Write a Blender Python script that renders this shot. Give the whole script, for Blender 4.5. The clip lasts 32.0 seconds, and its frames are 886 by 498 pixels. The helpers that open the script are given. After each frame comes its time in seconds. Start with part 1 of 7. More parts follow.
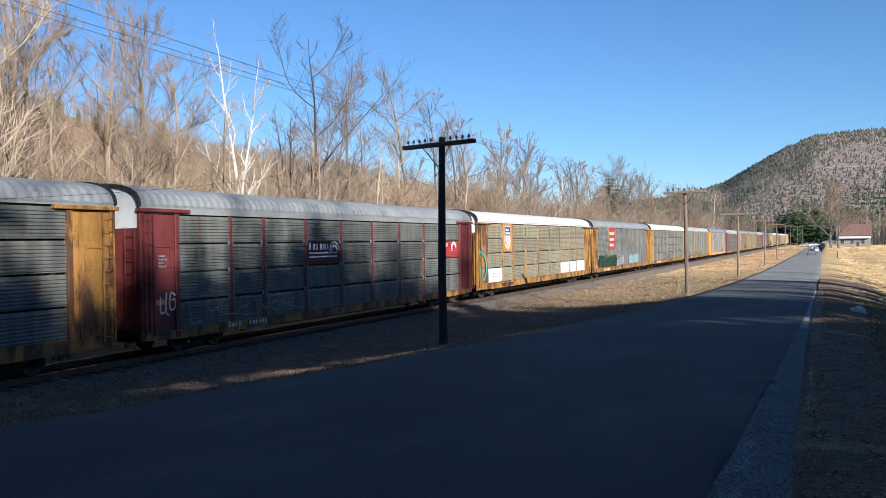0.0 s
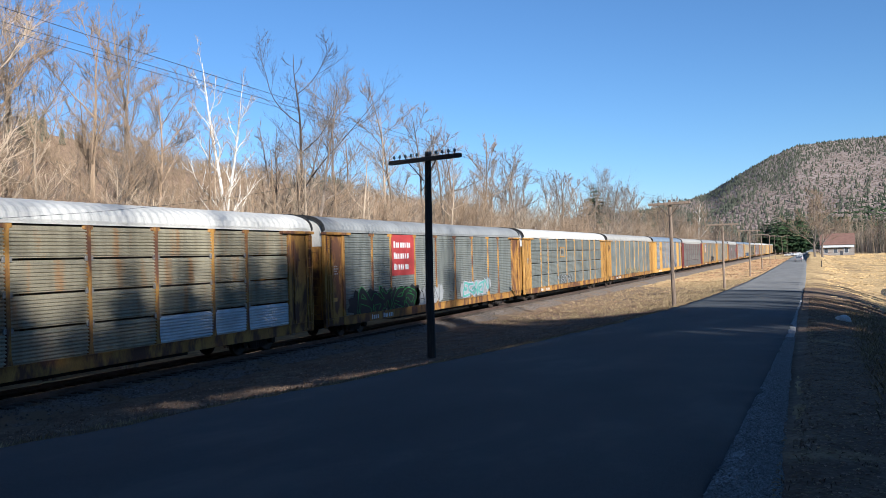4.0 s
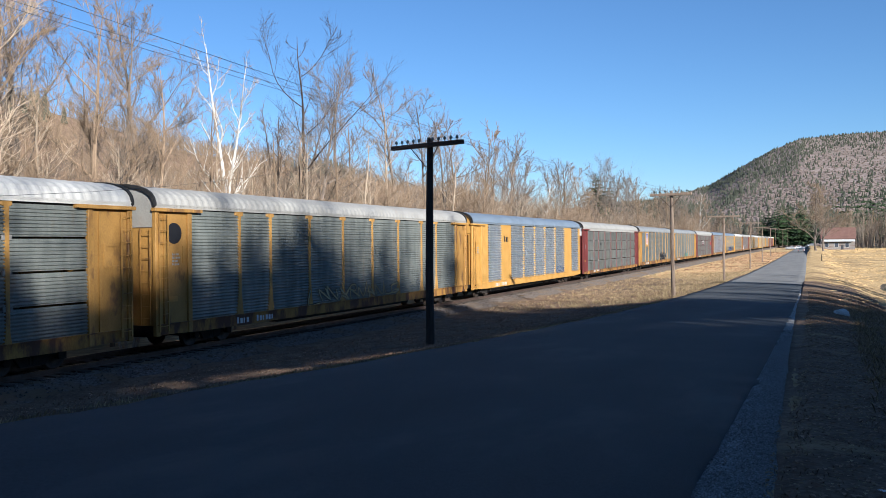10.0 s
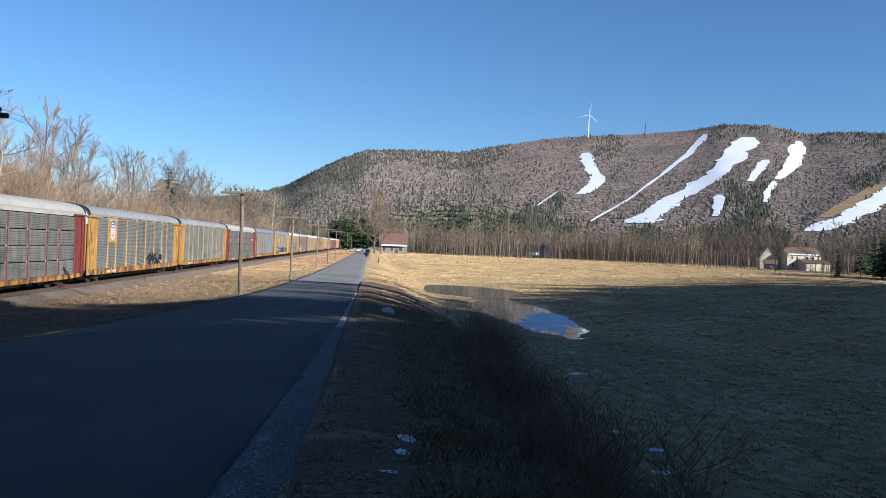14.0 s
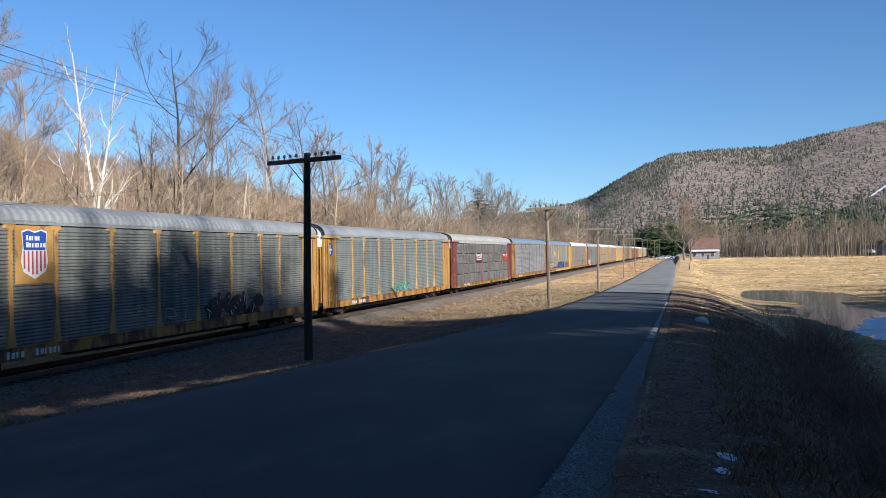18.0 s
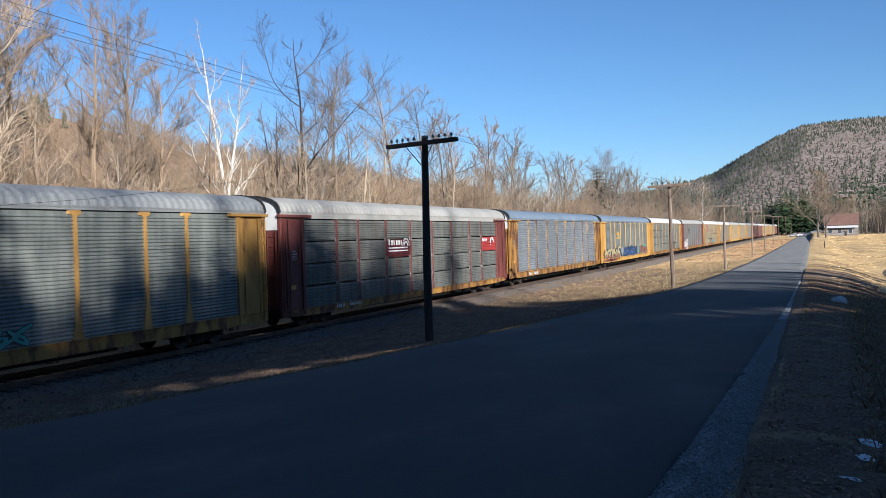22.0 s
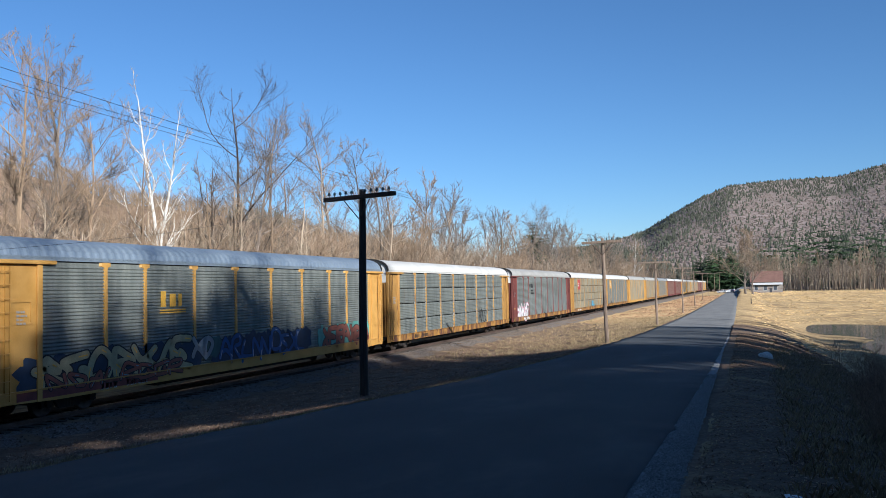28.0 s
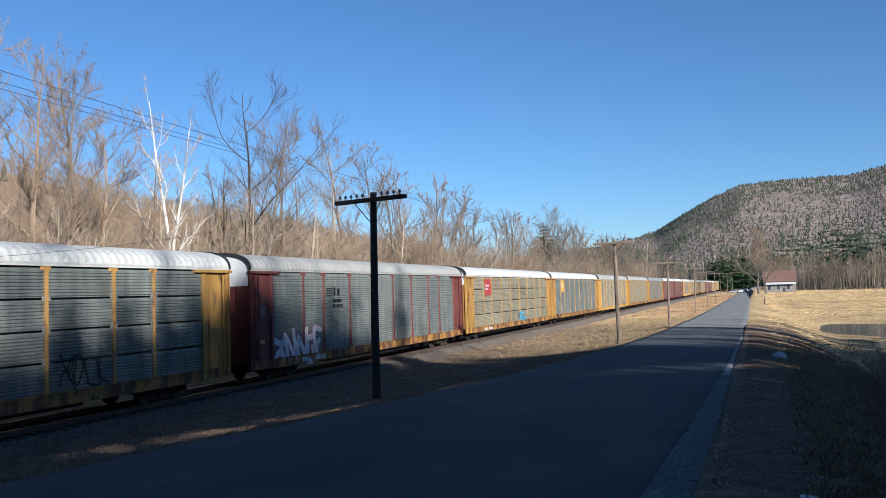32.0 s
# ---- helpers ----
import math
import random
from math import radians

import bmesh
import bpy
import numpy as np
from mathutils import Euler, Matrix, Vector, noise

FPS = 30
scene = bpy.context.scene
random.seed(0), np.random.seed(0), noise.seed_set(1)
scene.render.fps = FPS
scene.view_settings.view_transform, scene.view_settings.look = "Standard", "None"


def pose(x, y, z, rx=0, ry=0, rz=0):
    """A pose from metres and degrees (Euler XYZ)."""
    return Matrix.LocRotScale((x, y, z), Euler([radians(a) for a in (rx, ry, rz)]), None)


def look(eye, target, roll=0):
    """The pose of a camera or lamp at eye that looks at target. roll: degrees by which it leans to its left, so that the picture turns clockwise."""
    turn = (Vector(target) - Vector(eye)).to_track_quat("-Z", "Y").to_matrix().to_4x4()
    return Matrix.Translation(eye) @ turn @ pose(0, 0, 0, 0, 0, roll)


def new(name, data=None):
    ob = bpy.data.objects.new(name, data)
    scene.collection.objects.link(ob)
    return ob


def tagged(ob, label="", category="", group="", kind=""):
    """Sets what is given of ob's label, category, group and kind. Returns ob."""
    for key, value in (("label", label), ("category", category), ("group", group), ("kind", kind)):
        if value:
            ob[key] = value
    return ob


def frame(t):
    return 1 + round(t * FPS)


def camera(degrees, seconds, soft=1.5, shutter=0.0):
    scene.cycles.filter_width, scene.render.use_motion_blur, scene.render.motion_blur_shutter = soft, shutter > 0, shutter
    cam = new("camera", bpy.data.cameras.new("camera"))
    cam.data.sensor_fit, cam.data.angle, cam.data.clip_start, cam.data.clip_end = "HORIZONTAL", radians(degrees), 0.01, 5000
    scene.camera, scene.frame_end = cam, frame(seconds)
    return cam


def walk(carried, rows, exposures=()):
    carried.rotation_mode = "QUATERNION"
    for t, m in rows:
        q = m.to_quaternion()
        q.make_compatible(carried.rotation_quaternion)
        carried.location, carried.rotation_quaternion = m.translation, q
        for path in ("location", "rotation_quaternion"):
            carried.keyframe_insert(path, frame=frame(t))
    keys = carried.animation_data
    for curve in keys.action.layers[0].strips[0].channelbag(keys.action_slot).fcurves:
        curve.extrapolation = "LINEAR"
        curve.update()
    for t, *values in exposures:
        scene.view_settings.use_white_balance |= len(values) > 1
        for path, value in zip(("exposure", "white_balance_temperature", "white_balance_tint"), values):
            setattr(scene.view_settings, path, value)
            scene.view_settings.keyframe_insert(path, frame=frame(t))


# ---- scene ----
# The camera is held by hand beside a lane; y runs along the railway, x to the right of it.
EXPO = 0.80
cam = camera(56.7, 32.0, soft=0.8)
ROWS = [
    (0, -0.19, 0.10, 4.05, 25.10, -0.45, 0.80),
    (0.5, -0.17, 0.08, 4.05, 25.82, 0.10, 1.08),
    (1, -0.18, 0.07, 4.05, 25.97, 0.29, 1.26),
    (1.5, -0.18, 0.10, 4.07, 25.81, 0.52, 1.42),
    (2, -0.18, 0.06, 4.07, 25.10, 0.98, 1.73),
    (2.5, -0.15, 0.06, 4.07, 24.61, 1.12, 1.88),
    (3, -0.18, 0.05, 4.05, 24.23, 0.98, 1.88),
    (3.5, -0.19, 0.08, 4.06, 24.06, 0.73, 1.60),
    (5.5, -0.20, 0.04, 4.06, 25.52, 0.00, 1.04),
    (6, -0.22, 0.08, 4.05, 26.91, 0.45, 0.89),
    (6.5, -0.22, 0.04, 4.05, 27.55, 0.38, 0.78),
    (7, -0.22, 0.06, 4.05, 27.40, 0.40, 0.84),
    (7.5, -0.20, 0.08, 4.05, 26.43, 0.62, 1.26),
    (8, -0.18, 0.07, 4.05, 25.09, 0.76, 1.60),
    (8.5, -0.19, 0.07, 4.05, 24.80, 0.65, 1.68),
    (9, -0.18, 0.07, 4.05, 24.90, 0.33, 1.62),
    (9.5, -0.19, 0.07, 4.04, 24.92, -0.09, 1.26),
    (10, -0.18, 0.06, 4.05, 24.22, -0.42, 0.44),
    (10.5, -0.16, 0.06, 4.05, 21.60, -0.45, -0.40),
    (11, -0.12, 0.05, 4.06, 17.43, -0.28, -0.90),
    (11.5, -0.08, 0.04, 4.07, 13.55, -0.17, -1.35),
    (12, -0.04, 0.04, 4.08, 10.63, -0.37, -1.58),
    (12.5, -0.01, 0.05, 4.08, 6.82, -0.24, -1.83),
    (13, 0.03, 0.05, 4.08, 2.26, 0.04, -2.24),
    (13.5, 0.06, 0.01, 4.10, -1.70, 0.17, -2.65),
    (14, 0.09, 0.05, 4.08, -4.89, -0.16, -2.32),
    (14.5, 0.12, 0.17, 4.05, -9.43, -0.04, -1.59),
    (15.4, 0.20, 0.03, 4.09, -13.20, 0.25, -1.10),
    (16.5, 0.23, -0.16, 4.15, -9.39, 0.53, -0.57),
    (17, 0.20, -0.19, 4.15, -2.52, 0.28, -0.07),
    (17.5, 0.15, -0.06, 4.14, 6.63, 0.50, 0.51),
    (18, 0.12, -0.06, 4.13, 16.23, 0.35, 0.91),
    (18.5, 0.08, -0.01, 4.13, 22.73, 0.09, 1.37),
    (19, 0.10, -0.04, 4.12, 24.86, 0.01, 1.89),
    (19.5, 0.08, -0.01, 4.12, 26.53, -0.15, 2.01),
    (20, 0.09, -0.05, 4.12, 26.46, -0.06, 1.63),
    (20.5, 0.08, -0.04, 4.12, 25.98, -0.41, 1.43),
    (21, 0.09, -0.04, 4.11, 25.48, -0.44, 1.35),
    (21.5, 0.10, -0.03, 4.12, 24.78, -0.63, 1.53),
    (22, 0.10, -0.03, 4.11, 24.45, -0.76, 1.73),
    (22.5, 0.08, -0.01, 4.13, 24.60, -0.73, 1.77),
    (23, 0.11, -0.03, 4.12, 24.60, -0.35, 1.66),
    (23.5, 0.11, -0.02, 4.13, 23.38, 0.43, 1.20),
    (24, 0.12, -0.03, 4.14, 20.61, 1.64, 0.77),
    (24.5, 0.12, -0.06, 4.14, 18.82, 2.35, 0.64),
    (25, 0.12, -0.03, 4.14, 18.85, 2.32, 0.72),
    (25.5, 0.12, -0.03, 4.13, 19.53, 2.39, 0.73),
    (27.5, 0.12, -0.02, 4.13, 20.10, 2.78, 1.08),
    (28, 0.12, -0.03, 4.13, 20.07, 2.85, 1.21),
    (28.5, 0.12, -0.02, 4.13, 20.18, 3.10, 1.26),
    (29, 0.12, -0.02, 4.14, 20.38, 3.16, 1.30),
    (29.5, 0.12, -0.03, 4.14, 20.60, 3.08, 1.39),
    (30, 0.12, -0.04, 4.13, 20.71, 3.08, 1.38),
    (30.5, 0.12, -0.05, 4.13, 20.83, 3.13, 1.47),
    (31, 0.12, -0.04, 4.13, 20.95, 3.04, 1.55),
    (31.5, 0.12, -0.03, 4.15, 20.92, 2.94, 1.60),
    (32, 0.12, -0.04, 4.13, 20.87, 3.03, 1.67),
]
walk(cam, [(t, pose(x, y, z, 90 + pitch, roll, yaw)) for t, x, y, z, yaw, pitch, roll in ROWS],
     exposures=[(0, EXPO + 0.08, 5300, 9), (12, EXPO + 0.06, 5300, 9), (17, EXPO - 0.02, 5300, 9), (23, EXPO - 0.02, 5300, 9), (25, EXPO - 0.11, 5180, 8), (32, EXPO - 0.10, 5180, 8)])

# ---- light ----
SUN_AZ, SUN_EL = 127.0, 19.0           # degrees clockwise from the railway's direction; above the horizon
world = bpy.data.worlds.new("sky")
scene.world = world
world.use_nodes = True
wn = world.node_tree.nodes
sky = wn.new("ShaderNodeTexSky")
sky.sky_type = "NISHITA"
sky.sun_disc = False
sky.sun_elevation, sky.sun_rotation = radians(SUN_EL), radians(SUN_AZ)
sky.air_density, sky.dust_density, sky.ozone_density, sky.altitude = 1.0, 0.0, 4.0, 300
wn["Background"].inputs["Strength"].default_value = 0.065
world.node_tree.links.new(sky.outputs["Color"], wn["Background"].inputs["Color"])
sun_data = bpy.data.lights.new("sun", "SUN")
sun_data.energy, sun_data.angle, sun_data.color = 5.0, radians(0.53), (1.0, 0.86, 0.68)
sun = new("sun", sun_data)
sun_way = Vector((math.sin(radians(SUN_AZ)) * math.cos(radians(SUN_EL)), math.cos(radians(SUN_AZ)) * math.cos(radians(SUN_EL)), math.sin(radians(SUN_EL))))
sun.matrix_world = look(sun_way * 200, (0, 0, 0))

# ---- helpers for meshes ----
class Geo:
    """Vertices and faces of one mesh."""
    def __init__(self):
        self.v, self.f = [], []

    def add(self, verts, faces):
        n = len(self.v)
        self.v.extend(tuple(p) for p in verts)
        self.f.extend(tuple(n + i for i in q) for q in faces)
        return self

    def box(self, x0, x1, y0, y1, z0, z1):
        return self.add([(x0, y0, z0), (x1, y0, z0), (x1, y1, z0), (x0, y1, z0), (x0, y0, z1), (x1, y0, z1), (x1, y1, z1), (x0, y1, z1)],
                        [(3, 2, 1, 0), (4, 5, 6, 7), (0, 1, 5, 4), (1, 2, 6, 5), (2, 3, 7, 6), (3, 0, 4, 7)])

    def bevel_box(self, x0, x1, y0, y1, z0, z1, b):
        """A box with its upright and level long edges cut off by b."""
        ring = [(x0 + b, y0), (x1 - b, y0), (x1, y0 + b), (x1, y1 - b), (x1 - b, y1), (x0 + b, y1), (x0, y1 - b), (x0, y0 + b)]
        cx, cy = (x0 + x1) / 2, (y0 + y1) / 2
        def small(p):
            return (p[0] + (b if p[0] < cx else -b), p[1] + (b if p[1] < cy else -b))
        rows = [[(*small(p), z0) for p in ring], [(*p, z0 + b) for p in ring], [(*p, z1 - b) for p in ring], [(*small(p), z1) for p in ring]]
        return self.loft(rows, True)

    def loft(self, rows, caps=True, closed=True):
        n, m = len(rows[0]), len(rows)
        faces = []
        for i in range(m - 1):
            for j in range(n if closed else n - 1):
                k = (j + 1) % n
                faces.append((i * n + j, i * n + k, (i + 1) * n + k, (i + 1) * n + j))
        if caps:
            faces += [tuple(range(n - 1, -1, -1)), tuple((m - 1) * n + j for j in range(n))]
        return self.add([p for r in rows for p in r], faces)

    def tube(self, pts, radii, n=6, caps=True):
        rows = []
        pts = [Vector(p) for p in pts]
        side = None
        for i, p in enumerate(pts):
            d = (pts[min(i + 1, len(pts) - 1)] - pts[max(i - 1, 0)]).normalized()
            if side is None:
                side = d.orthogonal().normalized()
            side = (side - d * side.dot(d)).normalized()
            up = d.cross(side)
            r = radii[i] if hasattr(radii, "__len__") else radii
            rows.append([p + (side * math.cos(a) + up * math.sin(a)) * r for a in (2 * math.pi * j / n for j in range(n))])
        return self.loft(rows, caps)

    def extrude(self, poly, axis, c0, c1):
        """A flat outline of (a, b) pairs drawn out along an axis from c0 to c1."""
        def place(a, b, c):
            return {"x": (c, a, b), "y": (a, c, b), "z": (a, b, c)}[axis]
        return self.loft([[place(a, b, c0) for a, b in poly], [place(a, b, c1) for a, b in poly]], True)

    def mesh(self, name, smooth=False):
        me = bpy.data.meshes.new(name)
        me.from_pydata(self.v, [], self.f)
        if smooth:
            me.shade_smooth()
        me.update()
        return me


def place_mesh(name, me, material, parent=None, m=None, label=""):
    """Links a mesh, which others may share, as one object with its own material."""
    ob = new(name, me)
    if not me.materials:
        me.materials.append(material)
    elif me.materials[0] != material:
        ob.material_slots[0].link = "OBJECT"
        ob.material_slots[0].material = material
    if m is not None:
        ob.matrix_basis = m
    if parent:
        ob.parent = parent
    return tagged(ob, label)


def part(name, geo, material, parent=None, label="", smooth=False):
    return place_mesh(name, geo.mesh(name, smooth), material, parent, None, label)


def thing(name, label, category, group="", m=None):
    ob = tagged(new(name), label, category, group)
    ob.empty_display_size = 0.2
    if m is not None:
        ob.matrix_basis = m
    return ob


def smooth01(a, b, x):
    t = min(1.0, max(0.0, (x - a) / (b - a)))
    return t * t * (3 - 2 * t)


# ---- materials ----
def material(name, low, high, rough=0.8, metal=0.0, scale=4.0, stretch=(1, 1, 1), fine=60.0, fine_amount=0.25, bump=0.2, bump_scale=40.0, vary=0.0,
             stain=None, stain_scale=0.8, stain_at=0.6, stain_width=0.12, spec=0.4, island=0.0, bump_depth=0.02):
    """A surface of two colours mixed in patches, with fine grain, stains, relief and some difference from object to object."""
    m = bpy.data.materials.new(name)
    m.use_nodes = True
    t = m.node_tree
    n, links = t.nodes, t.links
    bsdf = n["Principled BSDF"]
    coord, info, mapping = n.new("ShaderNodeTexCoord"), n.new("ShaderNodeObjectInfo"), n.new("ShaderNodeVectorMath")
    mapping.operation = "MULTIPLY"
    mapping.inputs[1].default_value = stretch
    shift = n.new("ShaderNodeVectorMath")
    shift.operation = "MULTIPLY_ADD"
    shift.inputs[1].default_value = (1, 1, 1)
    far = n.new("ShaderNodeMath")
    far.operation = "MULTIPLY"
    far.inputs[1].default_value = 57.0
    links.new(info.outputs["Random"], far.inputs[0])
    links.new(coord.outputs["Object"], shift.inputs[0])
    links.new(far.outputs[0], shift.inputs[2])
    links.new(shift.outputs[0], mapping.inputs[0])

    def noise_node(s, detail, rough_=0.55, stretched=True):
        q = n.new("ShaderNodeTexNoise")
        q.inputs["Scale"].default_value, q.inputs["Detail"].default_value, q.inputs["Roughness"].default_value = s, detail, rough_
        links.new((mapping if stretched else shift).outputs[0], q.inputs["Vector"])
        return q

    def ramp(source, a, b):
        r = n.new("ShaderNodeMapRange")
        r.inputs["From Min"].default_value, r.inputs["From Max"].default_value = a, b
        links.new(source, r.inputs["Value"])
        return r.outputs["Result"]

    def mix(fac, a, b, blend="MIX"):
        x = n.new("ShaderNodeMix")
        x.data_type, x.blend_type = "RGBA", blend
        for socket, value in ((x.inputs["Factor"], fac), (x.inputs[6], a), (x.inputs[7], b)):
            if isinstance(value, (int, float)):
                socket.default_value = value
            elif isinstance(value, tuple):
                socket.default_value = (*value, 1)
            else:
                links.new(value, socket)
        return x.outputs[2]

    colour = mix(ramp(noise_node(scale, 5).outputs["Fac"], 0.32, 0.68), low, high)
    grain = noise_node(fine, 3, 0.6)
    grey = n.new("ShaderNodeCombineColor")
    value = ramp(grain.outputs["Fac"], 0.25, 0.75)
    v = n.new("ShaderNodeMapRange")
    v.inputs["To Min"].default_value, v.inputs["To Max"].default_value = 1 - fine_amount, 1 + fine_amount
    links.new(value, v.inputs["Value"])
    for c in range(3):
        links.new(v.outputs["Result"], grey.inputs[c])
    colour = mix(1.0, colour, grey.outputs[0], "MULTIPLY")
    if stain:
        colour = mix(ramp(noise_node(stain_scale, 6, 0.62).outputs["Fac"], stain_at, stain_at + stain_width), colour, stain)
    if vary:
        r = n.new("ShaderNodeMapRange")
        r.inputs["To Min"].default_value, r.inputs["To Max"].default_value = 1 - vary, 1 + vary
        links.new(info.outputs["Random"], r.inputs["Value"])
        g = n.new("ShaderNodeCombineColor")
        for c in range(3):
            links.new(r.outputs["Result"], g.inputs[c])
        colour = mix(1.0, colour, g.outputs[0], "MULTIPLY")
    if island:
        geom = n.new("ShaderNodeNewGeometry")
        r = n.new("ShaderNodeMapRange")
        r.inputs["To Min"].default_value, r.inputs["To Max"].default_value = 1 - island, 1 + island
        links.new(geom.outputs["Random Per Island"], r.inputs["Value"])
        g = n.new("ShaderNodeCombineColor")
        for c in range(3):
            links.new(r.outputs["Result"], g.inputs[c])
        colour = mix(1.0, colour, g.outputs[0], "MULTIPLY")
    links.new(colour, bsdf.inputs["Base Color"])
    rr = n.new("ShaderNodeMapRange")
    rr.inputs["To Min"].default_value, rr.inputs["To Max"].default_value = max(0.02, rough - 0.1), min(1, rough + 0.1)
    links.new(grain.outputs["Fac"], rr.inputs["Value"])
    links.new(rr.outputs["Result"], bsdf.inputs["Roughness"])
    bsdf.inputs["Metallic"].default_value = metal
    bsdf.inputs["Specular IOR Level"].default_value = spec
    if rough >= 0.84:
        bsdf.inputs["Diffuse Roughness"].default_value = 1.0
    if bump:
        b = n.new("ShaderNodeBump")
        b.inputs["Strength"].default_value, b.inputs["Distance"].default_value = bump, bump_depth
        links.new(noise_node(bump_scale, 4).outputs["Fac"], b.inputs["Height"])
        links.new(b.outputs["Normal"], bsdf.inputs["Normal"])
    return m


# One asphalt in two tones: paler for the sunlit stretch, darker for the shaded.
ASPHALT_SUNLIT = material("sunlit_pale_asphalt", (0.115, 0.115, 0.113), (0.165, 0.163, 0.158), 0.88, scale=0.6, stretch=(1, 0.3, 1), fine=60, fine_amount=0.3, bump=0.5, bump_scale=90, stain=(0.09, 0.09, 0.088), stain_scale=0.3, stain_at=0.60, spec=0.25)
ASPHALT_SHADED = material("asphalt", (0.041, 0.045, 0.050), (0.062, 0.066, 0.070), 0.85, scale=0.5, stretch=(1, 0.35, 1), fine=90, fine_amount=0.35, bump=0.5, bump_scale=120, stain=(0.080, 0.082, 0.083), stain_scale=0.5, stain_at=0.56, spec=0.25)
GRAVEL = material("gravel", (0.19, 0.186, 0.177), (0.37, 0.362, 0.345), 0.95, scale=28, fine=75, fine_amount=0.9, bump=1.0, bump_scale=30, stain=(0.08, 0.07, 0.06), stain_scale=1.5, spec=0.2)
BALLAST = material("ballast", (0.080, 0.066, 0.057), (0.18, 0.155, 0.135), 0.95, scale=9, fine=22, fine_amount=0.6, bump=1.0, bump_scale=16, stain=(0.15, 0.105, 0.065), stain_scale=0.7, stain_at=0.50, spec=0.2)
EARTH = material("dry_meadow", (0.27, 0.190, 0.095), (0.42, 0.305, 0.155), 0.95, scale=0.22, stretch=(1, 0.55, 1), fine=2.2, fine_amount=0.5, bump=1.0, bump_scale=2.4, bump_depth=0.12, stain=(0.21, 0.145, 0.08), stain_scale=0.09, stain_at=0.56, spec=0.1)
# Meadow colour brightened for the far part that lies in sun.
SUNLIT_GRASS = material("sunlit_golden_grass", (0.47, 0.325, 0.150), (0.68, 0.490, 0.245), 0.95, scale=0.22, stretch=(1, 0.55, 1), fine=2.2, fine_amount=0.5, bump=0, stain=(0.30, 0.20, 0.105), stain_scale=0.09, stain_at=0.56, spec=0.1)
RUSSET = material("russet_dead_grass", (0.29, 0.165, 0.090), (0.50, 0.335, 0.185), 0.95, scale=0.35, stretch=(1, 0.6, 1), fine=2.6, fine_amount=0.5, bump=0, stain=(0.17, 0.095, 0.06), stain_scale=0.22, stain_at=0.52, spec=0.1, island=0.2)
# The same meadow grass toned darker for the near part in shade.
SHADED_GRASS = material("shaded_winter_grass", (0.27, 0.185, 0.100), (0.41, 0.300, 0.170), 0.95, scale=0.5, fine=5, fine_amount=0.3, bump=0, spec=0.1, island=0.25)
STRAW = material("dead_grass", (0.26, 0.19, 0.10), (0.46, 0.36, 0.21), 0.9, scale=1.0, fine=8, fine_amount=0.4, bump=0, vary=0.2, spec=0.1, island=0.45)
WEED = material("dead_weeds", (0.19, 0.125, 0.085), (0.36, 0.245, 0.165), 0.9, scale=2, fine=10, bump=0, vary=0.3, spec=0.1, island=0.4)
RIDGE_FLOOR = material("wood_floor", (0.13, 0.088, 0.062), (0.215, 0.150, 0.105), 0.95, scale=0.15, fine=1.6, fine_amount=0.5, bump=1.0, bump_scale=1.2, bump_depth=0.2, stain=(0.10, 0.075, 0.052), stain_scale=0.05, stain_at=0.5, spec=0.05)
LITTER = material("leaf_litter", (0.10, 0.068, 0.048), (0.19, 0.135, 0.09), 0.95, scale=1.2, fine=12, fine_amount=0.5, bump=1.0, bump_scale=14, stain=(0.34, 0.25, 0.14), stain_scale=0.45, stain_at=0.60, spec=0.1)
RAIL = material("rail_steel", (0.10, 0.07, 0.055), (0.16, 0.11, 0.085), 0.6, metal=0.5, scale=3, bump=0.2)
RAIL_TOP = material("worn_rail_steel", (0.60, 0.60, 0.60), (0.75, 0.75, 0.74), 0.10, metal=1.0, scale=3, stretch=(8, 0.3, 1), bump=0)
TIE = material("creosoted_wood", (0.045, 0.035, 0.028), (0.10, 0.08, 0.065), 0.9, scale=5, stretch=(0.3, 3, 3), vary=0.3)
POLE_DARK = material("dark_pole_wood", (0.035, 0.027, 0.022), (0.075, 0.058, 0.045), 0.85, scale=6, stretch=(4, 4, 0.3), fine=70)
POLE_PALE = material("weathered_pole_wood", (0.20, 0.14, 0.10), (0.36, 0.28, 0.21), 0.85, scale=6, stretch=(4, 4, 0.25), fine=60)
IRON = material("rusty_iron", (0.05, 0.035, 0.03), (0.12, 0.075, 0.05), 0.7, metal=0.4, scale=12)
DARK_STEEL = material("grimy_steel", (0.018, 0.016, 0.015), (0.045, 0.036, 0.03), 0.8, metal=0.2, scale=3)
WHEEL = material("wheel_steel", (0.05, 0.04, 0.035), (0.12, 0.09, 0.07), 0.55, metal=0.6, scale=5)
GLASS_INS = material("insulator_glass", (0.05, 0.07, 0.07), (0.08, 0.11, 0.11), 0.15, scale=3, bump=0, spec=0.6)
WIRE = material("wire_metal", (0.05, 0.05, 0.05), (0.09, 0.09, 0.09), 0.5, metal=0.5, bump=0)
HINGE = material("worn_zinc", (0.20, 0.19, 0.175), (0.33, 0.32, 0.295), 0.6, metal=0.3, scale=6, bump=0.1, vary=0.2, stain=(0.10, 0.08, 0.07), stain_scale=5, stain_at=0.55)
PANEL = material("galvanised_panel", (0.150, 0.163, 0.152), (0.255, 0.268, 0.240), 0.55, metal=0.25, scale=1.3, stretch=(1, 2.2, 0.35), fine=24, fine_amount=0.18, bump=0.1, vary=0.07, stain=(0.20, 0.16, 0.12), stain_scale=0.7, stain_at=0.62)
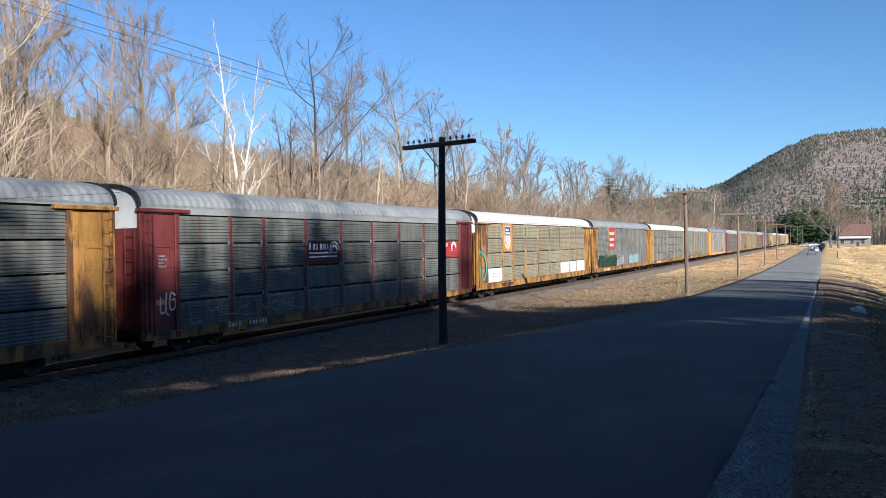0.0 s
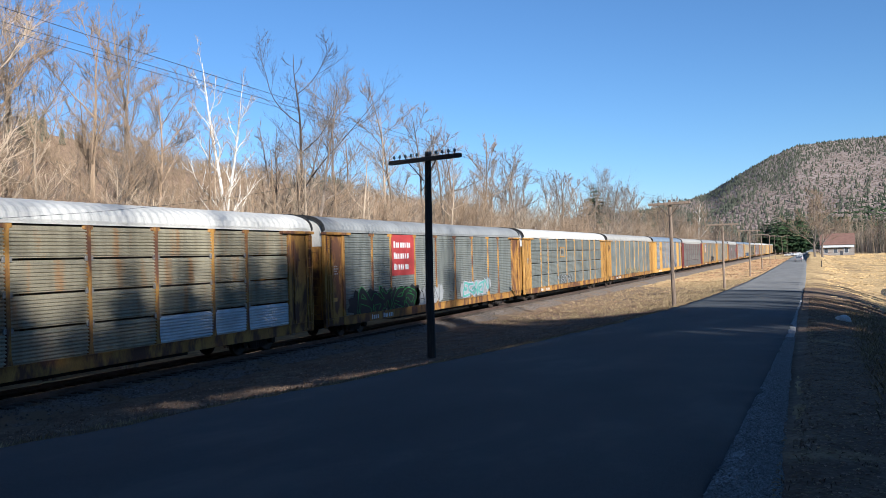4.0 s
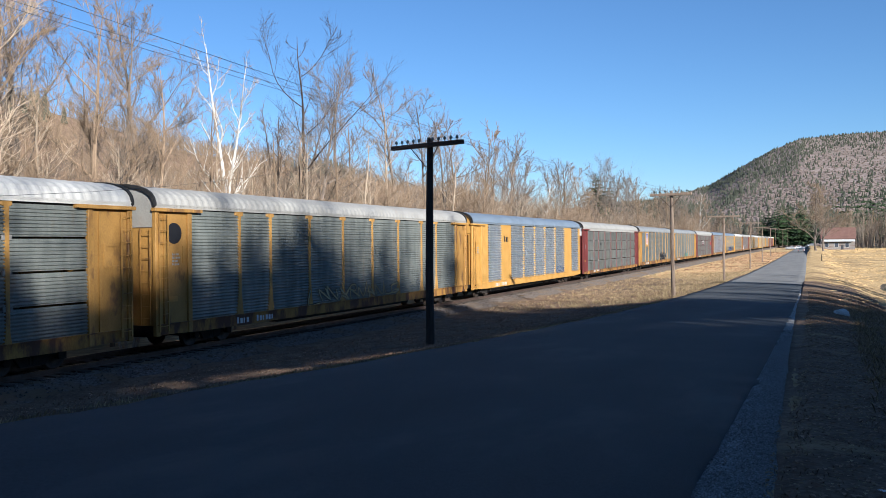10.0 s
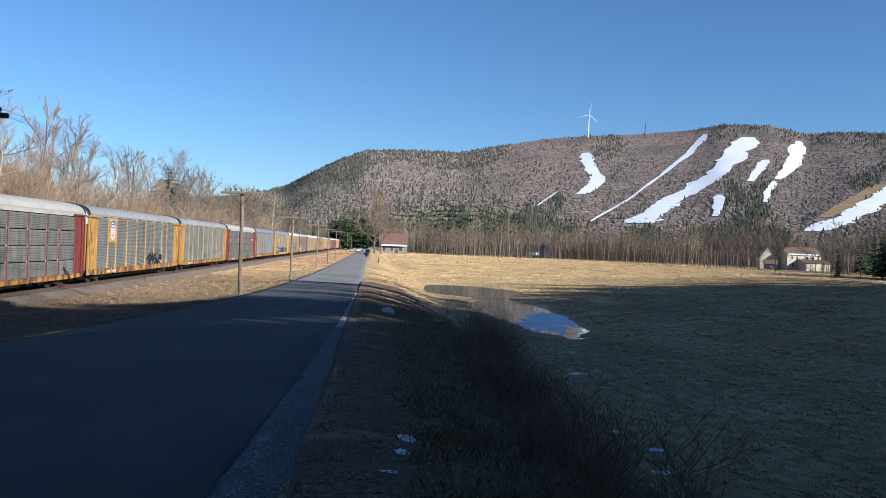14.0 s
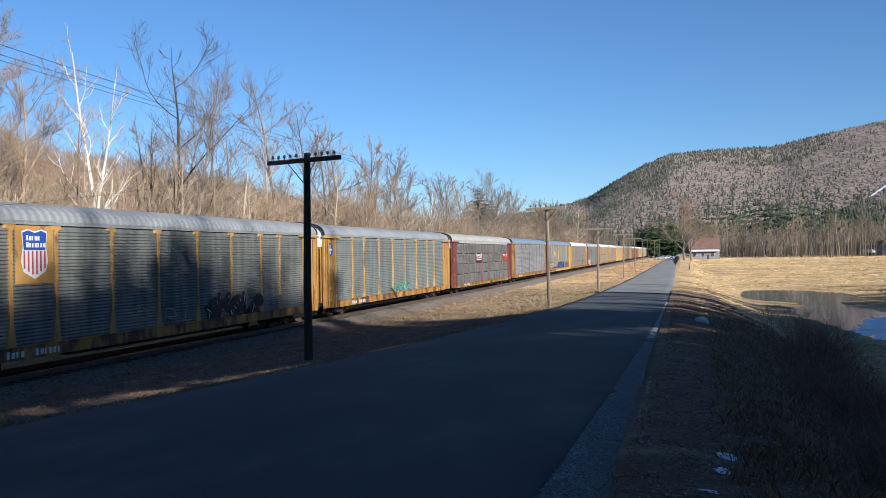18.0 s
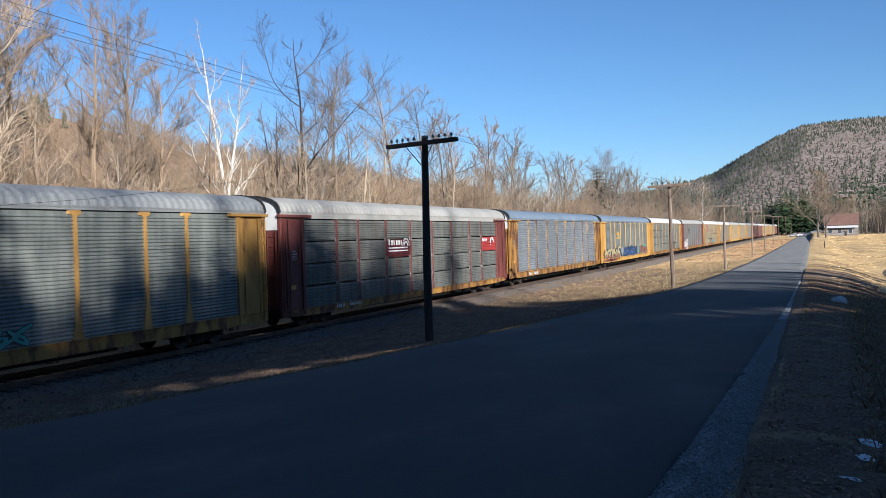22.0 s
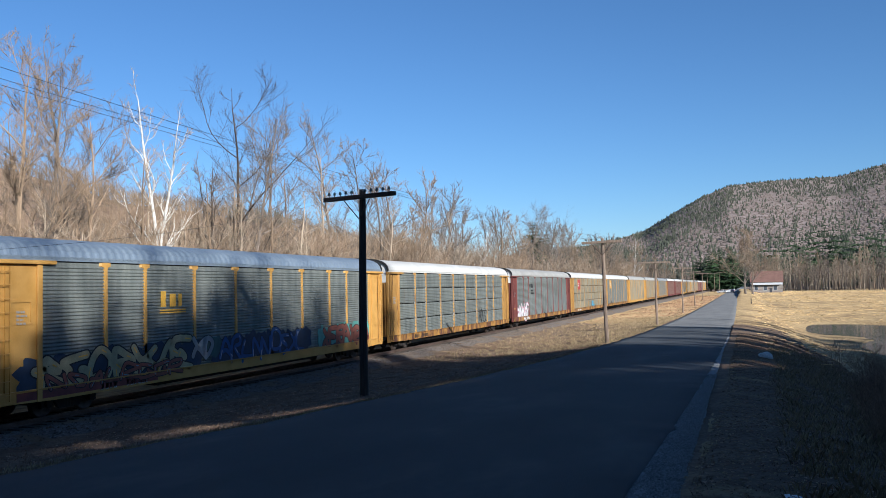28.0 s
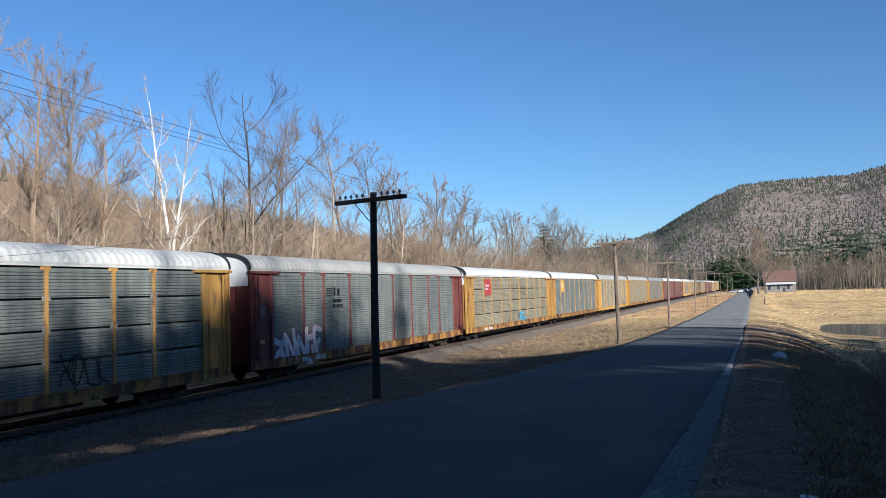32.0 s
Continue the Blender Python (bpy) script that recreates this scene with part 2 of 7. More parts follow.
PANEL_OLD = material("grimy_galvanised_panel", (0.115, 0.120, 0.110), (0.215, 0.218, 0.192), 0.6, metal=0.2, scale=1.1, stretch=(1, 2.4, 0.35), fine=24, fine_amount=0.22, bump=0.1, vary=0.08, stain=(0.16, 0.11, 0.08), stain_scale=0.8, stain_at=0.58)
PANEL_WARM = material("yellowed_galvanised_panel", (0.24, 0.215, 0.15), (0.35, 0.315, 0.225), 0.6, metal=0.2, scale=1.1, stretch=(1, 2.4, 0.35), fine=24, fine_amount=0.2, bump=0.1, vary=0.12, stain=(0.32, 0.20, 0.10), stain_scale=0.8, stain_at=0.56)
PANEL_BRIGHT = material("bright_galvanised_panel", (0.42, 0.455, 0.48), (0.58, 0.61, 0.63), 0.34, metal=0.75, scale=1.3, stretch=(1, 2.2, 0.4), fine=24, fine_amount=0.14, bump=0.1, vary=0.1)
PANEL_BROWN = material("rust_brown_panel", (0.15, 0.085, 0.063), (0.25, 0.155, 0.115), 0.65, metal=0.15, scale=1.1, stretch=(1, 2.2, 0.4), fine=24, fine_amount=0.2, bump=0.1, vary=0.14, stain=(0.13, 0.07, 0.05), stain_scale=0.8, stain_at=0.58)
YELLOW = material("weathered_yellow_paint", (0.32, 0.172, 0.040), (0.46, 0.258, 0.070), 0.6, scale=1.6, stretch=(1, 1, 0.5), fine=30, fine_amount=0.15, bump=0.1, vary=0.1, stain=(0.16, 0.085, 0.038), stain_scale=1.5, stain_at=0.55)
YELLOW_NEW = material("bright_yellow_paint", (0.46, 0.25, 0.052), (0.56, 0.315, 0.082), 0.5, scale=1.6, fine=30, fine_amount=0.1, bump=0.05, vary=0.06, stain=(0.42, 0.22, 0.05), stain_scale=1.1, stain_at=0.64)
YELLOW_RUST = material("rusted_yellow_paint", (0.27, 0.13, 0.03), (0.44, 0.235, 0.05), 0.7, scale=1.8, stretch=(1, 1, 0.4), fine=30, fine_amount=0.2, bump=0.15, vary=0.1, stain=(0.11, 0.05, 0.028), stain_scale=1.6, stain_at=0.45)
RED = material("oxide_red_paint", (0.110, 0.022, 0.022), (0.175, 0.040, 0.036), 0.6, scale=1.6, stretch=(1, 1, 0.5), fine=30, fine_amount=0.15, bump=0.1, vary=0.1, stain=(0.08, 0.035, 0.03), stain_scale=1.3, stain_at=0.60)
RED_BROWN = material("brown_red_paint", (0.105, 0.030, 0.026), (0.18, 0.055, 0.045), 0.65, scale=1.6, stretch=(1, 1, 0.5), fine=30, fine_amount=0.15, bump=0.1, vary=0.1, stain=(0.07, 0.035, 0.03), stain_scale=1.3, stain_at=0.58)
ROOF_GREY = material("grey_galvanised_roof", (0.24, 0.245, 0.24), (0.33, 0.335, 0.325), 0.55, metal=0.2, scale=0.7, fine=18, fine_amount=0.12, bump=0.08, stain=(0.22, 0.21, 0.20), stain_scale=0.5)
ROOF_WHITE = material("white_painted_roof", (0.50, 0.485, 0.445), (0.61, 0.595, 0.55), 0.55, scale=0.7, fine=18, fine_amount=0.08, bump=0.06, stain=(0.55, 0.53, 0.50), stain_scale=0.5, stain_at=0.64)
ROOF_BLUE = material("bluish_galvanised_roof", (0.27, 0.325, 0.38), (0.36, 0.42, 0.475), 0.4, metal=0.5, scale=0.7, fine=18, fine_amount=0.1, bump=0.06)
ROOF_TAN = material("tan_weathered_roof", (0.33, 0.315, 0.28), (0.42, 0.405, 0.37), 0.6, metal=0.1, scale=0.7, fine=18, fine_amount=0.12, bump=0.08, stain=(0.36, 0.31, 0.26), stain_scale=0.6)
WHITE = material("white_paint", (0.60, 0.60, 0.585), (0.70, 0.70, 0.685), 0.5, scale=3, fine_amount=0.1, bump=0.05)
BLACK = material("black_rubber", (0.012, 0.012, 0.012), (0.03, 0.03, 0.03), 0.7, scale=5, bump=0.1)
BARK_GREY = material("grey_bark", (0.155, 0.123, 0.098), (0.27, 0.222, 0.18), 0.9, scale=3, stretch=(3, 3, 0.5), fine=30, bump=0.4, vary=0.2, spec=0.15)
BARK_TAN = material("tan_bark", (0.22, 0.155, 0.103), (0.35, 0.26, 0.175), 0.9, scale=3, stretch=(3, 3, 0.5), fine=30, bump=0.3, vary=0.25, spec=0.15)
BARK_PALE = material("pale_bark", (0.31, 0.245, 0.175), (0.46, 0.37, 0.275), 0.9, scale=3, stretch=(3, 3, 0.5), fine=30, bump=0.3, vary=0.2, spec=0.15)
BARK_DARK = material("dark_bark", (0.065, 0.050, 0.040), (0.125, 0.10, 0.08), 0.9, scale=3, stretch=(3, 3, 0.5), fine=30, bump=0.4, vary=0.2, spec=0.15)
BARK_WHITE = material("white_bark", (0.58, 0.55, 0.49), (0.76, 0.73, 0.67), 0.7, scale=2.2, stretch=(2, 2, 0.8), fine=20, bump=0.2, stain=(0.25, 0.21, 0.17), stain_scale=2.2, stain_at=0.60, spec=0.2)
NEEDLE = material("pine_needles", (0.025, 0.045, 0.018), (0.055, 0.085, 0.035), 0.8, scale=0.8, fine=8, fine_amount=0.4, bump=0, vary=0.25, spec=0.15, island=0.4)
HILL = material("leafless_hillside", (0.20, 0.160, 0.140), (0.26, 0.209, 0.183), 0.95, scale=0.012, fine=0.10, fine_amount=0.35, bump=0.0, stain=(0.15, 0.123, 0.105), stain_scale=0.006, stain_at=0.52, spec=0.05)
WOODS_GREY = material("distant_bare_crowns", (0.195, 0.154, 0.132), (0.25, 0.200, 0.173), 0.95, scale=0.006, fine=0.05, fine_amount=0.2, bump=0, spec=0.05, island=0.10)
WOODS_TAN = material("near_bare_thicket", (0.17, 0.122, 0.08), (0.26, 0.19, 0.125), 0.95, scale=0.1, fine=2, fine_amount=0.3, bump=0, vary=0.2, spec=0.05, island=0.25)
SNOW = material("groomed_snow", (0.80, 0.82, 0.85), (0.90, 0.91, 0.92), 0.7, scale=0.01, fine=0.2, fine_amount=0.05, bump=0, spec=0.3)
STRAW_HILL = material("bare_piste_grass", (0.30, 0.20, 0.10), (0.40, 0.28, 0.15), 0.95, scale=0.02, fine=0.2, bump=0, spec=0.1)
ICE = material("still_meltwater", (0.15, 0.125, 0.10), (0.22, 0.19, 0.155), 0.0, scale=0.35, fine=6, fine_amount=0.12, bump=0.012, bump_scale=2, stain=(0.16, 0.16, 0.17), stain_scale=0.35, stain_at=0.66, spec=0.5)
# Conifer green lightened and greyed to stand for distance haze.
FOREST_GREEN = material("hazed_distant_conifers", (0.085, 0.092, 0.066), (0.13, 0.135, 0.098), 0.95, scale=0.02, fine=0.4, fine_amount=0.3, bump=0, spec=0.05, island=0.15)
CONCRETE = material("mossy_concrete", (0.11, 0.11, 0.10), (0.20, 0.195, 0.175), 0.9, scale=2.5, fine=30, bump=0.4, stain=(0.12, 0.13, 0.09), stain_scale=1.6, stain_at=0.52, spec=0.2)
BARN_ROOF = material("rusty_red_roof", (0.15, 0.082, 0.062), (0.22, 0.122, 0.094), 0.8, scale=0.6, stretch=(1, 1, 3), fine=8, bump=0.1)
BARN_WALL = material("peeling_clapboard", (0.27, 0.235, 0.20), (0.42, 0.38, 0.335), 0.85, scale=0.8, stretch=(0.4, 1, 5), fine=6, bump=0.1, stain=(0.25, 0.13, 0.10), stain_scale=0.5, stain_at=0.52)
CREAM = material("cream_siding", (0.48, 0.42, 0.30), (0.60, 0.53, 0.40), 0.8, scale=0.8, stretch=(0.4, 1, 6), fine=6, bump=0.1)
BROWN_ROOF = material("brown_shingles", (0.17, 0.11, 0.075), (0.26, 0.17, 0.12), 0.9, scale=1.2, fine=6, bump=0.1)
DARK_WALL = material("dark_timber_wall", (0.05, 0.055, 0.065), (0.10, 0.10, 0.11), 0.85, scale=1.2, stretch=(0.4, 1, 4), fine=6, bump=0.1)
PANE = material("window_glass", (0.05, 0.06, 0.075), (0.09, 0.10, 0.12), 0.06, scale=0.8, bump=0, spec=0.8)
CAR_GREY = material("grey_car_paint", (0.16, 0.17, 0.18), (0.20, 0.21, 0.22), 0.25, scale=2, fine_amount=0.05, bump=0, spec=0.6)
CAR_WHITE = material("white_car_paint", (0.70, 0.71, 0.72), (0.78, 0.78, 0.79), 0.25, scale=2, fine_amount=0.05, bump=0, spec=0.6)
TAIL_LIGHT = material("red_lamp_lens", (0.30, 0.02, 0.02), (0.40, 0.03, 0.03), 0.2, bump=0, spec=0.6)
STONE = material("pale_fieldstone", (0.52, 0.50, 0.47), (0.72, 0.70, 0.66), 0.85, scale=4, fine=25, bump=0.4)
ICE_PALE = material("pale_crusted_ice", (0.46, 0.49, 0.53), (0.66, 0.68, 0.71), 0.55, scale=0.8, fine=7, fine_amount=0.2, bump=0.3, bump_scale=6, stain=(0.16, 0.15, 0.13), stain_scale=0.9, stain_at=0.60, spec=0.5)
SNOW_OLD = material("old_crusty_snow", (0.55, 0.56, 0.58), (0.74, 0.75, 0.76), 0.7, scale=3, fine=20, fine_amount=0.12, bump=0.4, bump_scale=12, stain=(0.45, 0.43, 0.40), stain_scale=2)
MAROON = material("maroon_sign_paint", (0.085, 0.018, 0.022), (0.125, 0.028, 0.032), 0.55, scale=2, fine=20, fine_amount=0.12, bump=0.05)
SIGN_RED = material("red_sign_paint", (0.30, 0.035, 0.035), (0.40, 0.055, 0.05), 0.55, scale=2, fine=20, fine_amount=0.12, bump=0.05)
WHITE_GREY = material("primed_white_panel", (0.52, 0.54, 0.55), (0.66, 0.68, 0.69), 0.6, scale=1.6, fine=20, fine_amount=0.1, bump=0.05, vary=0.08)


def spray(name, c):
    return material("spray_" + name, tuple(v * 0.8 for v in c), tuple(min(1, v * 1.15) for v in c), 0.6, scale=3, fine=25, fine_amount=0.15, bump=0.0)


SPRAY = {n: spray(n, c) for n, c in dict(deep_teal=(0.045, 0.10, 0.095), navy=(0.025, 0.040, 0.075), rust=(0.17, 0.045, 0.04), green=(0.05, 0.30, 0.06), black=(0.015, 0.015, 0.018), white=(0.62, 0.62, 0.60), cyan=(0.12, 0.38, 0.52), cream=(0.42, 0.36, 0.20), red=(0.42, 0.07, 0.06), blue=(0.04, 0.09, 0.24), teal=(0.13, 0.34, 0.29),
         brown=(0.24, 0.085, 0.06), pink=(0.60, 0.16, 0.30), lilac=(0.50, 0.45, 0.58), gold=(0.75, 0.42, 0.05), royal=(0.03, 0.07, 0.30), grey=(0.30, 0.31, 0.31)).items()}

# ---- the lie of the land ----
TRACK_X, RAIL_Z = -21.57, 0.40
SHADE_LINE = ((72.0, -2.0), (0.68, 0.73))   # the foot of the wooded bank whose trees throw the long shadows


def road_z(y):
    """The lane climbs towards the camera on a low embankment."""
    return 2.72 * math.exp(-max(1.0, y) / 45) * smooth01(420, 200, y)


def road_left(y):
    """The lane's left edge; the lane is 6.1 m wide."""
    return -6.95 - 0.0018 * max(0, y - 90)


def road_right(y):
    return -0.85 - 0.0036 * max(0, y - 90)


def bank(x, y):
    """How far a place lies behind the foot of the shaded bank."""
    (px, py), (dx, dy) = SHADE_LINE
    return (x - px) * dy - (y - py) * dx


def ground_z(x, y):
    z = 0.0
    rz = road_z(y)
    right = x - road_right(max(-20, y))
    if right > 0:                                  # verge, then down the embankment to the meadow
        z += rz * (1 - smooth01(1.6, 8.2, right)) - 0.25 * smooth01(0.6, 2.6, right) - 1.15 * smooth01(2.2, 8.5, right)
        z += 1.2 * smooth01(170, 380, math.hypot(x, y))
        z += 2.1 * math.exp(-(((x - 62) / 26) ** 2 + ((y - 118) / 55) ** 2)) + 1.6 * math.exp(-(((x - 95) / 40) ** 2 + ((y - 90) / 60) ** 2))
        z -= 0.34 * math.exp(-(((x - 14) / 9) ** 2 + ((y - 106) / 15) ** 2) ** 2) + 0.30 * math.exp(-(((x - 13.5) / 4.0) ** 2 + ((y - 74) / 21) ** 2) ** 2)
        z += 0.10 * (noise.noise((x * 0.11, y * 0.07, 3)) + 0.5 * noise.noise((x * 0.4, y * 0.3, 5)))
        z += 0.035 * noise.noise((x * 1.3, y * 1.3, 9)) * smooth01(0.8, 2.0, right)
    left = road_left(max(-20, y)) - x
    if left > 0 and x > TRACK_X + 2.6:             # the slope down to the railway
        u = min(1, left / max(1.0, road_left(max(-20, y)) - TRACK_X - 2.6))
        z += rz * (1 - u) - 0.28 * math.sin(math.pi * u) ** 0.7
        z += 0.07 * noise.noise((x * 0.6, y * 0.5, 1)) * smooth01(0, 1.5, left)
    if x < TRACK_X - 3:                            # woods side, then the low ridge
        z += 0.25 * noise.noise((x * 0.08, y * 0.06, 2)) - 0.5 * smooth01(TRACK_X - 3, TRACK_X - 7, x)
        z += (63 - 0.042 * min(760, max(-100, y))) * smooth01(-75, -290, x) + 5 * smooth01(-60, -200, x) * noise.noise((x * 0.012, y * 0.012, 4))
    b = bank(x, y)
    if b > -52:
        along = (x - SHADE_LINE[0][0]) * SHADE_LINE[1][0] + (y - SHADE_LINE[0][1]) * SHADE_LINE[1][1]
        z += (28.2 * smooth01(-52, 3, b) + 6 * smooth01(6, 34, b) + 30 * smooth01(26, 160, b)) * smooth01(260, 180, along)
    if 0 < right < 0.6 and y < 40:
        z -= 0.06 * smooth01(0.6, 0.45, right) * (1 - smooth01(24, 40, y))
    inside = min(x - road_left(max(-20, y)), road_right(max(-20, y)) - x)
    if inside > 0.0 and y < 780:
        z += rz - 0.12
    return z


def spaced(stops):
    """Grid lines: from each stop to the next by its step."""
    out = []
    for (a, step), (b, _) in zip(stops, stops[1:]):
        n = max(1, round((b - a) / step))
        out += [a + (b - a) * i / n for i in range(n)]
    return out + [stops[-1][0]]


def sheet(xs, ys, height):
    g = Geo()
    n = len(xs)
    g.v = [(x, y, height(x, y)) for y in ys for x in xs]
    g.f = [(j * n + i, j * n + i + 1, (j + 1) * n + i + 1, (j + 1) * n + i) for j in range(len(ys) - 1) for i in range(n - 1)]
    return g


GX = spaced([(-3600, 400), (-400, 30), (-100, 6), (-40, 1.6), (-24, 0.8), (14, 1.4), (40, 5), (120, 14), (400, 60), (1000, 300), (3600, 300)])
GY = spaced([(-2500, 300), (-400, 40), (-80, 8), (-8, 1.6), (10, 0.9), (70, 1.6), (130, 5), (300, 15), (900, 60), (1500, 300), (3900, 300)])
ground = part("ground", sheet(GX, GY, ground_z), EARTH, smooth=True)
tagged(ground, "dry tan winter meadow with a shaded bank and dead grass", "ground", kind="structure")

# the lane
rng = random.Random(4)
cols = 12
STRETCHES = [(spaced([(-40, 2), (0, 0.25), (40, 0.7), (71, 1.0)]), ASPHALT_SHADED, "asphalt lane climbing a low embankment, darkened for its shade"),
             (spaced([(71, 1.0), (140, 5), (400, 20), (800, 20)]), ASPHALT_SUNLIT, "pale grey asphalt country lane, lightened for its sunlight")]
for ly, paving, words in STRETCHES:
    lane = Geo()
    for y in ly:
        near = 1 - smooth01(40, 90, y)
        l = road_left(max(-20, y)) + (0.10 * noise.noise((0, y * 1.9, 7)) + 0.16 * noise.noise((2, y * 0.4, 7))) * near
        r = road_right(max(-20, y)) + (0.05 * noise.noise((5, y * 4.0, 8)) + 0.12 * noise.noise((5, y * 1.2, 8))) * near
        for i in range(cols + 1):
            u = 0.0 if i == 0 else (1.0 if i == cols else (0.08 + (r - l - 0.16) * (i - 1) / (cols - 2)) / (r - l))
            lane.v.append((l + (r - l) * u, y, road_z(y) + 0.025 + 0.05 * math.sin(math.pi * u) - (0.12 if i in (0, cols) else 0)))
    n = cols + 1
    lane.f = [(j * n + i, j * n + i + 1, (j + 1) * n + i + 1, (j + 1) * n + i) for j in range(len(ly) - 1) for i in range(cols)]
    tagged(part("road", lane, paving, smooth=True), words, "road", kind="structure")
strip = Geo()
sy = spaced([(-14, 0.8), (0, 0.2), (40, 0.8), (62, 0.8)])
for y in sy:
    w = 0.05 + 0.68 * math.exp(-max(0, y) / 17) + (0.03 + 0.09 * math.exp(-max(0, y) / 17)) * noise.noise((1, y * 2.6, 2))
    r = road_right(y) - 0.14
    for i in range(7):
        strip.v.append((r + (w + 0.14) * i / 6, y, road_z(y) + 0.012 + 0.018 * noise.noise((i * 0.9, y * 2.1, 6)) - (0.10 if i in (0, 6) else 0) - 0.02 * i / 6))
strip.f = [(j * 7 + i, j * 7 + i + 1, (j + 1) * 7 + i + 1, (j + 1) * 7 + i) for j in range(len(sy) - 1) for i in range(6)]
tagged(part("gravel_shoulder", strip, GRAVEL, smooth=True), "pale grey gravel shoulder along the asphalt edge", "gravel", kind="structure")

# leaf litter and dead weeds on both verges
def verge(name, label, left, right, ys, cols_):
    g = Geo()
    for y in ys:
        a, b = left(y), right(y)
        for i in range(cols_ + 1):
            x = a + (b - a) * (0.5 - 0.5 * math.cos(math.pi * i / cols_))
            g.v.append((x, y, ground_z(x, y) + (0.035 + 0.03 * noise.noise((x * 1.7, y * 1.7, 14)) if 0 < i < cols_ and y not in (ys[0], ys[-1]) else -0.05)))
    m_ = cols_ + 1
    g.f = [(j * m_ + i, j * m_ + i + 1, (j + 1) * m_ + i + 1, (j + 1) * m_ + i) for j in range(len(ys) - 1) for i in range(cols_)]
    tagged(part(name, g, LITTER, smooth=True), label, "verge", kind="structure")


verge("verge_railway", "brown leaf litter and dead weeds beside the railway", lambda y: TRACK_X + 2.5, lambda y: road_left(y) + 0.1 + 0.3 * noise.noise((1, y * 0.5, 3)), spaced([(-14, 1.0), (0, 0.5), (60, 1.2), (96, 1.2)]), 16)
verge("verge_meadow", "dark leaf litter and dead weeds on the roadside bank", lambda y: road_right(y) - 0.03 + 0.60 * math.exp(-max(0, y) / 17) + 0.05 * noise.noise((2, y * 1.6, 3)), lambda y: road_right(y) + 7.4 + 1.0 * noise.noise((4, y * 0.2, 3)) - 3.3 * smooth01(40, 75, y), spaced([(-14, 1.0), (0, 0.35), (40, 0.8), (78, 1.2)]), 20)

# ballast bed, sleepers and rails
bed = Geo()
by = spaced([(-120, 10), (0, 0.9), (100, 4), (300, 25), (900, 25)])
prof = [(-3.6, -0.25), (-2.5, 0.10), (-1.9, 0.20), (-0.5, 0.19), (0.5, 0.19), (1.9, 0.20), (2.5, 0.10), (3.3, -0.10), (3.9, -0.42)]
for y in by:
    for i, (x, z) in enumerate(prof):
        bed.v.append((TRACK_X + x + 0.12 * noise.noise((i, y * 0.6, 3)), y, z + 0.05 * noise.noise((i * 2, y * 1.1, 4))))
n = len(prof)
bed.f = [(j * n + i, j * n + i + 1, (j + 1) * n + i + 1, (j + 1) * n + i) for j in range(len(by) - 1) for i in range(n - 1)]
track = tagged(new("railway_track"), "single railway track on grey ballast with timber sleepers", "railway track", kind="structure")
part("ballast_bed", bed, BALLAST, track, smooth=True)
for s in (-0.7525, 0.7525):
    r = Geo().extrude([(-0.07, 0.0), (0.07, 0.0), (0.06, 0.02), (0.012, 0.04), (0.012, 0.13), (0.036, 0.14), (0.036, 0.168), (-0.036, 0.168), (-0.036, 0.14), (-0.012, 0.13), (-0.012, 0.04), (-0.06, 0.02)], "y", -120, 900)
    rail = part("rail", r, RAIL, track)
    rail.location = (TRACK_X + s, 0, RAIL_Z - 0.17)
    part("rail_head", Geo().box(-0.034, 0.034, -120, 900, 0.1685, 0.172), RAIL_TOP, rail, "polished running surface")
tie_mesh = Geo().bevel_box(-1.3, 1.3, -0.115, 0.115, -0.16, 0.015, 0.012).mesh("sleeper")
for i in range(230):
    place_mesh("sleeper", tie_mesh, TIE, track, pose(TRACK_X + 0.03 * math.sin(i * 3.7), -6 + i * 0.53, RAIL_Z - 0.175, 0, 0, 0.8 * math.sin(i * 2.3)))

# ---- the train ----
CAR_PITCH, SPEED, FIRST_GAP = 27.84, 11.01, 19.2
BAYS = [-11.7, -8.96, -7.0, -4.18, -1.39, 1.39, 4.18, 7.0, 8.96, 11.7]
WIDE_BAYS = [(-10.5, -7.95), (-5.9, -3.0), (-3.0, -0.3), (-0.3, 2.4), (2.4, 5.3), (5.3, 8.1), (10.4, 12.75)]
ROWS_Z = [0.98, 1.955, 2.93, 3.905, 4.88]
ROOF_ARC = [(1.53, 4.93), (1.53, 5.02), (1.47, 5.20), (1.34, 5.36), (1.12, 5.49), (0.80, 5.59), (0.42, 5.65), (0.0, 5.67)]
ROOF_ARC = ROOF_ARC + [(-x, z) for x, z in ROOF_ARC[-2::-1]]
shared = {}


def once(key, make, smooth=False):
    if key not in shared:
        shared[key] = make().mesh(key, smooth)
    return shared[key]


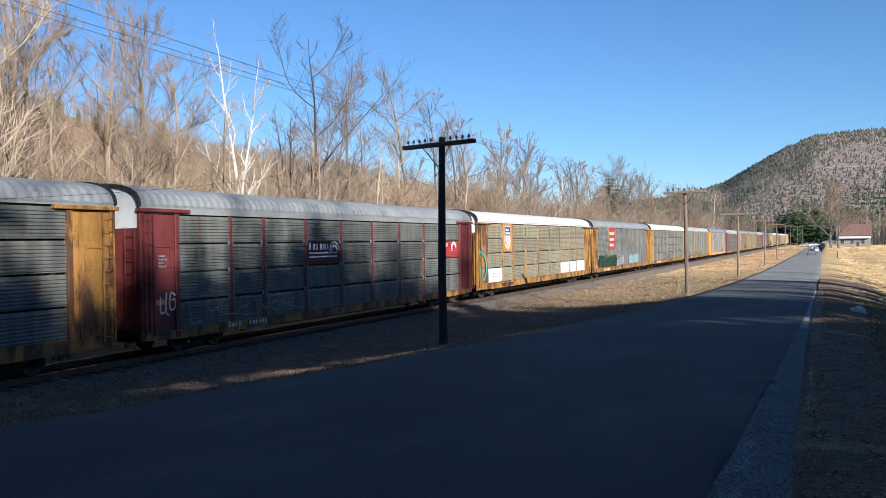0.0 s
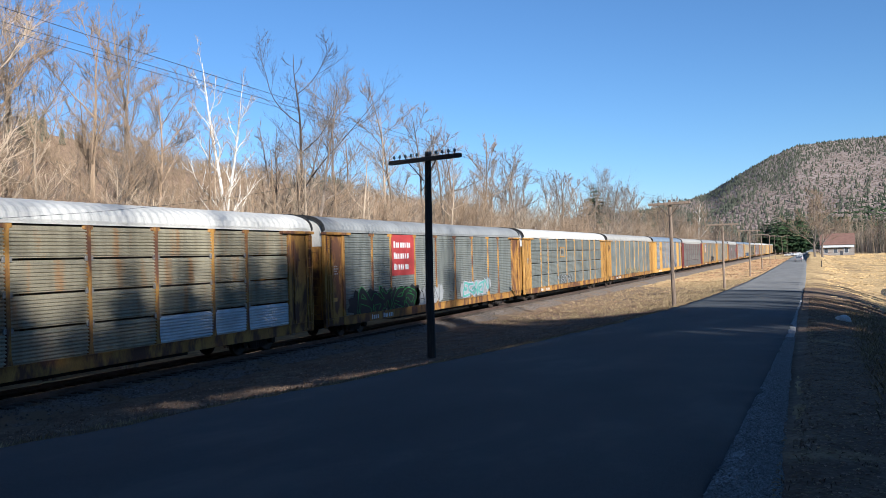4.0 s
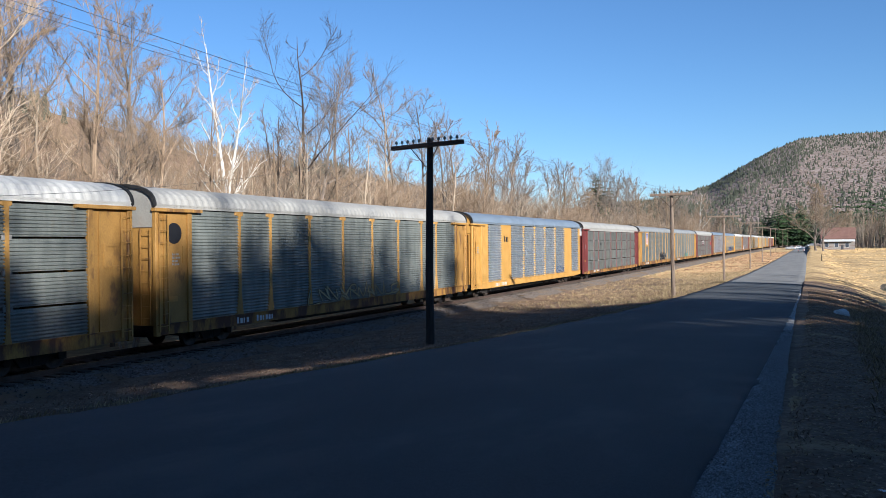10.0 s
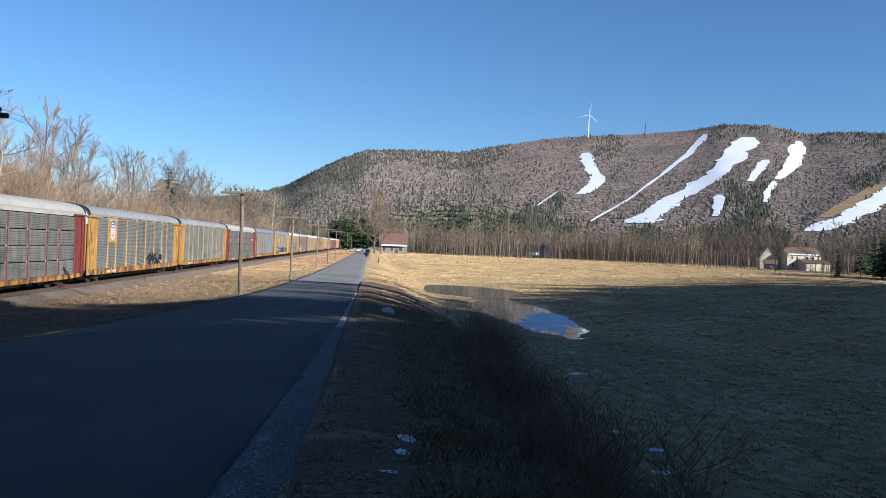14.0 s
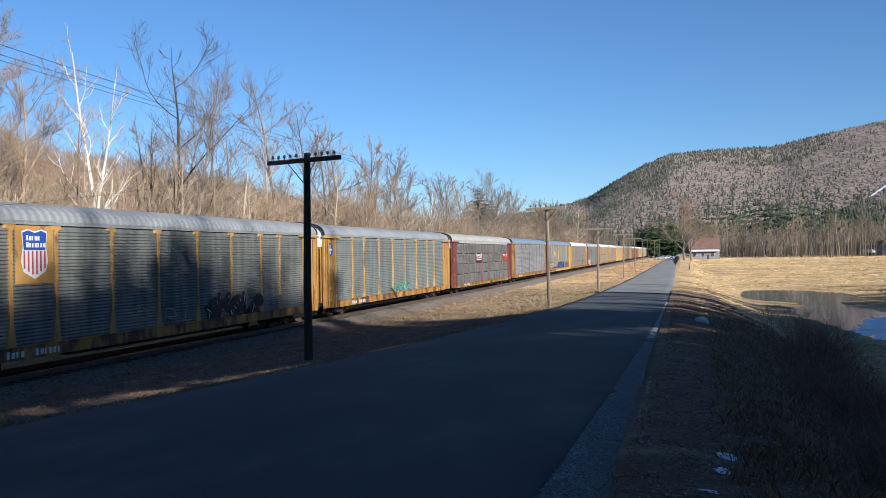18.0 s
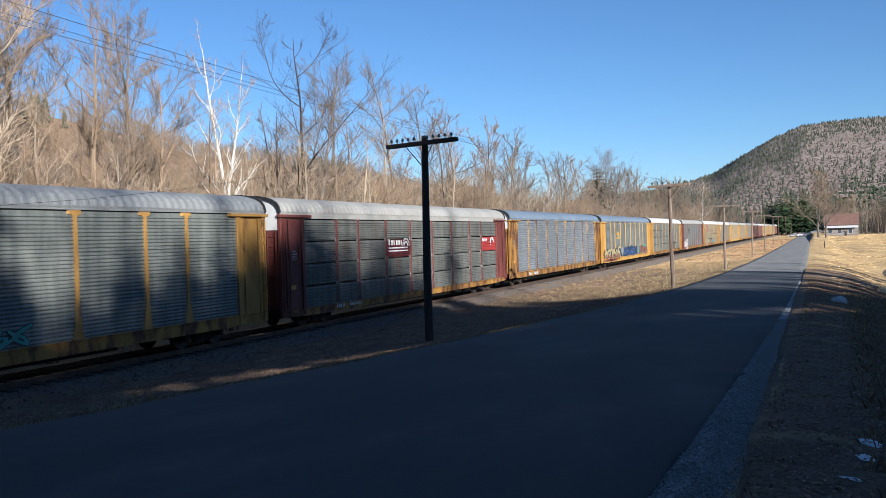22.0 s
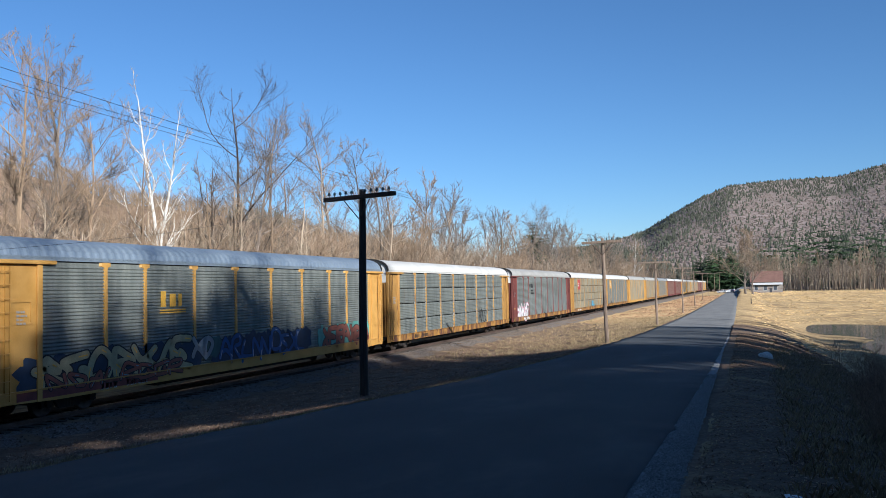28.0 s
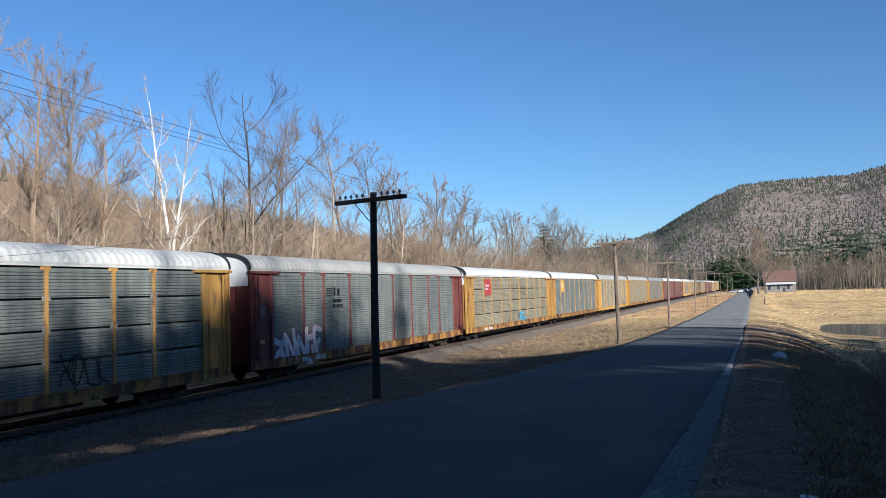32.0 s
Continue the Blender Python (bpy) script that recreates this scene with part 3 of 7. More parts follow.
def panel_geo(w, h, ribs=8):
    """One corrugated side panel: level ribs pressed outwards, a flat rim; y along the car, x outwards."""
    g = Geo()
    prof = [(-0.03, 0.012), (0.0, 0.016), (0.0, 0.035)]
    pitch = (h - 0.11) / ribs
    for i in range(ribs):
        z = 0.05 + pitch * i
        prof += [(0.0, z), (0.046, z + pitch * 0.20), (0.046, z + pitch * 0.52), (0.0, z + pitch * 0.74)]
    prof += [(0.0, h - 0.035), (0.0, h - 0.016), (-0.03, h - 0.012)]
    n = len(prof)
    for y in (-w / 2, w / 2):
        g.v += [(x, y, z) for x, z in prof]
    g.f = [(i, n + i, n + i + 1, i + 1) for i in range(n - 1)]
    g.add([(-0.02, -w / 2, 0.012), (-0.02, w / 2, 0.012), (-0.02, w / 2, h - 0.012), (-0.02, -w / 2, h - 0.012)], [(0, 3, 2, 1)])
    m = len(g.v) - 4
    g.f += [(0, m, m + 1, n), (n - 1, 2 * n - 1, m + 2, m + 3)]
    return g


def tall_panel_geo(w, ribs=32, deep=0.042):
    """A full-height panel of close level ribs, with a plain rim at its head."""
    g = Geo()
    prof = [(0.0, 0.012), (0.0, 0.05)]
    p = 3.73 / ribs
    for i in range(ribs):
        q = 0.06 + p * i
        low, mid, high = (0.36, 0.46, 0.84) if deep > 0.05 else (0.24, 0.46, 0.80)
        prof += [(0.0, q), (deep, q + low * p), (deep, q + mid * p), (0.0, q + high * p)]
    prof += [(0.0, 3.87)]
    n = len(prof)
    for y in (-w / 2, w / 2):
        g.v += [(x, y, z) for x, z in prof]
    g.f = [(i, n + i, n + i + 1, i + 1) for i in range(n - 1)]
    return g


def end_ladder_geo():
    g = Geo()
    for x in (0.86, 1.28):
        g.box(x, x + 0.04, -13.45, -13.41, 1.0, 4.2)
    for i in range(8):
        g.tube([(0.88, -13.43, 1.2 + 0.4 * i), (1.30, -13.43, 1.2 + 0.4 * i)], 0.014, 5)
    return g


def post_geo(flare=False):
    """A side post of hat section that flares at head and foot."""
    sizes = ((0.86, 0.17), (0.98, 0.15), (1.30, 0.085), (4.55, 0.085), (4.74, 0.10), (4.78, 0.21), (4.90, 0.21))
    if flare:
        sizes = ((0.86, 0.27), (1.02, 0.25), (1.40, 0.17), (1.85, 0.10), (4.64, 0.085), (4.72, 0.11), (4.76, 0.27), (4.89, 0.27))
    return Geo().loft([[(0.03, -w, z), (0.085, -w * 0.75, z), (0.085, w * 0.75, z), (0.03, w, z)] for z, w in sizes], True, True)


def hinge_geo():
    """A pressed hinge plate behind a post where the panels meet."""
    return Geo().bevel_box(0.03, 0.080, -0.16, 0.16, -0.08, 0.08, 0.014)


def roof_edge_geo():
    """The drip edge of the corrugated roof: a strip with one tooth a rib."""
    g = Geo()
    n = 301
    for i in range(n):
        for z in (5.02, 4.965 if i % 2 else 4.995):
            for y in (-13.38 + 0.0892 * i - 0.02, -13.38 + 0.0892 * i + 0.02):
                g.v.append((1.558, y, z))
    g.f = [(4 * i, 4 * i + 1, 4 * i + 3, 4 * i + 2) for i in range(n)] + [(4 * i + 1, 4 * i + 4, 4 * i + 6, 4 * i + 3) for i in range(n - 1)]
    return g


def roof_geo():
    g = Geo()
    ys = [-13.42 + 26.84 * i / 300 for i in range(301)]
    n = len(ROOF_ARC)
    for i, y in enumerate(ys):
        d = 0.022 if i % 4 in (1, 2) else 0.0
        for x, z in ROOF_ARC:
            r = math.hypot(x, z - 3.6)
            k = (r + d) / r
            g.v.append((x * k, y, 3.6 + (z - 3.6) * k))
    g.f = [(j * n + i, (j + 1) * n + i, (j + 1) * n + i + 1, j * n + i + 1) for j in range(300) for i in range(n - 1)]
    return g


def end_geo(z0, z1, y, thick=0.06):
    """A slice of the car's end wall, between two heights, under the roof's arch."""
    def half(z):
        if z <= 4.93:
            return 1.44
        for (xa, za), (xb, zb) in zip(ROOF_ARC, ROOF_ARC[1:]):
            if za <= z <= zb:
                return (xa + (xb - xa) * (z - za) / (zb - za)) - 0.06
        return 0.1
    zs = [z0 + (z1 - z0) * i / 10 for i in range(11)]
    outline = [(half(z), z) for z in zs] + [(-half(z), z) for z in reversed(zs)]
    return Geo().extrude(outline, "y", y, y + thick)


def arch_geo(y, thick=0.10):
    g = Geo()
    rows = []
    for x, z in ROOF_ARC:
        k = 1.028
        rows.append([(x * k, y, 3.6 + (z - 3.6) * k), (x * k, y + thick, 3.6 + (z - 3.6) * k), (x * 0.97, y + thick, 3.6 + (z - 3.6) * 0.97), (x * 0.97, y, 3.6 + (z - 3.6) * 0.97)])
    return g.loft(rows, True)


def wheel_geo():
    g = Geo()
    prof = [(0.0, 0.05), (0.10, 0.06), (0.14, 0.02), (0.34, 0.0), (0.38, 0.06), (0.425, 0.06), (0.42, -0.04), (0.445, -0.05), (0.44, -0.07), (0.36, -0.07), (0.32, -0.03), (0.0, -0.02)]
    rows = []
    for j in range(20):
        a = 2 * math.pi * j / 20
        rows.append([(x, r * math.cos(a), r * math.sin(a)) for r, x in prof])
    return g.loft(rows + [rows[0]], False, False)


def side_frame_geo():
    g = Geo()
    g.extrude([(-1.15, 0.30), (-1.15, 0.52), (-0.8, 0.66), (-0.35, 0.74), (0.35, 0.74), (0.8, 0.66), (1.15, 0.52), (1.15, 0.30), (0.9, 0.34), (0.62, 0.50), (0.42, 0.22), (-0.42, 0.22), (-0.62, 0.50), (-0.9, 0.34)], "x", -0.06, 0.06)
    for y in (-0.14, -0.02, 0.10):
        g.tube([(0.0, y + 0.02, 0.26), (0.0, y + 0.02, 0.48)], 0.075, 8)
    for y in (-0.9, 0.9):
        g.tube([(-0.05, y, 0.43), (0.16, y, 0.43)], 0.13, 10)
    return g


def truck_at(car, y):
    t = place_mesh("truck", once("truck_bolster", lambda: Geo().bevel_box(-1.0, 1.0, -0.22, 0.22, 0.34, 0.66, 0.04).box(-0.5, 0.5, -0.5, 0.5, 0.62, 0.78)), DARK_STEEL, car, pose(0, y, 0), "grimy steel truck under the car")
    for s in (1, -1):
        place_mesh("side_frame", once("side_frame", side_frame_geo), DARK_STEEL, t, pose(s * 0.99, 0, 0, 0, 0, 0 if s > 0 else 180))
        for a in (-0.9, 0.9):
            place_mesh("wheel", once("wheel", wheel_geo, True), WHEEL, t, pose(s * 0.76, a, 0.42, 0, 0, 0 if s > 0 else 180))
    for a in (-0.9, 0.9):
        place_mesh("axle", once("axle", lambda: Geo().tube([(-0.75, 0, 0), (0.75, 0, 0)], 0.08, 8)), WHEEL, t, pose(0, a, 0.42))


def ladder_geo():
    g = Geo()
    for y in (-0.2, 0.2):
        g.box(-0.02, 0.02, y - 0.025, y + 0.025, 0.75, 4.7)
    for i in range(10):
        z = 0.95 + i * 0.40
        g.tube([(0.02, -0.2, z), (0.045, 0, z - 0.015), (0.02, 0.2, z)], 0.014, 5)
    return g


def end_bay_geo():
    """The painted bay at a car's corner: folded sheet with a stiffener and a small hatch frame."""
    g = Geo().box(-0.03, 0.0, -0.78, 0.78, 0.62, 4.76)
    g.box(0.0, 0.05, -0.46, -0.38, 0.95, 4.7)
    for z0, z1 in ((2.95, 3.02), (3.62, 3.69)):
        g.box(0.0, 0.03, -0.25, 0.55, z0, z1)
    for y in (-0.25, 0.48):
        g.box(0.0, 0.03, y, y + 0.07, 3.02, 3.62)
    return g


def coupler_geo():
    g = Geo().box(-0.09, 0.09, -0.75, 0.1, 0.52, 0.72)
    return g.bevel_box(-0.17, 0.17, -1.0, -0.62, 0.44, 0.80, 0.05)


def make_car(style, detail):
    """An enclosed motor-car carrier. style: its colours and marks. detail: 2 near, 1 middle, 0 far."""
    paint, panel, roof = style["paint"], style["panel"], style["roof"]
    drop = style.get("drop", 0.0)
    car = thing("autorack_car", style["label"], "rail car", "cars of the freight train")
    place_mesh("roof", once("roof", roof_geo), roof, car, None, "ribbed arched metal roof")
    place_mesh("underframe", once("underframe", lambda: Geo().box(-1.3, 1.3, -13.3, 13.3, 0.74, 0.94).box(-0.4, 0.4, -12.8, 12.8, 0.48, 0.76).box(-1.1, 1.1, -6, 6, 0.42, 0.75)), DARK_STEEL, car)
    place_mesh("inner_deck", once("inner_deck", lambda: Geo().box(-1.38, 1.38, -13.2, 13.2, 0.95, 1.05).box(-1.38, 1.38, -13.2, 13.2, 2.7, 2.78).box(-1.40, 1.40, -11.4, 11.4, 4.80, 4.90)), DARK_STEEL, car)
    for s in (1, -1):
        m = pose(0, 0, 0, 0, 0, 0 if s > 0 else 180)
        place_mesh("side_sill", once("side_sill", lambda: Geo().extrude([(-13.4, 0.66), (-11.2, 0.58), (11.2, 0.58), (13.4, 0.66), (13.4, 0.97), (-13.4, 0.97)], "x", 1.45, 1.52).box(1.40, 1.56, -13.4, 13.4, 0.965, 1.0)) if not drop else
                   once("low_sill", lambda: Geo().extrude([(-13.4, 0.60), (-11.2, 0.52), (11.2, 0.52), (13.4, 0.60), (13.4, 0.81), (-13.4, 0.81)], "x", 1.45, 1.52).box(1.40, 1.56, -13.4, 13.4, 0.805, 0.84)), style["sill"], car, m)
        place_mesh("eave_rail", once("eave_rail", lambda: Geo().box(1.44, 1.535, -13.4, 13.4, 4.89, 4.955)) if not drop else once("deep_eave", lambda: Geo().box(1.44, 1.535, -13.4, 13.4, 4.73, 4.955)), style.get("eave", roof), car, m)
        if s > 0 and detail == 2:
            tall, wide = style.get("tall"), style.get("wide")
            for j, (a, b) in enumerate(WIDE_BAYS if wide else zip(BAYS, BAYS[1:])):
                w = round(b - a, 2)
                if tall:
                    coarse = panel is PANEL_BRIGHT
                    me = once(f"tall_panel_{w}_{coarse}", lambda: tall_panel_geo(w - 0.03, 22 if coarse else 32, 0.085 if coarse else 0.042))
                    place_mesh("side_panel", me, panel, car, pose(1.45, (a + b) / 2, ROWS_Z[0]))
                    continue
                for i in range(4):
                    me = once(f"side_panel_{w}_{i}", lambda: panel_geo(w - 0.03, ROWS_Z[1] - ROWS_Z[0] - 0.036))
                    place_mesh("side_panel", me, style.get("swap", {}).get((j, i), panel), car, pose(1.45, (a + b) / 2, ROWS_Z[i] - drop))
            if wide:
                for a, b in ((-11.7, -10.5), (-7.95, -5.9), (8.1, 10.4), (12.75, 13.3)):
                    place_mesh("plain_panel", once(f"plain_{a}", lambda: Geo().bevel_box(1.42, 1.50, a, b, 0.98, 4.88, 0.01)), paint, car)
        else:
            place_mesh("side_panel", once("long_panel", lambda: tall_panel_geo(23.4)), panel, car, m @ pose(1.45, 0, ROWS_Z[0]))
        for y in ((-3.0, -0.3, 2.4, 5.3) if style.get("wide") and s > 0 else BAYS[1:-1]):
            tall_post = style.get("tall") and not style.get("wide")
            place_mesh("post", once("flared_post", lambda: post_geo(True)) if tall_post else once("post", post_geo), style.get("post", paint), car, m @ pose(1.42, y, 0))
            if s > 0 and detail == 2 and not tall_post:
                for z in ROWS_Z[1:4]:
                    place_mesh("hinge", once("hinge", hinge_geo), HINGE, car, m @ pose(1.42, y, z - 0.018 - drop), "pale worn hinge plate")
        if s > 0 and detail == 2:
            place_mesh("roof_edge", once("roof_edge", roof_edge_geo), roof, car, m, "toothed drip edge of the roof")
        for e in (1, -1):
            if style.get("wide") and s > 0 and e > 0:
                continue
            place_mesh("corner_bay", once("corner_bay", end_bay_geo), style.get("corner", paint), car, m @ pose(1.47, e * 12.55, 0))
            for y in (11.76, 13.32):
                place_mesh("corner_post", once("corner_post", lambda: Geo().bevel_box(1.40, 1.55, -0.10, 0.10, 0.60, 4.80, 0.015)), paint, car, m @ pose(0, e * y, 0))
            place_mesh("header_beam", once("header_beam", lambda: Geo().bevel_box(1.42, 1.64, -1.15, 1.15, 4.77, 4.89, 0.015)), paint, car, m @ pose(0, e * 12.35, 0))
            if detail:
                place_mesh("ladder", once("ladder", ladder_geo), paint, car, m @ pose(1.60, e * 13.10, 0))
    for e in (1, -1):
        m = pose(0, 0, 0, 0, 0, 0 if e < 0 else 180)
        place_mesh("end_door", once("end_door", lambda: end_geo(0.95, 4.25, -13.34)), style.get("end", paint), car, m)
        place_mesh("end_hood", once("end_hood", lambda: end_geo(4.25, 5.62, -13.39)), style.get("hood", WHITE), car, m, "pale upper end panel")
        place_mesh("roof_gasket", once("roof_gasket", lambda: arch_geo(-13.48)), BLACK, car, m, "black edge strip of the roof")
        place_mesh("coupler", once("coupler", coupler_geo), DARK_STEEL, car, m @ pose(0, -13.22, 0))
        if detail == 2:
            place_mesh("door_bar", once("door_bar", lambda: Geo().box(-0.9, 0.35, -13.40, -13.35, 2.95, 3.05)), BLACK, car, m)
            place_mesh("corner_ladder", once("end_ladder", lambda: end_ladder_geo()), style.get("end", paint), car, m)
        truck_at(car, e * 10.1)
    return car


SLACK = {14: 0.5, 15: 0.5}


def car_y(k, t):
    return FIRST_GAP + CAR_PITCH * (k - 0.5) - SPEED * t + SLACK.get(k, 0.0)


def st(paint, panel, roof, label, **more):
    return dict(paint=paint, panel=panel, roof=roof, label=label, sill=more.pop("sill", YELLOW_RUST if paint is YELLOW else paint), **more)


T_Y = "yellow steel autorack car with grey corrugated side panels"
STYLES = {
    -1: st(YELLOW, PANEL, ROOF_GREY, T_Y),
    0: st(YELLOW_RUST, PANEL_OLD, ROOF_GREY, "rusty yellow autorack car with grimy grey side panels"),
    1: st(RED, PANEL_OLD, ROOF_GREY, "oxide red autorack car with grey panels and a maroon sign plate", drop=0.15, sill=YELLOW_RUST, swap={(3, 2): MAROON, (8, 2): SIGN_RED}),
    2: st(YELLOW_RUST, PANEL_WARM, ROOF_WHITE, "rust-streaked yellow autorack car with a white roof", swap={(0, 0): WHITE_GREY, (1, 2): YELLOW, (1, 3): YELLOW, (7, 0): WHITE_GREY, (8, 0): WHITE_GREY, (6, 0): WHITE_GREY}),
    3: st(YELLOW_RUST, PANEL, ROOF_GREY, "grey-panelled autorack car with tan posts and a large red sign", hood=ROOF_WHITE, tall=True),
    4: st(YELLOW, PANEL, ROOF_WHITE, "yellow autorack car with a white roof and grey panels"),
    5: st(YELLOW, PANEL, ROOF_TAN, "yellow autorack car with a dull tan roof and grey panels", hood=ROOF_TAN, tall=True),
    6: st(YELLOW_NEW, PANEL_BRIGHT, ROOF_BLUE, "bright yellow autorack car with bluish panels and roof", hood=YELLOW_NEW, tall=True, wide=True),
    7: st(RED, PANEL_OLD, ROOF_TAN, "red-posted autorack car with grimy grey panels", drop=0.15, sill=YELLOW_RUST),
    8: st(YELLOW, PANEL_OLD, ROOF_GREY, "yellow autorack car with grimy panels covered in scrawls", tall=True),
    9: st(YELLOW, PANEL, ROOF_GREY, "yellow autorack car with a small round blue emblem", tall=True),
    10: st(RED_BROWN, PANEL_OLD, ROOF_TAN, "brown-red autorack car with a maroon sign plate", drop=0.15, sill=YELLOW_RUST, swap={(3, 2): MAROON, (8, 2): SIGN_RED}),
    11: st(YELLOW_RUST, PANEL_BRIGHT, ROOF_BLUE, "autorack car with shiny galvanised panels and a bluish roof", tall=True),
    12: st(YELLOW_NEW, PANEL, ROOF_BLUE, "yellow autorack car with spray-painted lower panels", hood=ROOF_GREY, tall=True),
    13: st(YELLOW, PANEL, ROOF_WHITE, "yellow autorack car with a white roof and grey panels"),
    14: st(RED_BROWN, PANEL, ROOF_TAN, "dark red autorack car with pale panels and pink scrawls", sill=YELLOW_RUST, tall=True),
    15: st(YELLOW, PANEL_WARM, ROOF_WHITE, "yellow autorack car with a white roof and warm grey panels"),
    16: st(YELLOW, PANEL, ROOF_WHITE, "yellow autorack car with a white roof and grey panels"),
    17: st(YELLOW_NEW, PANEL_WARM, ROOF_TAN, "yellow autorack car with yellowed panels"),
}
FAR = [st(YELLOW, PANEL_WARM, ROOF_TAN, "yellow autorack car with yellowed grey panels"), st(YELLOW_NEW, PANEL, ROOF_WHITE, "yellow autorack car with a white roof and grey panels"),
       st(RED_BROWN, PANEL_BROWN, ROOF_WHITE, "brown autorack car with rust-coloured panels"), st(YELLOW, PANEL, ROOF_GREY, T_Y)]
CARS = {}
for k in range(-1, 37):
    style = STYLES.get(k) or FAR[(k * 7 + k // 3) % 4]
    CARS[k] = make_car(style, 2 if k <= 15 else (1 if k <= 19 else 0))


# ---- signs and spray paint on the cars ----
def ribbon(g, pts, w, x):
    """A flat painted stroke along points (y, z), with round ends, lying in a plane of constant x."""
    for (y0, z0), (y1, z1) in zip(pts, pts[1:]):
        dy, dz = y1 - y0, z1 - z0
        ln = math.hypot(dy, dz) or 1
        oy, oz = -dz / ln * w, dy / ln * w
        q = x + 0.0006 * (len(g.f) % 7)
        g.add([(q, y0 - oy, z0 - oz), (q, y1 - oy, z1 - oz), (q, y1 + oy, z1 + oz), (q, y0 + oy, z0 + oz)], [(0, 1, 2, 3)])
    for y, z in pts:
        q = x + 0.0006 * (len(g.f) % 7)
        g.add([(q, y + w * math.cos(a), z + w * math.sin(a)) for a in (6.2832 * i / 10 for i in range(10))], [tuple(range(10))])


def blob(g, y, z, ry, rz, x, seed):
    n_ = 28
    g.add([(x, y + ry * k * math.cos(a), z + rz * k * math.sin(a)) for a, k in ((6.2832 * i / n_, 1 + 0.30 * noise.noise((math.cos(6.2832 * i / n_) * 2, math.sin(6.2832 * i / n_) * 2, seed)) + 0.12 * math.sin(7 * 6.2832 * i / n_ + seed)) for i in range(n_))], [tuple(range(n_))])


GLYPHS = [[(0.9, 0.9), (0.2, 0.85), (0.1, 0.5), (0.2, 0.12), (0.9, 0.1), (0.85, 0.45), (0.5, 0.45)], [(0.1, 0.05), (0.25, 0.95), (0.75, 0.9), (0.85, 0.55), (0.2, 0.5), (0.85, 0.05)],
          [(0.1, 0.1), (0.5, 0.95), (0.9, 0.1), (0.7, 0.45), (0.3, 0.45)], [(0.15, 0.95), (0.15, 0.1), (0.85, 0.05)], [(0.85, 0.9), (0.2, 0.95), (0.2, 0.5), (0.7, 0.5), (0.2, 0.5), (0.2, 0.08), (0.9, 0.05)],
          [(0.1, 0.95), (0.5, 0.5), (0.9, 0.95), (0.5, 0.5), (0.9, 0.05), (0.5, 0.5), (0.1, 0.05)], [(0.15, 0.05), (0.15, 0.9), (0.8, 0.1), (0.85, 0.95)], [(0.2, 0.2), (0.15, 0.8), (0.5, 0.97), (0.85, 0.75), (0.8, 0.2), (0.5, 0.03), (0.2, 0.2)]]


def scrawl(car, y0, y1, z0, z1, letters, fill, line, halo=None, seed=0, stroke=0.11, edge=0.035, x=1.509, spark=None):
    """A piece of spray paint: strokes with an outline, over a cloud of colour."""
    rng = random.Random(seed)
    w = (y1 - y0) / letters
    back, body, front = Geo(), Geo(), Geo()
    for k in range(letters):
        gl = [(min(1.2, max(-0.2, u + rng.uniform(-0.2, 0.2))), min(1.05, max(-0.05, v + rng.uniform(-0.16, 0.16)))) for u, v in GLYPHS[rng.randrange(len(GLYPHS))]]
        soft = []
        for i in range(len(gl) - 1):
            p0, p1, p2, p3 = gl[max(0, i - 1)], gl[i], gl[i + 1], gl[min(len(gl) - 1, i + 2)]
            for q in (0.0, 0.34, 0.67):
                soft.append(tuple(0.5 * (2 * p1[c] + (p2[c] - p0[c]) * q + (2 * p0[c] - 5 * p1[c] + 4 * p2[c] - p3[c]) * q * q + (3 * p1[c] - p0[c] - 3 * p2[c] + p3[c]) * q ** 3) for c in (0, 1)))
        gl = soft + [gl[-1]]
        skew = rng.uniform(-0.15, 0.2)
        h = (z1 - z0) * rng.uniform(0.82, 1.08)
        zz = z0 + rng.uniform(-0.05, 0.08) * (z1 - z0)
        pts = [(y0 + w * (k - 0.08 + 1.16 * (u + skew * (v - 0.5))), zz + h * v) for u, v in gl]
        ribbon(back, pts, stroke + edge, x + 0.003)
        ribbon(body, pts, stroke, x + 0.008)
        for a, b in zip(pts[::6], pts[2::6]):
            ribbon(front, [(a[0] + 0.02, a[1] - 0.02), ((a[0] + b[0]) / 2 + 0.02, (a[1] + b[1]) / 2)], stroke * 0.16, x + 0.013)
    if halo:
        cloud = Geo()
        for k in range(letters + 1):
            blob(cloud, y0 + (y1 - y0) * k / letters + 0.0, (z0 + z1) / 2 + rng.uniform(-0.1, 0.1), w * 0.72, (z1 - z0) * 0.60, x - 0.004 + 0.0008 * (k % 5), seed + k)
        tagged(part("graffiti_cloud", cloud, SPRAY[halo], car, "cloud of spray paint behind the strokes"), kind="stuff")
    tagged(part("graffiti_outline", back, SPRAY[line], car, "spray-painted outline"), kind="stuff")
    tagged(part("graffiti_fill", body, SPRAY[fill], car, "spray-painted strokes"), kind="stuff")
    if spark:
        tagged(part("graffiti_highlight", front, SPRAY[spark], car, "thin sprayed highlights"), kind="stuff")


def plate(car, name, y0, y1, z0, z1, mat, x=1.500, label=""):
    return part(name, Geo().box(x - 0.006, x, y0, y1, z0, z1), mat, car, label)


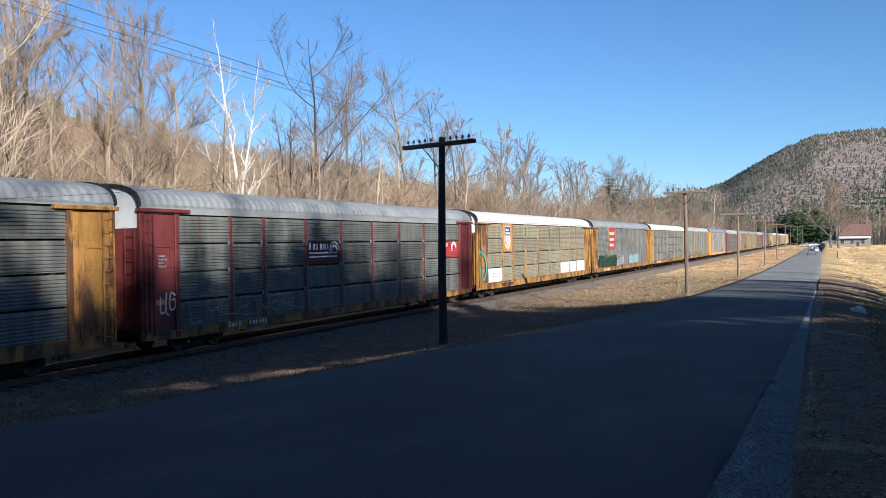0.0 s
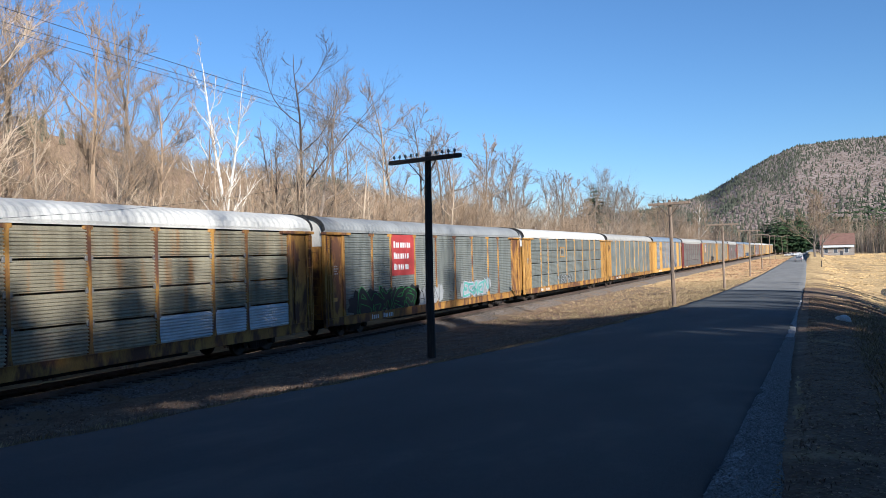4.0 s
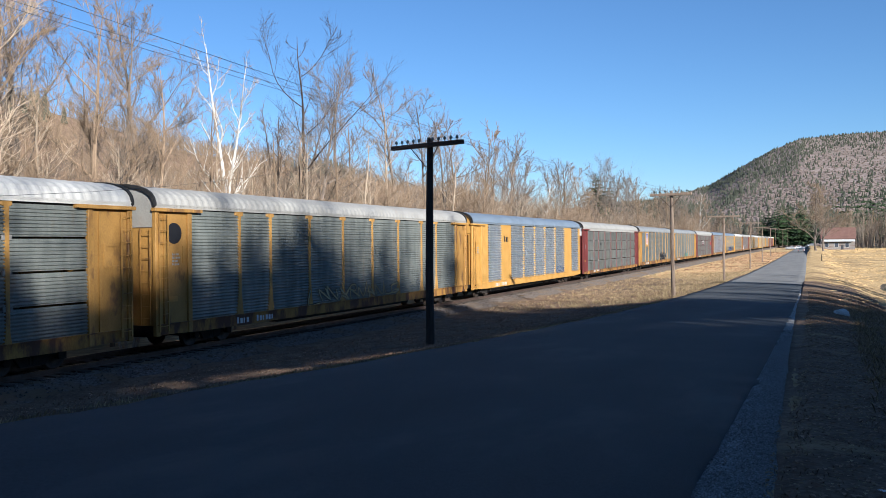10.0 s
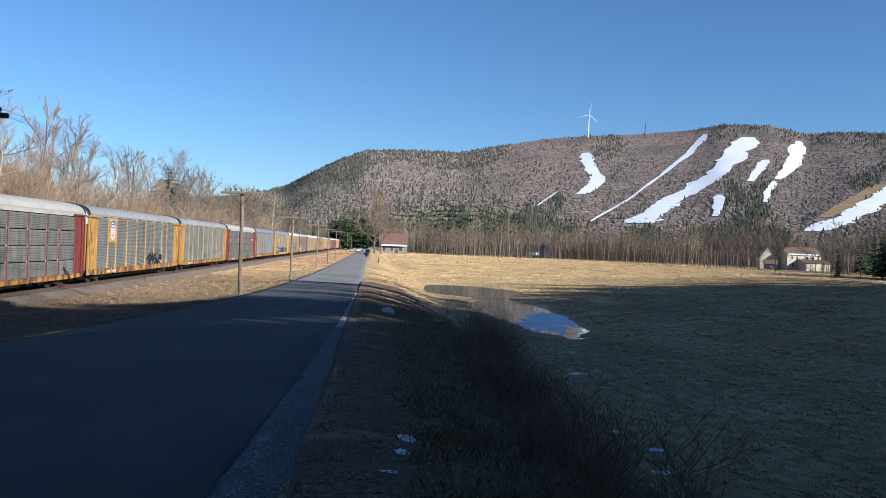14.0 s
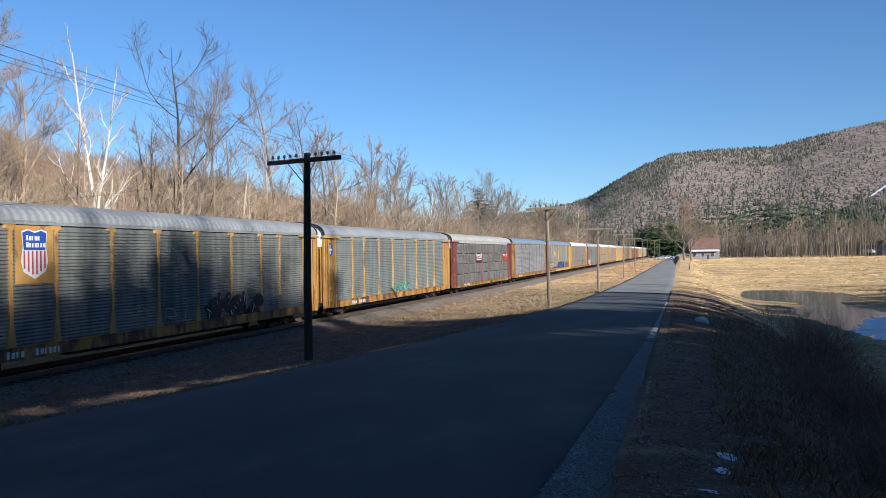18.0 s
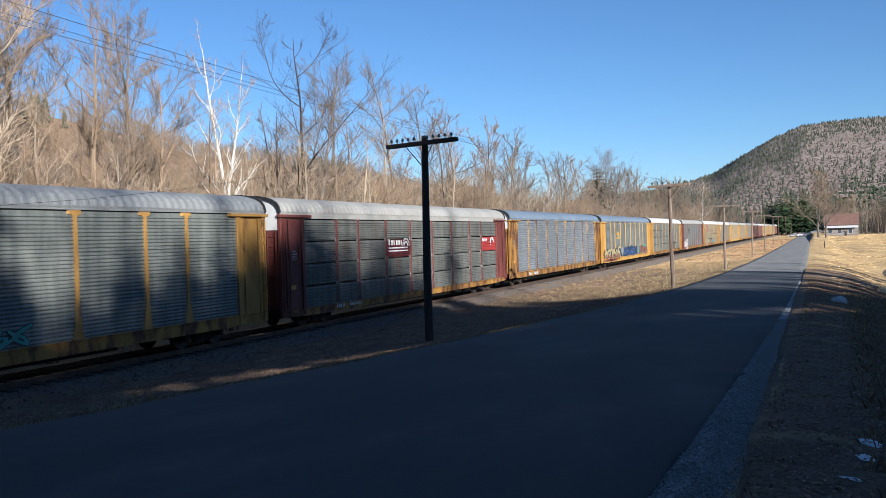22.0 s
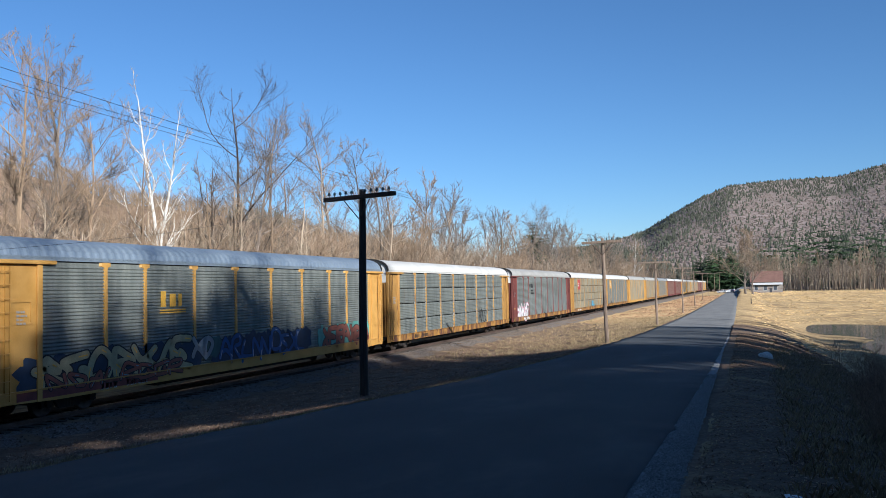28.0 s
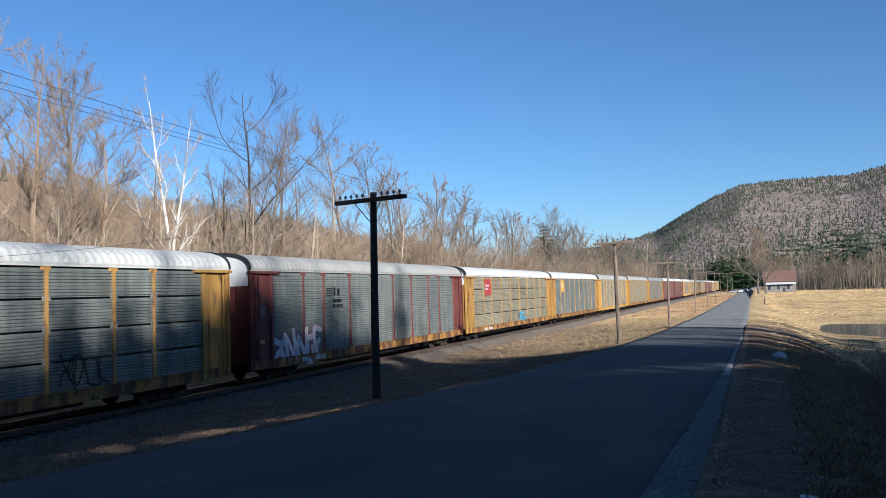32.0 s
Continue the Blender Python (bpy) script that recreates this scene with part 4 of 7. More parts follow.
def letter_bars(car, y0, z0, h, counts, mat, x=1.507, gap=1.35, lead=1.75, name="lettering_bar", label="plain painted letter bars"):
    """Lines of plain upright bars that stand for letters."""
    g = Geo()
    for row, n_ in enumerate(counts):
        for i in range(n_):
            w = h * 0.74 * (0.8 + 0.25 * math.sin(i * 2.3 + row))
            y = y0 + i * h * gap * 0.78
            z = z0 - row * h * lead
            g.box(x - 0.004, x, y, y + w, z, z + h * (1.0 if i else 1.2))
    return tagged(part(name, g, mat, car, label), kind="stuff")


def arc_geo(y, z, r, w, a0, a1, x):
    g = Geo()
    ribbon(g, [(y + r * math.cos(radians(a0 + (a1 - a0) * i / 14)), z + r * math.sin(radians(a0 + (a1 - a0) * i / 14))) for i in range(15)], w, x)
    return g


def wheel_sign(car):
    """White bars and a half ring on the maroon plate, and a smaller mark further along."""
    letter_bars(car, -3.95, 3.42, 0.26, [6], WHITE, 1.500)
    for z in (3.08, 3.24):
        plate(car, "sign_stripe", -3.95, -1.75, z, z + 0.07, WHITE, 1.500)
    for r in (0.20, 0.36):
        part("sign_arc", arc_geo(-1.98, 3.38, r, 0.055, 0, 180, 1.4985), WHITE, car)
    letter_bars(car, 9.15, 3.42, 0.18, [5], WHITE, 1.500)
    part("sign_arc", arc_geo(10.9, 3.32, 0.30, 0.09, 20, 200, 1.4985), WHITE, car)


def shield_sign(car, y):
    plate(car, "sign_board", y - 0.82, y + 0.82, 2.98, 4.86, YELLOW, 1.500, "yellow sign board")
    out = [(-0.55, 0.72), (-0.30, 0.80), (0, 0.72), (0.30, 0.80), (0.55, 0.72), (0.50, 0.25), (0.58, -0.25), (0.48, -0.58), (0, -0.82), (-0.48, -0.58), (-0.58, -0.25), (-0.50, 0.25)]
    part("shield", Geo().extrude([(y + a, 3.95 + b) for a, b in out], "x", 1.498, 1.504), WHITE, car, "white shield with red stripes")
    up = [(a * 0.94, max(b * 0.94, 0.16)) for a, b in out if b > 0.1]
    part("shield_field", Geo().extrude([(y + a, 3.95 + b) for a, b in [(-0.46, 0.12)] + up[:5][::1] + [(0.46, 0.12)]], "x", 1.502, 1.508), SPRAY["royal"], car, "blue upper field of the shield")
    for i in range(6):
        q = -0.44 + 0.176 * i
        part("shield_stripe", Geo().box(1.502, 1.507, y + q - 0.036, y + q + 0.036, 3.95 - 0.72 + abs(q) * 0.55, 4.05), SPRAY["red"], car)
    letter_bars(car, y - 0.36, 4.38, 0.14, [5, 7], WHITE, 1.511, 1.1, 1.6)


def capacity_marks(car, col="white"):
    letter_bars(car, -9.2, 0.66, 0.19, [4], SPRAY[col], 1.526, 1.3)
    letter_bars(car, -8.0, 0.66, 0.19, [6], SPRAY[col], 1.526, 1.3)
    letter_bars(car, -12.6, 3.3, 0.06, [6, 7, 5, 6], SPRAY["grey"], 1.506, 1.2, 1.9)
    plate(car, "label_plate", -12.75, -12.35, 1.72, 1.9, YELLOW_NEW, 1.506, "small yellow label plate")


for k in range(1, 16):
    capacity_marks(CARS[k], "black" if k in (2, 13) else "white")
wheel_sign(CARS[1])
wheel_sign(CARS[10])
shield_sign(CARS[2], -7.98)
shield_sign(CARS[8], -7.98)
scrawl(CARS[1], -12.6, -11.9, 1.4, 2.1, 3, "white", "white", None, 3, 0.03, 0.0)
scrawl(CARS[1], -11.2, -5.0, 1.05, 1.7, 7, "grey", "grey", None, 4, 0.02, 0.0)
scrawl(CARS[2], -13.1, -12.0, 1.4, 3.4, 1, "teal", "black", None, 9, 0.10, 0.05)
plate(CARS[3], "sign_board", -6.9, -4.28, 2.72, 4.86, SIGN_RED, 1.500, "large red sign board")
letter_bars(CARS[3], -6.68, 4.18, 0.27, [8, 7, 7], WHITE, 1.508, 1.2, 2.15)
scrawl(CARS[3], -10.5, -4.4, 1.02, 2.02, 5, "black", "green", "black", 21, 0.13, 0.035, spark="green")
scrawl(CARS[3], -3.9, -1.0, 1.1, 1.9, 4, "black", "black", "grey", 22, 0.018, 0.0)
scrawl(CARS[3], 2.6, 6.8, 1.20, 2.0, 5, "teal", "lilac", "grey", 23, 0.08, 0.03, spark="cyan")
plate(CARS[4], "sign_board", -3.5, -2.0, 3.3, 4.2, YELLOW, 1.500, "yellow sign frame")
plate(CARS[4], "sign_panel", -3.35, -2.15, 3.42, 4.08, PANEL, 1.504)
letter_bars(CARS[4], -3.12, 3.60, 0.32, [2], SPRAY["black"], 1.509, 1.5)
scrawl(CARS[4], -4.2, 0.2, 1.05, 1.75, 6, "grey", "black", None, 25, 0.035, 0.025, spark="white")
part("round_emblem", Geo().extrude([(-12.5 + 0.36 * math.cos(6.2832 * i / 24), 4.05 + 0.36 * math.sin(6.2832 * i / 24)) for i in range(24)], "x", 1.498, 1.506), SPRAY["black"], CARS[5], "dark round emblem")
scrawl(CARS[5], -4.4, 4.2, 1.02, 1.70, 10, "cream", "black", None, 26, 0.04, 0.025, spark="teal")
letter_bars(CARS[6], -7.45, 3.7, 0.34, [3], SPRAY["black"], 1.508, 1.4)
scrawl(CARS[6], 5.4, 8.0, 1.0, 1.5, 4, "blue", "blue", None, 27, 0.02, 0.0)
letter_bars(CARS[7], -6.4, 3.3, 0.22, [3], SPRAY["black"], 1.508)
scrawl(CARS[8], 2.0, 7.0, 0.95, 1.95, 5, "black", "black", None, 28, 0.12, 0.03, spark="white")
scrawl(CARS[8], -1.0, 1.0, 1.1, 1.7, 3, "grey", "grey", None, 29, 0.02, 0.0)
part("round_emblem", Geo().extrude([(-12.5 + 0.40 * math.cos(6.2832 * i / 24), 4.1 + 0.40 * math.sin(6.2832 * i / 24)) for i in range(24)], "x", 1.498, 1.506), SPRAY["royal"], CARS[9], "blue round emblem")
plate(CARS[9], "emblem_bar", -12.78, -12.22, 4.05, 4.15, WHITE, 1.510)
plate(CARS[9], "emblem_bar", -12.55, -12.45, 3.82, 4.38, WHITE, 1.509)
scrawl(CARS[9], -1.2, 2.4, 1.1, 1.7, 5, "teal", "black", None, 31, 0.05, 0.02)
scrawl(CARS[12], -11.9, -4.4, 0.95, 1.90, 7, "cream", "black", "navy", 32, 0.13, 0.05, spark="gold")
scrawl(CARS[12], -11.4, -5.0, 0.85, 1.40, 8, "brown", "black", None, 38, 0.06, 0.03, x=1.524, spark="cyan")
plate(CARS[12], "sprayed_band", -12.6, -6.4, 0.68, 0.93, SPRAY["rust"], 1.526, "dull red sprayed band along the sill")
scrawl(CARS[12], -2.6, 4.4, 0.95, 1.95, 9, "blue", "black", "navy", 33, 0.09, 0.035, spark="white")
scrawl(CARS[12], 6.2, 11.4, 0.95, 1.95, 7, "brown", "black", "teal", 34, 0.12, 0.04, spark="rust")
scrawl(CARS[12], -4.4, -2.9, 1.3, 2.0, 2, "grey", "black", "deep_teal", 35, 0.10, 0.03)
letter_bars(CARS[12], -6.2, 3.32, 0.48, [3], SPRAY["gold"], 1.508, 1.35)
for z in (3.08, 3.17):
    plate(CARS[12], "sign_stripe", -6.25, -4.75, z, z + 0.05, SPRAY["gold"], 1.508)
scrawl(CARS[13], 4.6, 6.9, 1.1, 2.1, 4, "black", "black", None, 35, 0.028, 0.0)
scrawl(CARS[14], -11.5, -7.2, 0.75, 2.1, 5, "white", "pink", None, 36, 0.13, 0.035, spark="lilac")
letter_bars(CARS[14], -6.0, 3.75, 0.34, [2], SPRAY["black"], 1.508, 1.5)
for z in (3.72, 3.84, 3.96, 4.08):
    plate(CARS[14], "sign_stripe", -6.75, -6.15, z, z + 0.05, SPRAY["black"], 1.508)
letter_bars(CARS[14], -6.1, 3.4, 0.16, [7, 8], SPRAY["black"], 1.508, 1.1)
for k in (15, 16):
    plate(CARS[k], "sign_board", -8.8, -7.2, 3.4, 4.7, SIGN_RED if k == 15 else YELLOW_NEW, 1.500, "coloured sign board")
    letter_bars(CARS[k], -8.55, 4.1, 0.16, [5, 4], WHITE, 1.507)
scrawl(CARS[15], 1.0, 3.5, 1.0, 1.8, 3, "cyan", "blue", None, 37, 0.08, 0.02)

# ---- trees ----
class Segs:
    """Tapered three- or more-sided twigs, gathered fast."""
    def __init__(self):
        self.v, self.f = [], []

    def limb(self, pts, radii, n=3):
        base, prev = len(self.v), None
        side = None
        for i, p in enumerate(pts):
            d = (pts[min(i + 1, len(pts) - 1)] - pts[max(i - 1, 0)])
            d = d.normalized() if d.length > 1e-6 else Vector((0, 0, 1))
            if side is None:
                side = d.orthogonal().normalized()
            side = (side - d * side.dot(d)).normalized()
            up = d.cross(side)
            for j in range(n):
                a = 2 * math.pi * j / n
                self.v.append(p + (side * math.cos(a) + up * math.sin(a)) * radii[i])
        for i in range(len(pts) - 1):
            for j in range(n):
                k = (j + 1) % n
                self.f.append((base + i * n + j, base + i * n + k, base + (i + 1) * n + k, base + (i + 1) * n + j))
        return base

    def join(self, old, new_):
        """Grows one limb out of another."""
        self.f.append((old, new_, new_ + 1))

    def mesh(self, name):
        me = bpy.data.meshes.new(name)
        me.from_pydata([tuple(p) for p in self.v], [], self.f)
        me.update()
        return me


def wander(rng, start, way, length, steps, bend, lift):
    pts, d = [start.copy()], way.normalized()
    for _ in range(steps):
        d = (d + Vector((rng.uniform(-bend, bend), rng.uniform(-bend, bend), rng.uniform(-bend, bend) + lift))).normalized()
        pts.append(pts[-1] + d * (length / steps))
    return pts


def grow_tree(seed, height, stems=1, spread=0.5, boughs=16, twigs=6, fine=5, low=0.3, lean=0.05, thick=1.0):
    """Trunk and crown of a leafless tree, as two gathered meshes."""
    rng = random.Random(seed)
    trunk, crown = Segs(), Segs()
    for s in range(stems):
        a0 = rng.uniform(0, 6.28)
        tilt = lean if stems == 1 else rng.uniform(0.10, 0.30)
        h = height * rng.uniform(0.85, 1.0) if s else height
        r0 = 0.0085 * h * (1 if stems == 1 else 0.75)
        way = Vector((math.cos(a0) * tilt, math.sin(a0) * tilt, 1))
        pts = wander(rng, Vector((0.15 * math.cos(a0) * (stems > 1), 0.15 * math.sin(a0) * (stems > 1), -0.3)), way, h + 0.3, 12, 0.07, 0.03)
        rad = [r0 * (1.25 if i == 0 else 1) * (1 - i / 12.5) ** 0.9 + 0.012 * min(1, thick) * min(1, h / 6) for i in range(13)]
        if s:                                     # the stems of one stool share its root
            trunk.f.append((first, len(trunk.v), len(trunk.v) + 1))
        first = len(trunk.v)
        trunk.limb(pts, rad, 7)
        for b in range(boughs):
            t = low + (0.98 - low) * ((b + rng.random()) / boughs)
            i = min(11, int(t * 12))
            p = pts[i].lerp(pts[i + 1], t * 12 - i)
            az = b * 2.4 + rng.uniform(-0.6, 0.6)
            rise = rng.uniform(0.45, 1.5)
            ln = h * spread * (1.02 - t) ** 0.65 * rng.uniform(0.55, 1.15) + 0.5
            r = max(0.014 * min(1, h / 6), rad[i] * rng.uniform(0.32, 0.55))
            bp = wander(rng, p, Vector((math.cos(az), math.sin(az), rise)), ln, 6, 0.22, 0.05)
            if stems < 4:
                trunk.join(first + 7 * i, trunk.limb(bp, [r * (1 - q / 6.5) + 0.005 * thick for q in range(7)], 4))
            else:
                crown.limb(bp, [r * (1 - q / 6.5) + 0.005 * thick for q in range(7)], 4)
            for w in range(twigs):
                u = 0.15 + 0.85 * (w + rng.random()) / twigs
                q = min(5, int(u * 6))
                tp = bp[q].lerp(bp[q + 1], u * 6 - q)
                d = (bp[q + 1] - bp[q]).normalized() + Vector((rng.uniform(-1, 1), rng.uniform(-1, 1), rng.uniform(-0.4, 0.8))) * 0.85
                tl = ln * rng.uniform(0.28, 0.62) * (1.2 - u * 0.6)
                wp = wander(rng, tp, d, tl, 4, 0.20, 0.06)
                crown.limb(wp, [0.28 * r * (1 - e / 4.6) + 0.004 * thick for e in range(5)], 3)
                for x in range(fine):
                    u2 = 0.1 + 0.9 * (x + rng.random()) / fine
                    e = min(3, int(u2 * 4))
                    fp = wp[e].lerp(wp[e + 1], u2 * 4 - e)
                    fd = (wp[e + 1] - wp[e]).normalized() + Vector((rng.uniform(-1, 1), rng.uniform(-1, 1), rng.uniform(-0.4, 0.8))) * 0.7
                    crown.limb(wander(rng, fp, fd, tl * rng.uniform(0.4, 0.95), 1, 0.1, 0.05), [0.0065 * thick, 0.0025 * thick], 3)
    return trunk.mesh("trunk"), crown.mesh("crown")


def grow_limbed(seed, height, limbs=8, sides=7, twigs=5, fine=3, reach=0.42, low=0.22, fork=0.0, lean=0.04, thick=1.0, rise=(0.5, 1.5)):
    """Trunk and crown of a leafless tree with a few heavy, arching limbs that divide again and again."""
    rng = random.Random(seed)
    trunk, crown = Segs(), Segs()
    a0 = rng.uniform(0, 6.28)
    r0 = 0.0098 * height
    pts = wander(rng, Vector((0, 0, -0.3)), Vector((math.cos(a0) * lean, math.sin(a0) * lean, 1)), height + 0.3, 14, 0.09, 0.04)
    rad = [r0 * (1.3 if i == 0 else 1) * (1 - i / 14.3) ** 0.85 + 0.010 * thick for i in range(15)]
    root = trunk.limb(pts, rad, 8)

    def divide(bp, r, ln, deep, base=0, n_=0):
        for w in range(sides if deep else twigs):
            n = sides if deep else twigs
            u = 0.18 + 0.82 * (w + rng.random()) / n
            q = min(len(bp) - 2, int(u * (len(bp) - 1)))
            tp = bp[q].lerp(bp[q + 1], u * (len(bp) - 1) - q)
            d = (bp[q + 1] - bp[q]).normalized() + Vector((rng.uniform(-1, 1), rng.uniform(-1, 1), rng.uniform(-0.45, 0.75))) * 0.95
            tl = ln * rng.uniform(0.28, 0.60) * (1.25 - u * 0.65)
            if deep:
                wp = wander(rng, tp, d, tl, 5, 0.26, 0.07)
                rr = max(0.010 * thick, r * (1 - u * 0.7) * rng.uniform(0.35, 0.55))
                trunk.join(base + q * n_, trunk.limb(wp, [rr * (1 - e / 5.8) + 0.0045 * thick for e in range(6)], 4))
                divide(wp, rr, tl, False)
            else:
                wp = wander(rng, tp, d, tl, 3, 0.22, 0.08)
                crown.limb(wp, [0.0090 * thick, 0.0078 * thick, 0.0062 * thick, 0.003 * thick], 3)
                for x in range(fine):
                    e = rng.randrange(3)
                    fp = wp[e].lerp(wp[e + 1], rng.random())
                    fd = (wp[e + 1] - wp[e]).normalized() + Vector((rng.uniform(-1, 1), rng.uniform(-1, 1), rng.uniform(-0.4, 0.8))) * 0.8
                    crown.limb(wander(rng, fp, fd, tl * rng.uniform(0.35, 0.8), 1, 0.1, 0.05), [0.0065 * thick, 0.003 * thick], 3)

    for b in range(limbs):
        t = low + (0.93 - low) * (b + rng.random() * 0.8) / limbs
        i = min(13, int(t * 14))
        p = pts[i].lerp(pts[i + 1], t * 14 - i)
        az = b * 2.4 + rng.uniform(-0.5, 0.5)
        ln = height * reach * (1.08 - t) ** 0.6 * rng.uniform(0.6, 1.15)
        r = rad[i] * rng.uniform(0.35, 0.62)
        bp = wander(rng, p, Vector((math.cos(az), math.sin(az), rng.uniform(*rise))), ln, 8, 0.20, 0.07)
        bough = trunk.limb(bp, [r * (1 - q / 8.8) + 0.006 * thick for q in range(9)], 5)
        trunk.join(root + 8 * i, bough)
        divide(bp, r, ln, True, bough, 5)
    divide(pts[7:], rad[7] * 0.7, height * 0.30, True, root + 56, 8)
    return trunk.mesh("trunk"), crown.mesh("crown")


TREES = {}


def tree_kind(key, **how):
    TREES[key] = grow_tree(**how)


def put_tree(key, x, y, h, base_h, bark, label, turn=0.0, group="bare trees behind the railway", twig=None, squeeze=1.0, name="bare_tree"):
    trunk, crown = TREES[key]
    t = thing(name, label, "bush" if name == "bush" else "tree", group)
    k = h / base_h
    t.matrix_basis = Matrix.LocRotScale((x, y, ground_z(x, y)), Euler((0, 0, turn)), (k * squeeze, k * squeeze, k))
    place_mesh("trunk", trunk, bark, t)
    place_mesh("crown", crown, twig or (BARK_TAN if bark is BARK_WHITE else bark), t)
    return t


TREES["far"] = grow_limbed(71, 16, 9, 4, 4, 2, 0.34, 0.28, thick=4.0, rise=(0.7, 1.7))
TREES["far2"] = grow_limbed(72, 16, 8, 5, 4, 2, 0.40, 0.30, thick=4.0, rise=(0.6, 1.5))
TREES["far_wide"] = grow_limbed(73, 19, 15, 7, 6, 4, 0.44, 0.12, thick=2.8, rise=(0.5, 1.5))
TREES["mid"] = grow_limbed(74, 16, 10, 6, 5, 3, 0.42, 0.18, thick=1.9, rise=(0.5, 1.5))
TREES["oak"] = grow_limbed(61, 17, 10, 9, 7, 6, 0.46, 0.18, thick=0.85)
TREES["oak2"] = grow_limbed(62, 17, 9, 9, 7, 6, 0.52, 0.22, thick=0.85, rise=(0.4, 1.2))
TREES["ash"] = grow_limbed(63, 17, 12, 8, 7, 6, 0.36, 0.20, thick=0.85, rise=(0.6, 1.5))
TREES["ash2"] = grow_limbed(64, 17, 11, 9, 7, 6, 0.40, 0.25, lean=0.12, thick=0.85, rise=(0.5, 1.4))
TREES["arch"] = grow_limbed(65, 18, 7, 8, 7, 5, 0.62, 0.14, thick=0.7, lean=0.1, rise=(0.35, 0.9))
TREES["birch"] = grow_limbed(66, 17, 12, 5, 6, 4, 0.28, 0.18, lean=0.06, rise=(0.8, 1.7))
TREES["pole_tree"] = grow_limbed(67, 15, 12, 5, 4, 2, 0.26, 0.22, lean=0.05, rise=(0.8, 1.8))
tree_kind("slim", seed=16, height=13, boughs=13, twigs=5, fine=4, spread=0.24, low=0.2)
tree_kind("slim2", seed=17, height=13, boughs=12, twigs=5, fine=4, spread=0.30, low=0.25, lean=0.15)
tree_kind("wide", seed=18, height=19, boughs=26, twigs=10, fine=11, spread=0.55, low=0.16)
tree_kind("light", seed=21, height=15, boughs=16, twigs=7, fine=6, spread=0.34, low=0.2)
tree_kind("light2", seed=22, height=15, boughs=16, twigs=7, fine=6, spread=0.42, low=0.25, lean=0.1)
tree_kind("brush", seed=19, height=5, stems=6, boughs=10, twigs=6, fine=3, spread=0.5, low=0.1, thick=0.7)
tree_kind("weed", seed=27, height=1.6, stems=9, boughs=5, twigs=3, fine=2, spread=0.45, low=0.15, thick=0.45)
tree_kind("weed2", seed=28, height=2.2, stems=7, boughs=6, twigs=3, fine=2, spread=0.5, low=0.1, thick=0.5)
tree_kind("brush2", seed=20, height=6, stems=6, boughs=10, twigs=6, fine=3, spread=0.45, low=0.1, thick=0.7)

L_GREY, L_TAN, L_WHITE = "tall leafless tree with grey bark and fine twigs", "leafless tree with sunlit tan bark beside the railway", "leafless tree with mottled white bark"
NEAR_TREES = [("oak", -30, 23.0, 17, BARK_TAN), ("ash2", -33, 26.9, 18, BARK_GREY), ("oak2", -31.5, 29.5, 16, BARK_TAN), ("ash", -36, 33.5, 17.3, BARK_GREY), ("oak", -33, 34.6, 18.2, BARK_GREY),
              ("pole_tree", -30, 34.3, 12, BARK_TAN), ("birch", -31, 38.3, 16.4, BARK_WHITE), ("birch", -31.8, 39.0, 14.6, BARK_WHITE), ("pole_tree", -31.4, 42.2, 13, BARK_DARK), ("arch", -34, 48.3, 19.0, BARK_DARK), ("ash2", -31, 46.5, 16.5, BARK_GREY),
              ("oak2", -36, 58.2, 18, BARK_GREY), ("pole_tree", -33, 57.5, 14.5, BARK_TAN), ("ash", -35, 66.8, 20, BARK_GREY), ("pole_tree", -33, 62.8, 17, BARK_PALE), ("ash2", -36, 75.6, 20, BARK_GREY), ("oak", -34, 81.0, 17.5, BARK_TAN),
              ("ash", -35, 94.0, 17.0, BARK_GREY), ("birch", -32, 103.0, 13, BARK_WHITE), ("ash2", -35, 105.7, 15.4, BARK_TAN), ("ash", -35, 122.2, 16.9, BARK_GREY), ("wide", -37, 158.6, 20, BARK_GREY),
              ("oak", -38, 184.4, 19, BARK_GREY), ("birch", -33, 271.9, 20, BARK_WHITE), ("ash", -34, 321.4, 21, BARK_TAN), ("oak", -30, 12.0, 17, BARK_TAN), ("ash", -33, 4.0, 18, BARK_GREY), ("ash2", -31.5, 20.0, 19, BARK_PALE), ("ash2", -30.5, 31.8, 14, BARK_TAN), ("oak", -34, 24.5, 17, BARK_GREY), ("oak2", -37, 29.0, 17, BARK_TAN), ("oak", -38, 36.5, 15, BARK_TAN), ("ash", -37, 53.5, 16, BARK_GREY), ("oak", -38, 52.5, 15, BARK_GREY), ("pole_tree", -30.5, 52.5, 11, BARK_PALE)]
FILL_TREES = [(-31, 70.5, 16), (-33, 86, 17), (-31, 91, 15), (-36, 99, 18), (-31, 111, 15), (-33, 117, 16), (-32, 128, 15.5), (-35, 135, 17), (-32, 142, 16), (-34, 150, 17), (-33, 168, 17), (-36, 176, 18), (-32, 196, 17), (-34, 207, 17), (-33, 222, 18), (-35, 240, 18), (-32, 255, 18)]
NEAR_TREES += [("mid", x, y, h, BARK_TAN if i % 3 == 1 else BARK_GREY) for i, (x, y, h) in enumerate(FILL_TREES)]
BASE_H = dict(oak=17, oak2=17, ash=17, ash2=17, arch=18, birch=17, pole_tree=15, slim=13, slim2=13, wide=19, brush=5, brush2=6, light=15, light2=15, far=16, far2=16, far_wide=19, weed=1.6, weed2=2.2, mid=16)
rng = random.Random(31)
